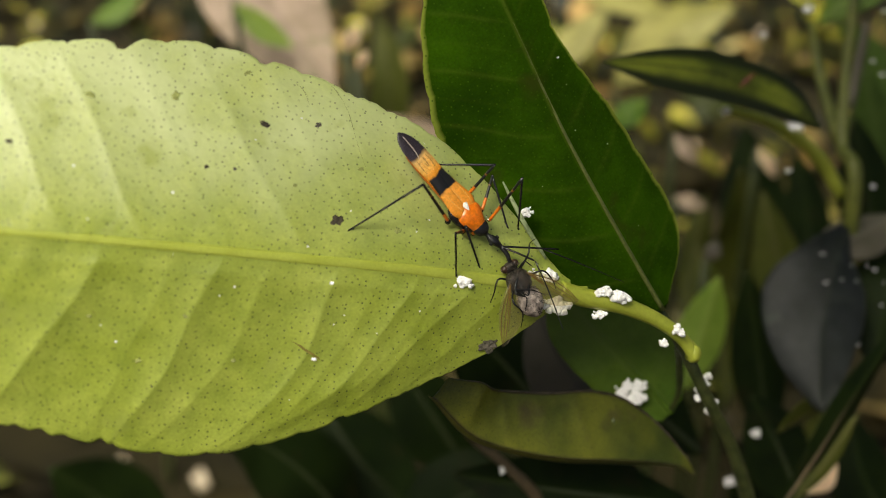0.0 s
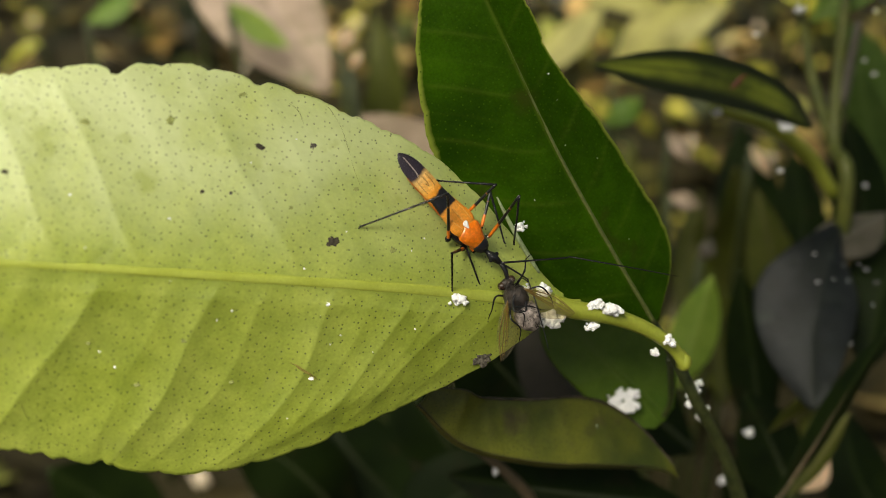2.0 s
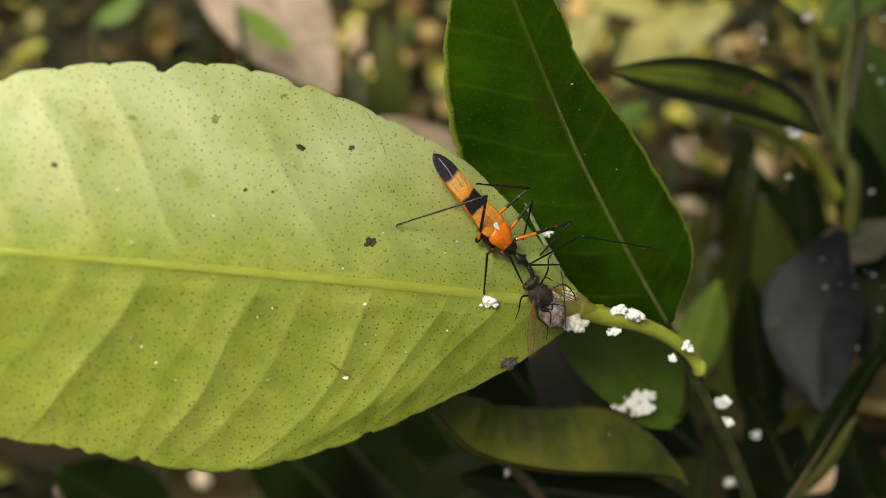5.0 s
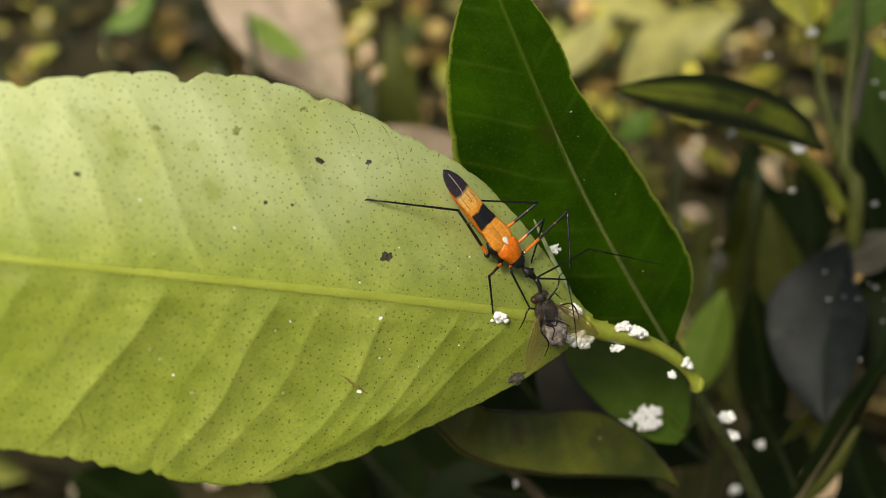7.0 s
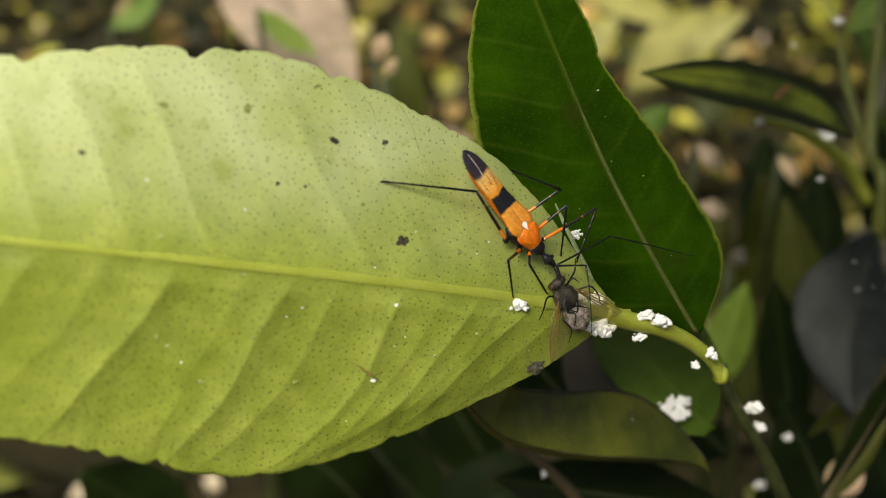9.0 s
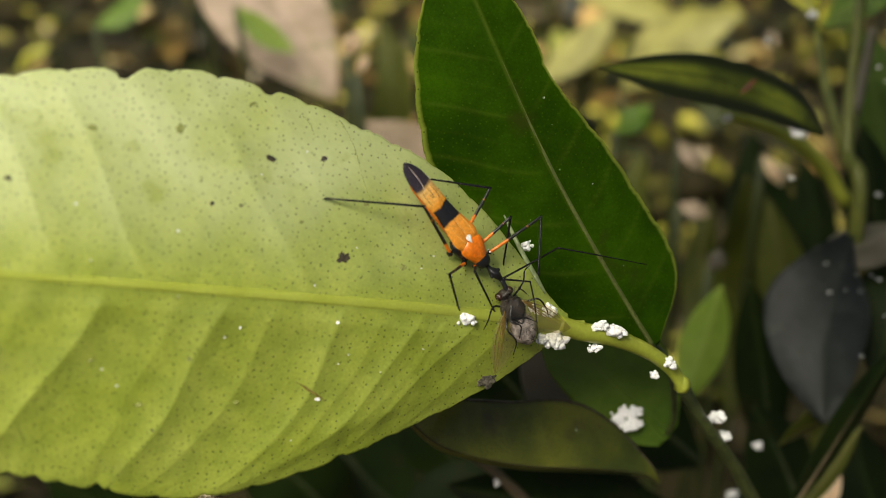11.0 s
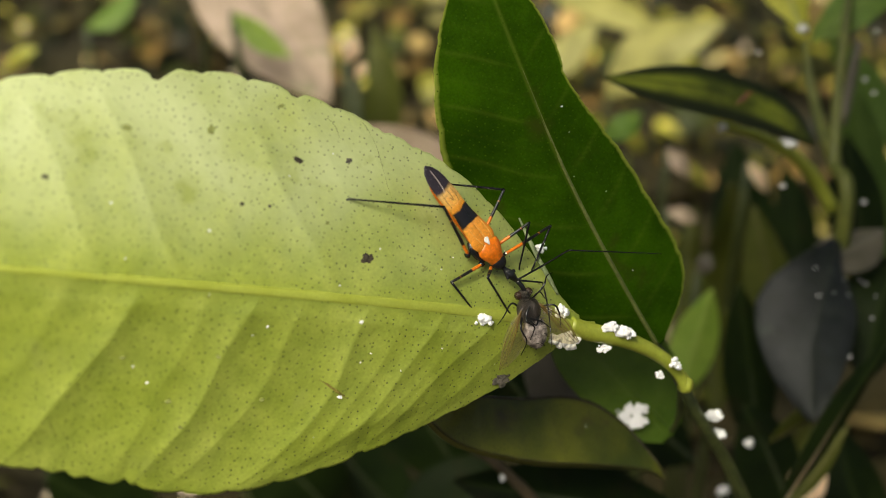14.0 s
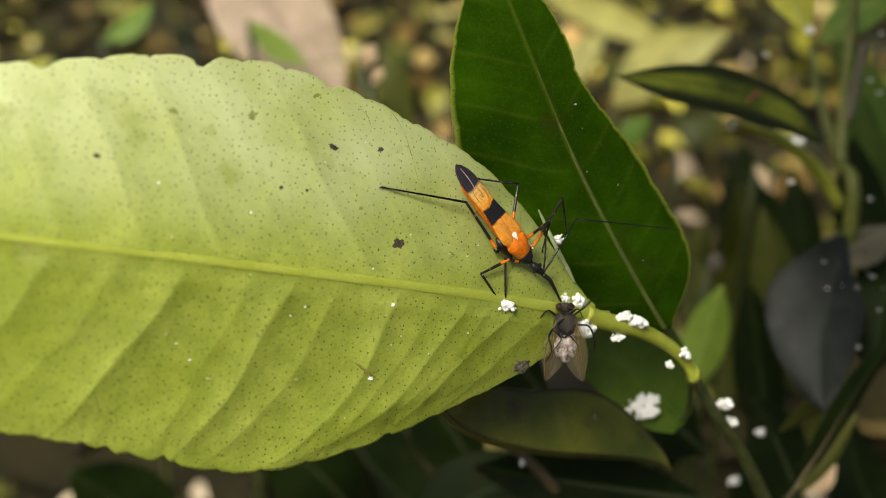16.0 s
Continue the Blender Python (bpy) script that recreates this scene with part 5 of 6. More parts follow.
wing = part("wing", joined("wing", [loft_data([(-12.9, 0, 2.37, 0.08, 0.04, 0.04), (-12.35, -0.02, 2.38, 0.56, 0.14, 0.06), (-11.3, -0.04, 2.42, 0.9, 0.22, 0.08), (-10, -0.05, 2.46, 0.98, 0.27, 0.1), (-8.6, -0.1, 2.5, 0.94, 0.31, 0.12), (-7, -0.26, 2.55, 0.76, 0.34, 0.14), (-5, -0.5, 2.58, 0.78, 0.34, 0.18), (-3.6, -0.68, 2.58, 0.82, 0.3, 0.2), (-2.7, -0.62, 2.5, 0.55, 0.24, 0.15)], 28)], WING_SKIN), bug, "folded upper wing in black, tan and orange bands")
VEIN = surface("wing_vein", (0.42, 0.36, 0.34), (0.55, 0.46, 0.42), 0.4, 900, 5000)
EDGE = surface("wing_edge", (0.78, 0.34, 0.06), (0.84, 0.42, 0.10), 0.35, 900, 5000)
part("vein", tube("vein", [(-12.3, 0.06, 2.55), (-11.3, 0.02, 2.66), (-10.3, -0.1, 2.74), (-9.7, -0.3, 2.77)], [0.03, 0.045, 0.04, 0.025], VEIN, sides=5), wing, "pale line")
part("vein", tube("vein", [(-9.6, 0.3, 2.75), (-8.7, 0.38, 2.79), (-8.1, 0.1, 2.84), (-8.4, -0.3, 2.83), (-9.3, -0.4, 2.8)], [0.035] * 3, EDGE, sides=5), wing, "amber vein")
BROWN_VEIN = surface("brown_vein", (0.22, 0.10, 0.02), (0.34, 0.17, 0.04), 0.4, 900, 5000)
for k, pts in enumerate((((-9.7, 0.55, 2.7), (-9.0, 0.58, 2.73), (-8.2, 0.45, 2.78)), ((-9.8, 0.05, 2.77), (-9.1, 0.08, 2.81), (-8.6, -0.05, 2.83), (-9.0, -0.18, 2.82)), ((-9.7, -0.6, 2.72), (-8.9, -0.7, 2.76), (-8.1, -0.68, 2.8)))):
    part("vein", tube("vein", pts, [0.03, 0.038, 0.025], BROWN_VEIN, sides=5), wing, "thin brown vein")
part("ridge", tube("ridge", [(-3.3, 0.1, 2.84), (-4.0, 0.11, 2.85), (-4.8, 0.12, 2.85), (-5.5, 0.14, 2.83)], [0.06, 0.08, 0.07, 0.03], EDGE, sides=6, flat=0.6), wing, "pale amber inner edge")
part("ridge", tube("ridge", [(-3.1, -0.5, 2.87), (-3.9, -0.68, 2.9), (-4.7, -0.74, 2.9), (-5.4, -0.7, 2.89)], [0.05, 0.06, 0.045, 0.02], EDGE, sides=6, flat=0.6), wing, "amber ridge")
part("ridge", tube("ridge", [(-3.1, -1.3, 2.62), (-4.6, -1.22, 2.62), (-6.4, -1.0, 2.58), (-8.6, -1.0, 2.54)], [0.06, 0.07, 0.06, 0.03], EDGE, sides=6, flat=0.7), wing, "orange outer edge")
part("ridge", tube("ridge", [(-3.1, 0.85, 2.8), (-3.9, 0.92, 2.8), (-4.7, 0.94, 2.79), (-5.4, 0.9, 2.76)], [0.05, 0.06, 0.045, 0.02], EDGE, sides=6, flat=0.6), under_wing, "amber ridge")
pron = part("pronotum", joined("pronotum", [loft_data([(-3.15, 0, 2.45, 0.5, 0.3, 0.4), (-2.85, 0, 2.42, 1.12, 0.48, 0.55), (-2.5, 0, 2.38, 1.34, 0.62, 0.68), (-2.0, 0, 2.32, 1.3, 0.72, 0.75), (-1.5, 0, 2.24, 1.1, 0.72, 0.72), (-1.05, 0, 2.16, 0.92, 0.66, 0.66), (-0.7, 0, 2.1, 0.8, 0.56, 0.56)], 36)], ORANGE), bug, "orange-red glossy thorax shield")
part("groove", tube("groove", [(-1.2, -0.8, 2.5), (-1.42, -0.4, 2.86), (-1.48, 0, 2.93), (-1.42, 0.4, 2.86), (-1.2, 0.8, 2.5)], [0.02, 0.03, 0.035, 0.03, 0.02], ORANGE, sides=5), pron, "faint ridge across the shield")
part("white_patch", joined("white_patch", [loft_data([(-3.62, 0.12, 2.84, 0.05, 0.06, 0.1), (-3.45, 0.1, 2.86, 0.3, 0.07, 0.1), (-3.15, 0.06, 2.9, 0.24, 0.08, 0.1), (-2.75, 0.0, 2.95, 0.04, 0.04, 0.05)], 12)], WHITE_PATCH), pron, "small white triangular patch")
part("collar", joined("collar", [loft_data([(-0.95, 0, 2.1, 0.7, 0.5, 0.5), (-0.7, 0, 2.1, 0.86, 0.62, 0.62), (-0.3, 0, 2.08, 0.84, 0.62, 0.62), (0.08, 0, 2.06, 0.66, 0.52, 0.52), (0.3, 0, 2.05, 0.4, 0.34, 0.34), (0.42, 0, 2.05, 0.24, 0.22, 0.22)])], BLACK), bug, "black collar")
part("side_plate", joined("side_plate", [loft_data([(-3.9, -1.0, 1.4, 0.15, 0.2, 0.2), (-3.2, -1.1, 1.5, 0.45, 0.45, 0.4), (-2.2, -1.0, 1.5, 0.5, 0.45, 0.4), (-1.4, -0.8, 1.5, 0.35, 0.35, 0.35)])], BLACK), bug, "black side of the thorax")
head = part("head", joined("head", [loft_data([(0.1, 0, 2.05, 0.27, 0.25, 0.25), (0.6, 0.02, 2.1, 0.24, 0.22, 0.22), (0.95, 0.05, 2.15, 0.40, 0.38, 0.38), (1.35, 0.08, 2.2, 0.50, 0.42, 0.42), (1.7, 0.12, 2.2, 0.40, 0.36, 0.36), (2.15, 0.2, 2.15, 0.29, 0.26, 0.26), (2.6, 0.28, 2.1, 0.17, 0.16, 0.16)])], BLACK), bug, "narrow glossy black head")
for y in (-0.42, 0.58):
    part("eye", joined("eye", [blob_data((1.35, y, 2.3), 0.2, 3, (1, 0.8, 1), 0.05)], BLACK), head)
rostrum = part("rostrum", tube("rostrum", [(0, 0, 0), (0.9, 0.14, 0.24), (2.2, 0.1, 0.14), (3.8, 0, 0)], [0.25, 0.24, 0.17, 0.08], BLACK, sides=10), bug, "curved black beak")
for k in range(9):
    rng = np.random.default_rng(70 + k)
    part("wax_grain", joined("wax_grain", [blob_data((rng.uniform(-4, -0.2), rng.choice([-1.05, 1.05, -0.9]) * rng.uniform(0.7, 1.1), rng.uniform(2.0, 2.7)), rng.uniform(0.06, 0.13), k, (1, 1, 1), 0.4, 1)], WAX), bug)

# legs: hip on the body, lengths of thigh and shin
LEGS = {
    "hl": ((-3.18, -1.9, 1.6), 6.01, 9.32),
    "ml": ((-1.4, -1.39, 1.6), 3.85, 5.57),
    "fl": ((-0.45, -0.8, 1.6), 1.67, 5.79),
    "hr": ((-3.6, 1.06, 1.6), 4.53, 5.96),
    "mr": ((-1.48, 1.53, 1.6), 3.61, 5.47),
    "fr": ((-0.22, 1.4, 1.6), 6.13, 5.82),
}
FEELER_SIZES = [('a1', 7.09, 11.66), ('a2', 3.54, 7.36)]


def aim(p, q, up=(0, 0, 1)):
    """The pose at p whose x axis points at q, in millimetres."""
    x = (Vector(q) - Vector(p)).normalized()
    y = Vector(up).cross(x).normalized()
    z = x.cross(y)
    m = Matrix((x, y, z)).transposed().to_4x4()
    m.translation = Vector(p) * MM
    return m


LEG_PARTS = {}
for leg, (hip, lf, lt) in LEGS.items():
    kn = 0.2 if leg[0] == "h" else 0.17
    femur = part("femur", tube("femur", [(0, 0, 0), (lf * 0.3, 0, 0.05), (lf * 0.7, 0, 0.04), (lf, 0, 0)], [0.17, 0.175, 0.15, 0.135], femur_skin(lf, 0.2 if leg == "hl" else 0.33), sides=8, count=14), bug, "thigh banded in orange and black")
    part("coxa", joined("coxa", [blob_data((-0.05, 0, -0.08), 0.34 if leg in ("hl", "ml") else 0.22, 3, (1.1, 0.9, 0.9), 0.2, 2)], BLACK), femur, "black hip joint")
    tib = [tube_data([(0, 0, 0), (lt * 0.5, 0, 0.03), (lt * 0.92, 0, 0)], [0.13, 0.105, 0.085], sides=7, count=12)]
    tib.append(blob_data((0, 0, 0), 0.155, 2, (1, 1, 1), 0.05, 1))
    tibia = part("tibia", joined("tibia", tib, BLACK), bug, "thin black shin")
    part("tarsus", tube("tarsus", [(lt * 0.91, 0, 0), (lt * 0.97, 0, 0.05), (lt * 1.0, 0.12, 0.02)], [0.10, 0.10, 0.04], BLACK, sides=6), tibia, "hooked black foot")
    rngl = np.random.default_rng(len(leg) + int(lf * 10))
    part("hairs", joined("hairs", [tube_data([(u * lt, 0, 0), (u * lt + 0.16, 0.22 * math.cos(g), 0.22 * math.sin(g))], [0.014, 0.006], sides=3, count=2)
         for u, g in zip(rngl.uniform(0.1, 0.9, 34), rngl.uniform(0, 6.28, 34))], BLACK), tibia, "fine dark hairs")
    LEG_PARTS[leg] = (femur, tibia)
FEELERS = {}
for name, l1, l2 in FEELER_SIZES:
    scape = part("antenna_base", tube("antenna_base", [(0, 0, 0), (l1 * 0.5, 0.0, 0.12), (l1, 0, 0)], [0.11, 0.10, 0.085], BLACK, sides=6, count=12), bug, "stiff black base of a feeler")
    tip = part("antenna_tip", tube("antenna_tip", [(0, 0, 0), (l2 * 0.35, 0.0, 0.25), (l2 * 0.7, 0, 0.2), (l2, 0, 0)], [0.085, 0.072, 0.056, 0.036], BLACK, sides=6, count=20), bug, "thread-like black end of a feeler")
    FEELERS[name] = (scape, tip)

# ---- the fly: x ahead from its head ----
fly = thing("fly", "dead grey fly with clear wings held on the bug's beak", "insect", BOARD @ LEAF)
fly_head = part("head", joined("head", [blob_data((0, 0, 0), 0.62, 2, (0.75, 1.0, 0.9), 0.1)], FLY_BODY), fly, "dark bristly head")
for y in (-0.42, 0.42):
    part("eye", joined("eye", [blob_data((0.08, y, 0.08), 0.42, 4, (0.85, 0.75, 1.0), 0.03)], FLY_EYE), fly_head, "red-brown eye")
part("thorax", joined("thorax", [loft_data([(-0.3, 0, 0.0, 0.3, 0.3, 0.3), (-0.7, 0, 0.1, 0.75, 0.75, 0.6), (-1.4, 0, 0.1, 0.92, 0.9, 0.75), (-2.1, 0, 0.05, 0.75, 0.75, 0.6), (-2.5, 0, 0, 0.4, 0.4, 0.4)])], FLY_BODY), fly, "grey-brown bristly thorax")
part("abdomen", joined("abdomen", [loft_data([(-2.1, 0, 0, 0.45, 0.45, 0.4), (-2.7, 0, -0.05, 0.9, 0.85, 0.7), (-3.5, 0, -0.1, 0.98, 0.9, 0.75), (-4.2, 0, -0.15, 0.75, 0.7, 0.6), (-4.75, 0, -0.2, 0.3, 0.3, 0.25)])], FLY_ABDOMEN), fly, "pale mottled abdomen")
rngf = np.random.default_rng(8)
part("bristles", joined("bristles", [tube_data([tuple(b), tuple(b + d * rngf.uniform(0.3, 0.55))], [0.02, 0.006], sides=4, count=2)
     for b, d in ((np.array((rngf.uniform(-4.4, 0.3), rngf.uniform(-0.6, 0.6), rngf.uniform(0.35, 0.75))), unit((rngf.uniform(-0.8, 0.1), rngf.uniform(-0.7, 0.7), 1))) for _ in range(150))], BLACK), fly, "short dark bristles")
part("hairs", joined("hairs", [tube_data([tuple(b), tuple(b + d * rngf.uniform(0.12, 0.3))], [0.018, 0.008], sides=4, count=2)
     for b, d in ((np.array((rngf.uniform(-2.4, 0.3), rngf.uniform(-0.8, 0.8), rngf.uniform(0.2, 0.85))), unit((rngf.uniform(-0.6, 0.4), rngf.uniform(-1, 1), 1))) for _ in range(160))], FLY_HAIR), fly, "short pale hairs")
AMBER_VEIN = surface("amber_vein", (0.10, 0.06, 0.01), (0.18, 0.11, 0.02), 0.4, 900, 5000)
FLY_WINGS = []
for sgn, spread_deg, lift in ((1, 36, 10), (-1, 30, 4)):
    n = 18
    vs, fs = [], []
    for i in range(n + 1):
        u = i / n
        w0 = 0.25 + 0.0 * u
        lead = 0.62 * math.sin(math.pi * u ** 0.9)
        trail = -1.25 * math.sin(math.pi * min(1, u ** 0.8)) ** 0.7
        for zz in (0.012, -0.012):
            vs.append((-5.4 * u, sgn * (lead + 0.1), zz + 0.1 * math.sin(3 * u)))
            vs.append((-5.4 * u, sgn * (trail - 0.02), zz - 0.05 + 0.1 * math.sin(3 * u)))
    for i in range(n):
        a, b = 4 * i, 4 * (i + 1)
        fs += [(a, a + 1, b + 1, b), (a + 2, b + 2, b + 3, a + 3), (a, b, b + 2, a + 2), (a + 1, a + 3, b + 3, b + 1)]
    FLY_WINGS.append((sgn, spread_deg, lift))
    fw = part("wing", mesh_of("wing", vs, fs, WING_GLASS), fly, "clear smoky wing with brown veins", mm(-1.0, sgn * 0.65, 0.55, sgn * 8, -lift, -sgn * spread_deg))
    FLY_WINGS[-1] += (fw,)
    for k, (y0, y1, u1) in enumerate(((0.5, 0.35, 1.0), (0.2, 0.15, 0.98), (0.0, -0.25, 0.92), (-0.1, -0.6, 0.75))):
        part("vein", tube("vein", [(-0.1, sgn * 0.08, 0.04), (-5.4 * u1 * 0.5, sgn * y0, 0.12), (-5.4 * u1, sgn * y1 * 0.4, 0.03)], [0.05, 0.036, 0.02], AMBER_VEIN, sides=4, count=12), fw)
FLY_LEGS = (((-0.9, 0.5, -0.3), (-0.2, 1.3, 0.5), (-1.0, 2.0, 0.2), (-1.6, 2.5, -0.3)), ((-0.8, -0.5, -0.3), (0.1, -1.5, 0.5), (0.7, -2.1, 0.2), (0.75, -2.7, 0.0)),
         ((-1.5, -0.6, -0.2), (-1.6, -1.7, 0.9), (-2.9, -2.1, 0.4), (-3.9, -2.1, -0.2)), ((-1.5, 0.6, 0.2), (-2.3, 1.3, 0.9), (-3.6, 1.1, 0.7), (-4.7, 1.6, 0.0)),
         ((-1.2, 0.3, 0.6), (-1.8, 0.9, 1.4), (-2.6, 0.4, 1.2), (-3.5, 0.9, 1.0)), ((-0.6, -0.3, 0.3), (-0.1, -0.9, 0.9), (-0.9, -1.3, 0.6)), ((-0.7, -0.2, 0.7), (-1.5, 0.7, 1.15), (-2.4, -0.3, 1.05), (-3.3, -0.9, 0.9)), ((-1.7, -0.5, 0.5), (-2.5, 0.2, 1.2), (-1.4, 0.75, 1.0)))
for pts in FLY_LEGS:
    part("leg", tube("leg", pts, [0.085, 0.08, 0.05, 0.03], BLACK, sides=6, count=18), fly)
for ob in fly.children_recursive:      # the fly's true size
    ob.data.transform(Matrix.Diagonal((1.22, 1.4, 1.22, 1)))
    ob.location = ob.location * 1.22


# ---- how things move ----
LEAF_SWAY = [
    (0, 0, 0, 0, 0, 0, 0),
    (0.25, 0.254, 0.521, -0.122, -0.341, 0.119, -0.467),
    (0.5, 0.37, 0.68, -0.2, -0.34, 0.34, -0.74),
    (0.75, -0.044, -0.379, -0.161, 0.804, 0.951, -0.376),
    (1, -0.36, -1.54, -0.04, 2.06, 1.49, 0.07),
    (1.25, 0.191, -1.767, 0.235, 2.488, 1.47, 0.087),
    (1.5, 0.8, -1.67, 0.42, 2.61, 1.25, -0.01),
    (1.75, 0.748, -1.49, 0.106, 2.616, 0.955, -0.054),
    (2, 0.53, -1.3, -0.14, 2.56, 0.8, -0.11),
    (2.25, 0.349, -1.284, 0.38, 2.553, 1.153, -0.177),
    (2.5, 0.37, -1.35, 0.87, 2.62, 1.68, -0.28),
    (2.75, 0.979, -1.486, 0.564, 2.883, 2.164, -0.464),
    (3, 1.72, -1.63, 0.07, 3.16, 2.63, -0.66),
    (3.25, 2.169, -1.713, -0.237, 3.247, 2.954, -0.771),
    (3.5, 2.417, -1.763, -0.501, 3.171, 3.113, -0.796),
    (3.75, 2.501, -1.776, -0.709, 2.963, 3.155, -0.76),
    (4, 2.46, -1.748, -0.844, 2.653, 3.128, -0.687),
    (4.25, 2.33, -1.678, -0.891, 2.271, 3.081, -0.603),
    (4.5, 2.15, -1.562, -0.836, 1.847, 3.062, -0.533),
    (4.75, 1.956, -1.396, -0.664, 1.411, 3.119, -0.5),
    (5, 1.787, -1.177, -0.359, 0.992, 3.301, -0.531),
    (5.25, 1.679, -0.903, 0.094, 0.622, 3.655, -0.649),
    (5.5, 1.67, -0.57, 0.71, 0.33, 4.23, -0.88),
    (5.75, 1.778, -0.074, 1.611, -0.029, 5.161, -1.265),
    (6, 1.8, 0.26, 2.37, -0.14, 5.85, -1.58),
    (6.25, 1.45, -0.034, 2.503, 0.643, 5.462, -1.571),
    (6.5, 1.2, -0.41, 2.39, 1.34, 5.1, -1.5),
    (6.75, 1.675, -0.329, 2.233, 0.769, 6.046, -1.59),
    (7, 2.13, -0.24, 2.09, 0.19, 6.93, -1.7),
    (7.25, 1.85, -0.536, 2.171, 0.873, 6.473, -1.762),
    (7.5, 1.37, -0.84, 2.22, 1.61, 5.69, -1.78),
    (7.75, 1.036, -0.802, 1.864, 1.304, 5.178, -1.699),
    (8, 0.7, -0.73, 1.66, 0.9, 4.92, -1.63),
    (8.25, 0.293, -0.867, 2.255, 1.142, 5.238, -1.708),
    (8.5, -0.08, -1.06, 3, 1.53, 5.72, -1.81),
    (8.75, -0.274, -1.221, 3.289, 1.775, 5.963, -1.852),
    (9, -0.292, -1.374, 3.218, 1.968, 6.047, -1.868),
    (9.25, -0.168, -1.523, 2.867, 2.113, 6.012, -1.854),
    (9.5, 0.064, -1.672, 2.314, 2.214, 5.9, -1.805),
    (9.75, 0.37, -1.826, 1.637, 2.277, 5.749, -1.717),
    (10, 0.716, -1.988, 0.916, 2.306, 5.6, -1.585),
    (10.25, 1.068, -2.162, 0.23, 2.305, 5.494, -1.406),
    (10.5, 1.392, -2.353, -0.345, 2.279, 5.47, -1.175),
    (10.75, 1.654, -2.564, -0.727, 2.232, 5.569, -0.888),
    (11, 1.82, -2.8, -0.84, 2.17, 5.83, -0.54),
    (11.25, 1.902, -3.134, -0.793, 2.047, 6.27, -0.005),
    (11.5, 2, -3.33, -0.57, 1.98, 6.68, 0.32),
    (11.75, 2.189, -3.014, 0.113, 2.14, 6.847, -0.145),
    (12, 2.38, -2.69, 0.76, 2.34, 7.01, -0.7),
    (12.25, 2.466, -2.877, 0.744, 2.482, 7.351, -0.714),
    (12.5, 2.57, -3.15, 0.75, 2.47, 7.82, -0.56),
    (12.75, 2.95, -3.17, 1.549, 1.92, 8.737, -0.42),
    (13, 3.09, -3.2, 2.26, 1.59, 9.17, -0.23),
    (13.25, 2.259, -3.539, 1.961, 2.549, 7.69, 0.128),
    (13.5, 1.36, -3.74, 1.55, 3.48, 6.1, 0.31),
    (13.75, 1.261, -3.189, 1.69, 3.155, 5.954, -0.226),
    (14, 1.33, -2.68, 2.16, 2.37, 6.57, -0.77),
    (14.25, 1.073, -3.072, 3.114, 1.475, 7.96, -0.562),
    (14.5, 0.95, -3.56, 4.09, 0.58, 9.59, -0.29),
    (14.75, 1.456, -3.449, 4.624, -0.109, 10.976, -0.536),
    (15, 1.99, -3.27, 4.88, -0.53, 11.98, -0.86),
    (15.25, 2.029, -3.438, 4.843, -0.516, 12.297, -0.954),
    (15.5, 1.84, -3.6, 4.58, -0.17, 11.94, -1),
    (15.75, 1.489, -3.476, 4.119, 0.526, 10.621, -1.092),
    (16, 1.06, -3.27, 3.57, 1.37, 8.93, -1.19),
]
BACK_SWAY = [
    (0, 0.03, 0.03, 0.07, -0.33, 0.02, 0.14),
    (0.5, 0.39, 0.45, -0.14, -3.24, 1.9, 1.39),
    (1, -1.4, -0.76, -3.29, -5.32, -1.7, 1.01),
    (1.5, -0.26, -0.66, -2.35, 0.49, -3.89, -2.26),
    (2, 0.12, -0.18, -2.16, -2.87, -1.61, -0.66),
    (2.5, -0.22, -0.6, -1.84, -3.82, -0.76, 0.73),
    (3, 0.19, -0.35, -3.11, 1.67, -4.73, -3.61),
    (5.5, -1.72, 0.07, -3.52, 5.55, -8.37, -6.11),
    (6, -2.23, 0.67, -3.06, 5.79, -9.39, -6.81),
    (6.5, -2.65, 0.31, -3.34, 6.19, -10.09, -6.98),
    (7, -2.11, -0.1, -4.1, 4.63, -9.38, -5.71),
    (7.5, -2.69, -0.32, -3.82, 5.54, -10.28, -6.39),
    (8, -3.06, -0.61, -3.89, 3.37, -9.1, -4.48),
    (8.5, -4.2, -0.85, -2.62, 6.52, -10.32, -5.97),
    (11, -1.71, -2.03, -6.85, 2.12, -8.72, -3.95),
    (11.5, -1.86, -2.23, -7.11, 4.48, -10.07, -5.48),
    (12, -0.66, -1.63, -5.7, -2.64, -5.99, -2.38),
    (12.5, -0.06, -1.38, -5.75, -10.24, -2.25, -0.13),
    (13, -0.77, -2.26, -5.66, -4.87, -5.53, -1.51),
    (13.5, -2.39, -2.01, -4.45, 9.06, -10.9, -8.69),
    (14, -2.69, -2.01, -4.11, 6.85, -10.03, -6.34),
    (14.5, -3.9, -3.85, -2.98, 6.03, -8.75, -3.53),
    (15, -3.01, -3.68, -2.63, 0.9, -6.2, -1.72),
    (15.5, -2.9, -4.06, -2.83, -1, -4.24, -0.02),
    (16, -3.59, -3.35, -2.53, 9.5, -8.11, -5.84),
]
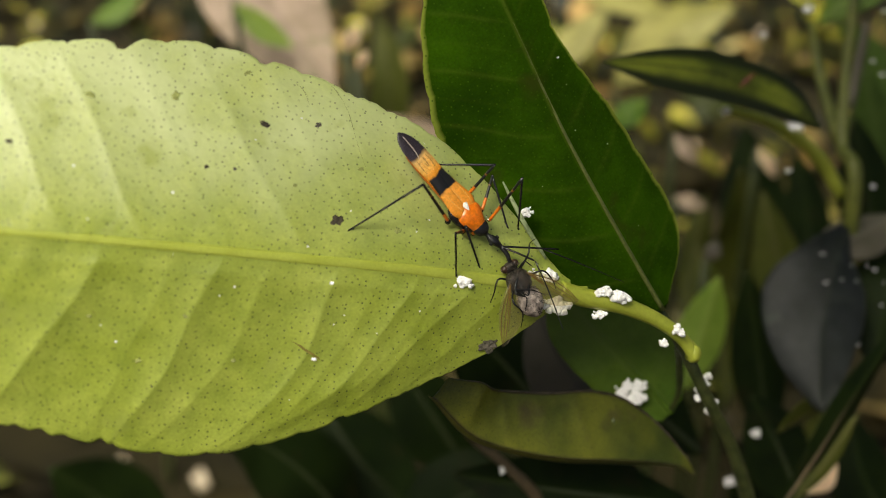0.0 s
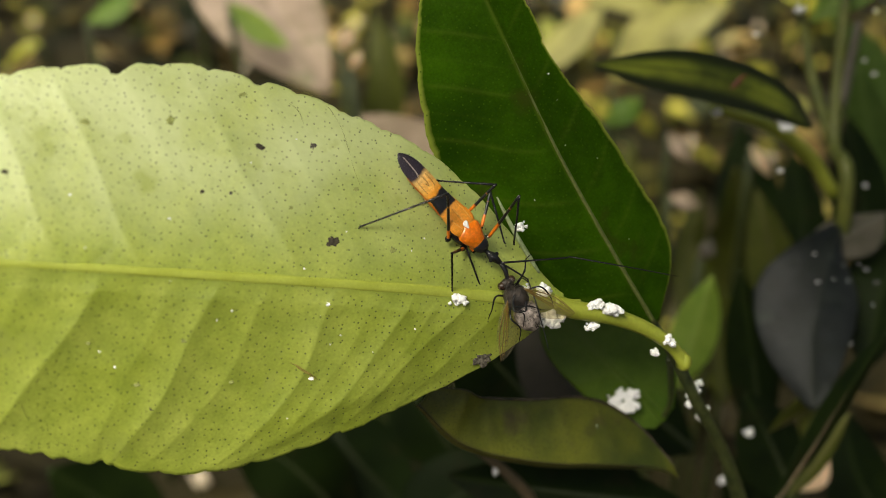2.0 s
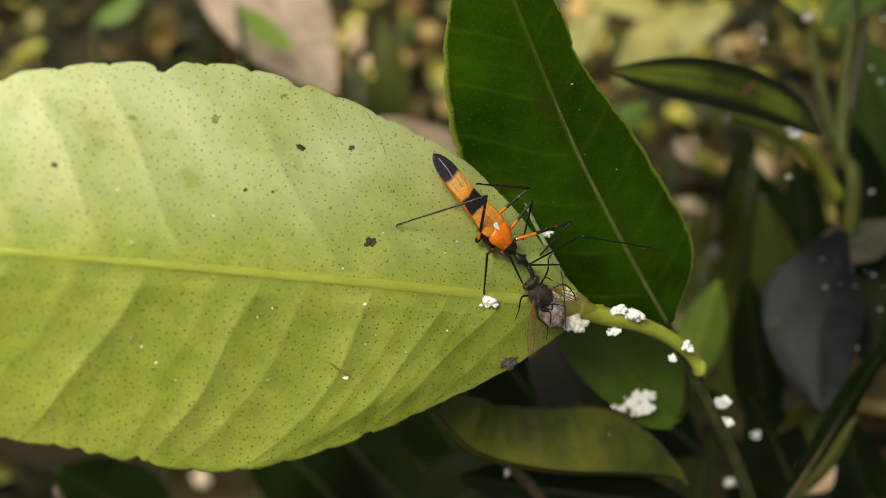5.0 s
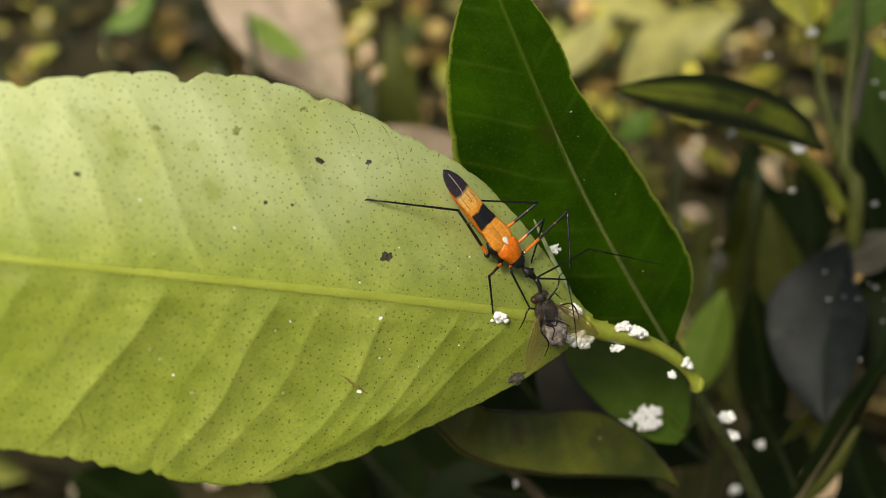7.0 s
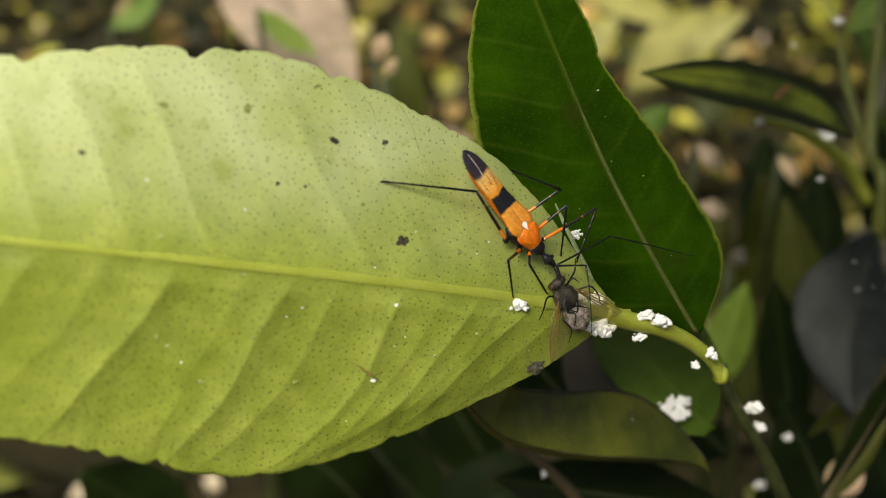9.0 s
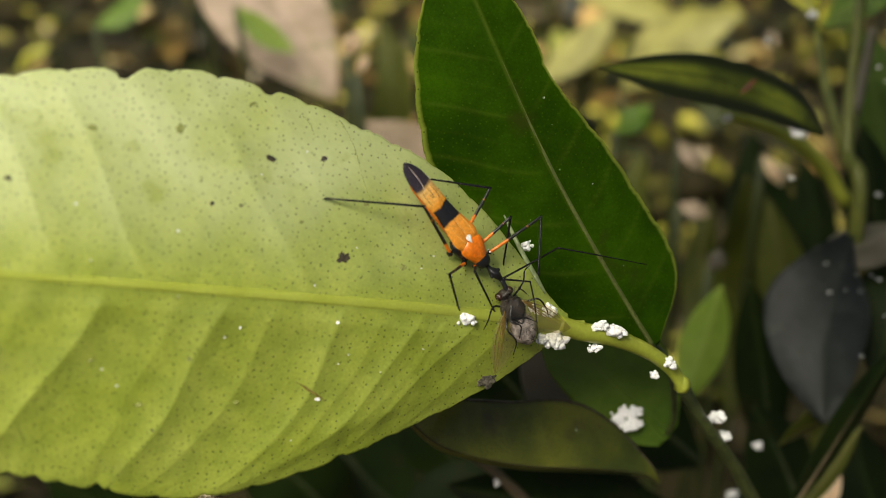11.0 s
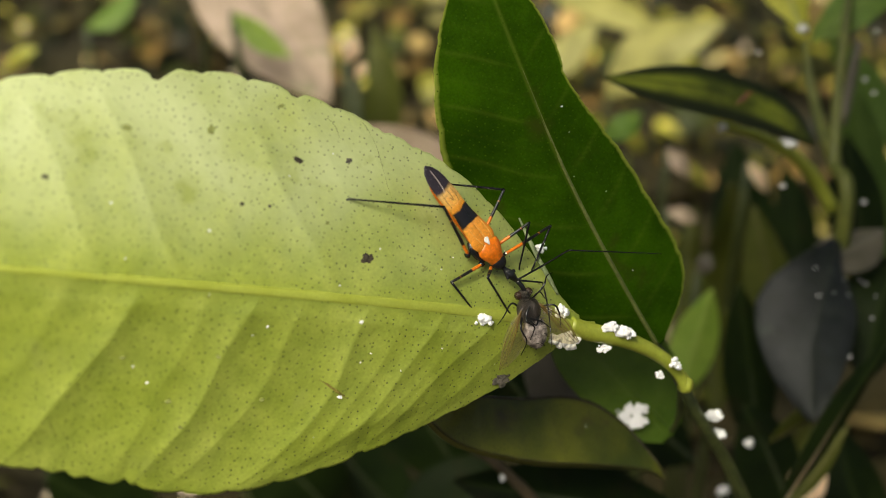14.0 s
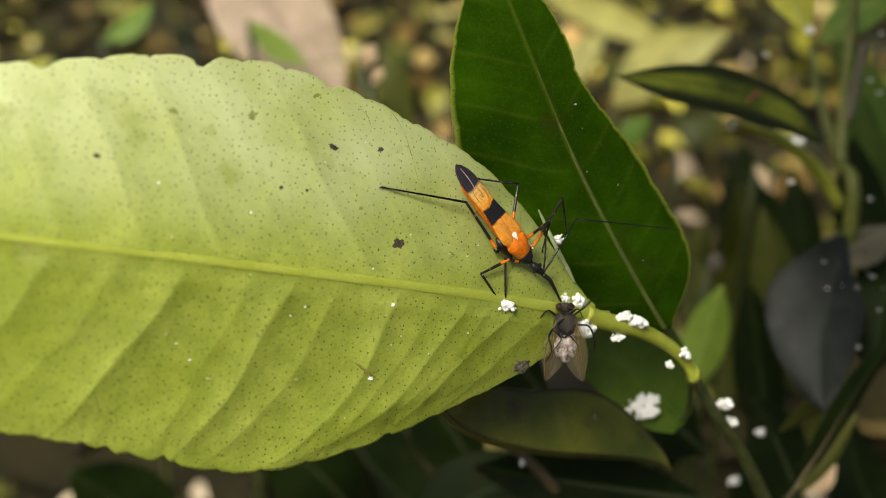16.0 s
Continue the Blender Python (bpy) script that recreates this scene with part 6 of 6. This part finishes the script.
GREEN_SWAY = [
    (0, -0.01, -0.05, 0, 0, 0.01, 0.08),
    (0.5, 0.14, -0.17, -0.28, 0.02, 0.02, 0.07),
    (1, -0.3, -1.65, -1.04, 0.04, 0.02, 0.15),
    (1.5, 0.46, -1.29, -0.67, 0.01, 0.01, 0.07),
    (2, 0.31, -1.01, -1, 0.01, 0.01, 0.06),
    (2.5, -0.07, -1.25, -0.38, 0.02, 0.05, 0.32),
    (3, 1.2, -1.24, -1.74, 0.01, 0.02, 0.03),
    (5.5, 0.76, -0.89, -1.2, 0.01, -0.01, 0.33),
    (6, 0.78, -0.67, -0.14, 0.02, 0.04, 0.27),
    (6.5, 0.46, -0.94, -0.05, 0.03, 0.02, 0.31),
    (7, 0.82, -1.17, -0.93, 0.03, 0.02, 0.3),
    (7.5, 0.55, -1.35, -0.53, 0.03, 0.03, 0.29),
    (8, 0.34, -1.47, -0.58, 0.04, 0.04, 0.29),
    (8.5, -0.1, -1.43, 0.29, 0.03, 0.1, 0.23),
    (11, 0.42, -2.52, -3.82, 0.01, 0.05, 0.58),
    (11.5, 0.41, -2.68, -3.9, 0.01, 0.01, 0.4),
    (12, 0.07, -2.47, -2.75, 0.01, 0.02, 0.66),
    (12.5, -0.03, -2.74, -3.19, 0.01, 0.01, 0.42),
    (13, 0.25, -2.83, -2.08, 0.01, -0, 0.39),
    (13.5, 0.11, -2.47, -1.81, 0, -0.01, 0.38),
    (14, 0.36, -2.05, -1.19, -0, 0.06, 0.27),
    (14.5, -0.44, -2.82, -0.16, -0.01, 0.05, 0.48),
    (15, -0.27, -3.01, -0.15, -0.01, 0.05, 0.45),
    (15.5, -0.42, -3.34, -0.5, -0.01, 0.06, 0.46),
    (16, -0.38, -2.74, -0.57, -0.01, 0.01, 0.24),
]
CURL_SWAY = [
    (0, 0.05, 0.05, 0, -0, 0, -0),
    (0.5, -0.21, 0.05, -0.29, 0, -0.01, 0.01),
    (1, -0.88, -1.54, -1.13, 0.01, 0, 0.02),
    (1.5, -0.37, -0.92, -0.72, -0, -0.02, 0.01),
    (2, -0.65, -0.49, -1.06, -0.01, -0.02, 0.01),
    (2.5, -0.97, -0.67, -0.47, -0.01, -0.02, 0.01),
    (3, -0.11, -0.95, -1.82, -0.01, -0.02, 0.01),
    (5.5, -1.26, -1.36, -1.36, 0.01, -0.03, 0.05),
    (6, -2.54, -0.08, -0.39, -0.02, -0.06, 0.04),
    (6.5, -2.81, -0.23, -0.34, -0.02, -0.05, 0.03),
    (7, -2.73, 0.08, -1.24, -0.03, -0.06, 0.02),
    (7.5, -3.03, -0.01, -0.85, -0.03, -0.06, 0.01),
    (8, -2.95, 0.23, -0.92, -0.04, -0.05, -0),
    (8.5, -3.24, 0.77, -0.07, -0.05, -0.04, -0.04),
    (11, -3.05, -0.13, -4.13, -0.06, -0.08, -0.01),
    (11.5, -3.08, -0.43, -4.2, -0.06, -0.08, 0),
    (12, -3.31, -0.01, -3.08, -0.06, -0.08, 0),
    (12.5, -3.39, -0.4, -3.46, -0.06, -0.08, 0),
    (13, -3.02, -0.6, -2.36, -0.06, -0.08, 0),
    (13.5, -3.44, -0.18, -2.13, -0.06, -0.08, -0.01),
    (14, -3.15, 0.25, -1.5, -0.06, -0.07, -0.03),
    (14.5, -3.97, -0.89, -0.49, -0.06, -0.06, -0.04),
    (15, -3.81, -1.13, -0.47, -0.06, -0.05, -0.03),
    (15.5, -4.23, -1.46, -0.84, -0.06, -0.06, -0.03),
    (16, -4.53, -0.8, -0.92, -0.06, -0.07, -0.02),
]
STEM_SWAY = [
    (0, 0, 0, 0, 0, 0, 0),
    (0.5, 0.13, 0.25, -0.29, 0, 0, 0),
    (1, -0.74, -0.98, -1.15, 0, 0, 0),
    (1.5, 0.47, -1, -0.68, 0, 0, 0),
    (2, 0.3, -0.69, -1.02, 0, 0, 0),
    (2.5, -0.13, -0.81, -0.44, 0, 0, 0),
    (3, 0.87, -1.12, -1.78, 0, 0, 0),
    (5.5, 0.16, -0.09, -2.53, -2.68, -1.44, -0.49),
    (6, -0.48, 0.15, -1.67, -2.51, -1.87, -0.2),
    (6.5, -0.86, -0.39, -1.33, -1.72, -1.62, 0.03),
    (7, -0.92, -1.08, -2.73, -1.25, -2.9, 0.86),
    (7.5, -1.31, -1.27, -2.35, -1.44, -2.87, 0.76),
    (8, -1.87, -1.56, -2.53, -1.02, -3.27, 1.14),
    (8.5, -2.91, -1.81, -1.59, -0.92, -3.14, 1.12),
    (11, -1.16, -3.44, -5.98, -0.08, -4.25, 2.01),
    (11.5, -0.92, -3.65, -5.62, 0.35, -3.54, 1.85),
    (12, -0.99, -3.52, -4.74, 0.41, -4.05, 2.12),
    (12.5, -1.38, -4.73, -5.27, 1.92, -4.94, 3.16),
    (13, -1.06, -4.76, -3.84, 2.04, -4.31, 2.91),
    (13.5, -1.02, -3.53, -2.68, 0.88, -1.99, 1.33),
    (14, -1.56, -3.31, -2.44, 0.67, -2.68, 1.57),
    (14.5, -3.32, -5.07, -2.28, 1.11, -4.56, 2.65),
    (15, -3.42, -5.76, -2.55, 1.74, -5.39, 3.3),
    (15.5, -3.87, -6.44, -3.34, 2.06, -6.4, 3.9),
    (16, -3.21, -5.08, -2.59, 1.41, -4.52, 2.76),
]
BUG_ROWS = [      # seconds, place on the leaf, heading
    (0, -10.95, 4.96, -40.09),
    (1, -10.58, 5.2, -39.26),
    (2.5, -10.28, 5.02, -40.16),
    (5.5, -10.72, 5.29, -40.61),
    (7, -11.05, 5.45, -38.54),
    (8.5, -11.14, 5.36, -39.42),
    (11, -11.3, 5.33, -40.67),
    (12.5, -11.61, 5.27, -42.44),
    (14, -11.46, 5.35, -40.39),
    (15.5, -11.17, 5.31, -37.31),
    (16, -10.83, 4.78, -38.82),
]
FLY_ROWS = [      # seconds, place over the leaf, turn about z, roll
    (0, -7.76, 1.75, 1.9, 129.07, -8),
    (1, -7.4, 1.76, 1.9, 129.85, -8),
    (2.5, -7.48, 1.79, 1.9, 130.92, -8),
    (5.5, -8.09, 2.16, 1.9, 136.08, -8),
    (7, -8.2, 2.29, 1.9, 126.03, -8),
    (8.5, -8.56, 2.25, 1.9, 135.26, -8),
    (11, -8.76, 2.58, 1.9, 128.54, -8),
    (12.5, -8.7, 2.71, 1.9, 133.65, -8),
    (14, -8.39, 2.71, 1.9, 116.9, -8),
    (15.5, -8.12, 2.63, 1.9, 114.03, -8),
    (16, -5.34, 0.35, 1.9, 97.81, -35),
]
LEG_ROWS = {      # seconds, knee, foot, in the bug's own millimetres
    "hl": [
        (0, -8.16, -2.48, 4.91, -9.63, -10.9, 0.3),
        (1, -7.08, 0.16, 5.68, -10.45, -7.96, 0.3),
        (2.5, -7.52, -0.15, 5.36, -10.66, -8.05, 0.3),
        (5.5, -7.02, -0, 5.81, -10.75, -8.11, 0.3),
        (7, -9.08, -1.73, 2.72, -15.84, -7.2, 0.3),
        (8.5, -9.13, -1.55, 2.3, -15.7, -7.37, 0.3),
        (11, -8.89, -1.64, 3.43, -15.42, -7.51, 0.3),
        (12.5, -8.64, -1.46, 4.06, -14.91, -7.56, 0.3),
        (14, -8.97, -1.42, 3.11, -15.36, -7.28, 0.3),
        (15.5, -9.12, -1.04, 1.6, -15.96, -6.69, 0.3),
        (16, -9.15, -1.29, 1.6, -16.33, -6.89, 0.3),
    ],
    "ml": [
        (0, -2.6, -3.26, 4.74, 1.73, -5.19, 0.9),
        (1, -2.65, -3.27, 4.72, 1.19, -5.15, 0.9),
        (2.5, -2.87, -3.58, 4.4, 1.08, -5.22, 0.9),
        (5.5, -2.52, -3.39, 4.69, 1.65, -5.18, 0.9),
        (7, -2.5, -4.28, 3.89, 2.04, -5.52, 0.9),
        (8.5, -2.6, -4.15, 4, 1.97, -5.04, 0.9),
        (11, -2.64, -4.22, 3.89, 1.99, -4.84, 0.9),
        (12.5, -2.33, -4.13, 4.14, 2.3, -4.52, 0.9),
        (14, -2.51, -5.08, 1.6, 2.25, -4.91, 0.9),
        (15.5, -3.01, -4.89, 1.6, 1.57, -5.06, 0.9),
        (16, -2.78, -4.98, 1.6, 1.28, -5.05, 0.9),
    ],
    "fl": [
        (0, -1.79, -1.23, 2.5, 2.94, -2.52, 0.7),
        (1, -2.12, -0.79, 1.6, 3.29, -2.62, 0.7),
        (2.5, -2.12, -0.74, 1.6, 3.33, -2.7, 0.7),
        (5.5, -0.27, -1.14, 3.22, 3.84, -0.89, 0.7),
        (7, -0.53, -1.75, 2.96, 4.69, -1.74, 0.7),
        (8.5, -0.06, -2.07, 2.6, 4.65, -1.68, 0.7),
        (11, -0.59, -1.71, 2.98, 5.11, -2.02, 0.7),
        (12.5, -0.51, -1.46, 3.13, 4.17, -2.68, 0.7),
        (14, -0.34, -2.19, 2.5, 5.62, -2.08, 0.7),
        (15.5, -1.06, -1.94, 2.65, 5.19, -2.89, 0.7),
        (16, -1.75, -1.84, 1.6, 3.52, -6.17, 0.7),
    ],
    "hr": [
        (0, -4.4, 4.45, 4.5, -8.07, 1.02, 1.29),
        (1, -3.92, 4.62, 4.39, -8.12, 1.06, 2.11),
        (2.5, -4.33, 4.47, 4.49, -8.42, 1.01, 1.9),
        (5.5, -3.73, 4.99, 3.86, -8.03, 0.87, 3.86),
        (7, -3.74, 4.93, 3.96, -7.85, 1.02, 2.14),
        (8.5, -3.12, 5.1, 3.61, -8.5, 2.15, 3.61),
        (11, -5.25, 5.03, 3.03, -9.69, 1.49, 1.23),
        (12.5, -5.28, 5.27, 1.6, -9.63, 1.64, -0.23),
        (14, -5.42, 5.09, 2.58, -9.58, 1.43, 0.4),
        (15.5, -5.25, 5.28, 1.6, -9.75, 1.23, 1.6),
        (16, -6.16, 4.8, 1.6, -10.37, 1.49, -1),
    ],
    "mr": [
        (0, -3.11, 4.75, 1.6, 1.96, 2.16, 1.6),
        (1, -3.16, 4.7, 2.04, 1.96, 1.91, 2.04),
        (2.5, -3.33, 4.63, 1.6, 1.51, 2.07, 1.6),
        (5.5, -2.06, 4.7, 3.24, 1.29, 2.4, -0.43),
        (7, -1.55, 4.9, 2.91, 1.95, 1.91, -0.06),
        (8.5, -1.69, 4.59, 3.51, 2.5, 1.7, 1.48),
        (11, -1.53, 4.99, 2.62, 2.39, 2.18, 0.05),
        (12.5, -1.47, 5.14, 1.6, 2.48, 2.66, -1.27),
        (14, -1.23, 4.83, 3.04, 2.61, 1.97, 0.38),
        (15.5, -1.51, 4.34, 3.87, 1.67, 2.45, -0.16),
        (16, -2.21, 3.28, 4.67, 1.46, 2.53, 0.68),
    ],
    "fr": [
        (0, -1.94, 4.92, 6.3, 2.18, 2.39, 3.08),
        (1, -1.9, 4.81, 6.4, 2.14, 2.09, 3.22),
        (2.5, -2.37, 4.83, 6.2, 1.69, 2.25, 2.93),
        (5.5, 2.89, 6.62, 2.34, 3.94, 1.87, -0.84),
        (7, -1.03, 6.46, 4.96, 3.5, 2.46, 4.96),
        (8.5, 1.01, 7.1, 3.46, 3.84, 2.26, 1.91),
        (11, 0.49, 7.19, 3.45, 4.45, 2.94, 3.45),
        (12.5, 2.91, 6.66, 1.6, 3.95, 2.11, -1.87),
        (14, 1.42, 7.3, 1.6, 4.3, 2.57, -0.18),
        (15.5, -0.8, 7.2, 3.47, 4.41, 4.01, 3.47),
        (16, -2.8, 5.82, 4.96, 1.95, 5.66, 1.61),
    ],
}
FEELER_ROWS = {
    "a1": [
        (0, 5.78, 3.62, 1.5, 15.87, 9.05, -0.59),
        (1, 6.85, 5.24, 4.35, 15.99, 12.53, 4.57),
        (2.5, 6.81, 5.63, 3.09, 16.07, 11.52, 7),
        (5.5, 4.32, 7.01, 2.35, 13.35, 14.31, 1.33),
        (7, 4.64, 6.87, 2.81, 13.87, 13.77, 1.33),
        (8.5, 4.59, 6.92, 2.75, 13.96, 13.87, 1.94),
        (11, 4.45, 6.96, 2.53, 13.63, 14.12, 2.04),
        (12.5, 5.2, 6.63, 1.56, 13.82, 14.42, 2.65),
        (14, 4.51, 6.94, 2.18, 12.71, 15.16, 3.05),
        (15.5, 3.6, 6.13, 5.94, 12.52, 13.69, 6.59),
        (16, 1.02, 7.16, 2.75, 9.82, 14.57, 7),
    ],
    "a2": [
        (0, 5.48, 1.39, 3.61, 16.27, -3.36, 4.91),
        (1, 5.56, 1.34, 3.09, 16.33, -3.62, 2.36),
        (2.5, 5.69, 1.18, 1.96, 15.33, -5.52, 4.49),
        (5.5, 4.55, 2.83, 3.09, 13.29, -5.45, 4.06),
        (7, 4.86, 2.59, 2.87, 14.88, -3.73, 2.22),
        (8.5, 4.67, 2.84, 2.64, 13.44, -5.31, 4.06),
        (11, 4.92, 2.57, 1.9, 10.3, -5.94, 8.17),
        (12.5, 4.7, 2.76, 1.67, 10.28, -6.29, 6.9),
        (14, 4.9, 2.57, 1.73, 10.82, -5.97, 7.46),
        (15.5, 5.14, 2.18, 3.04, 9.2, -6.8, 9.73),
        (16, -1.17, 3.74, 2.87, -6.77, 0.99, 12),
    ],
}
BEAK_ROWS = [
    (0, 4.51, -0.4, 1.9),
    (1, 4.64, -0.66, 1.9),
    (2.5, 4.22, -0.66, 1.9),
    (5.5, 4.04, -0.66, 1.9),
    (7, 4.2, -0.71, 1.9),
    (8.5, 3.98, -0.76, 1.9),
    (11, 3.72, -0.43, 1.9),
    (12.5, 3.88, 0.08, 1.9),
    (14, 4.05, -0.02, 1.9),
    (15.5, 4.05, -0.28, 1.9),
    (16, 7.05, -0.01, 1.9),
]


def between(rows, t):
    """A row's values at t, on a straight line between its neighbours."""
    ts = [r[0] for r in rows]
    return [float(np.interp(t, ts, [r[k] for r in rows])) for k in range(1, len(rows[0]))]


def motions():
    sway = {"leaf": LEAF_SWAY, "back": BACK_SWAY, "green": GREEN_SWAY, "stem": STEM_SWAY}
    walk(main_leaf, [(t, mm(*r) @ LEAF) for t, *r in LEAF_SWAY])
    walk(back_leaf, [(t, mm(*r)) for t, *r in BACK_SWAY])
    for ob, rows in ((stem, STEM_SWAY), (green_leaf, GREEN_SWAY), (curled_leaf, CURL_SWAY)):
        walk(ob, [(t, mm(*r)) for t, *r in rows])
    for ob, name, m in RIDERS:
        walk(ob, [(t, BOARD @ mm(*r) @ m) for t, *r in sway[name]])
    for ob, m in TWIG_WAX:      # the twig turns on its own axis between the third and the fifth second
        axis, foot = Vector((4.9, -7.1, -7.5)).normalized(), Vector((30.2, -16.6, -22.9)) * MM
        rows = []
        for t, *r in STEM_SWAY:
            turn = 24 + 76 * min(1.0, max(0.0, (t - 3.0) / 2.5))
            rows.append((t, BOARD @ mm(*r) @ Matrix.Translation(foot) @ Matrix.Rotation(radians(turn), 4, axis) @ Matrix.Translation(-foot) @ m))
        walk(ob, rows)
    bug_pose, fly_pose = [], []
    for t, *r in LEAF_SWAY:
        x, y, turn = between(BUG_ROWS, t)
        bug_pose.append((t, BOARD @ mm(*r) @ LEAF @ mm(x, y, 0, 0, 0, turn)))
        x, y, z, turn, roll = between(FLY_ROWS, t)
        fly_pose.append((t, BOARD @ mm(*r) @ LEAF @ mm(x, y, z, 0, 0, turn) @ mm(0, 0, 0, roll, 0, 0)))
    walk(bug, bug_pose)
    walk(fly, fly_pose)
    for sgn, spread_deg, lift, fw in FLY_WINGS:      # at the end the fly is swung round and its wings fold back
        walk(fw, [(t, mm(-1.22, sgn * 0.85, 0.67, sgn * 8, -lift, -sgn * s)) for t, s in ((0.0, spread_deg), (15.4, spread_deg), (16.0, 11 if sgn > 0 else 7))])
    for leg, rows in LEG_ROWS.items():
        hip = LEGS[leg][0]
        femur, tibia = LEG_PARTS[leg]
        walk(femur, [(t, aim(hip, (kx, ky, kz))) for t, kx, ky, kz, fx, fy, fz in rows])
        walk(tibia, [(t, aim((kx, ky, kz), (fx, fy, fz))) for t, kx, ky, kz, fx, fy, fz in rows])
    for name, rows in FEELER_ROWS.items():
        scape, tip = FEELERS[name]
        walk(scape, [(t, aim((2.3, 0.22, 2.25), (kx, ky, kz))) for t, kx, ky, kz, fx, fy, fz in rows])
        walk(tip, [(t, aim((kx, ky, kz), (fx, fy, fz))) for t, kx, ky, kz, fx, fy, fz in rows])
    walk(rostrum, [(t, aim((2.45, 0.26, 2.12), (x, y, z))) for t, x, y, z in BEAK_ROWS])


motions()
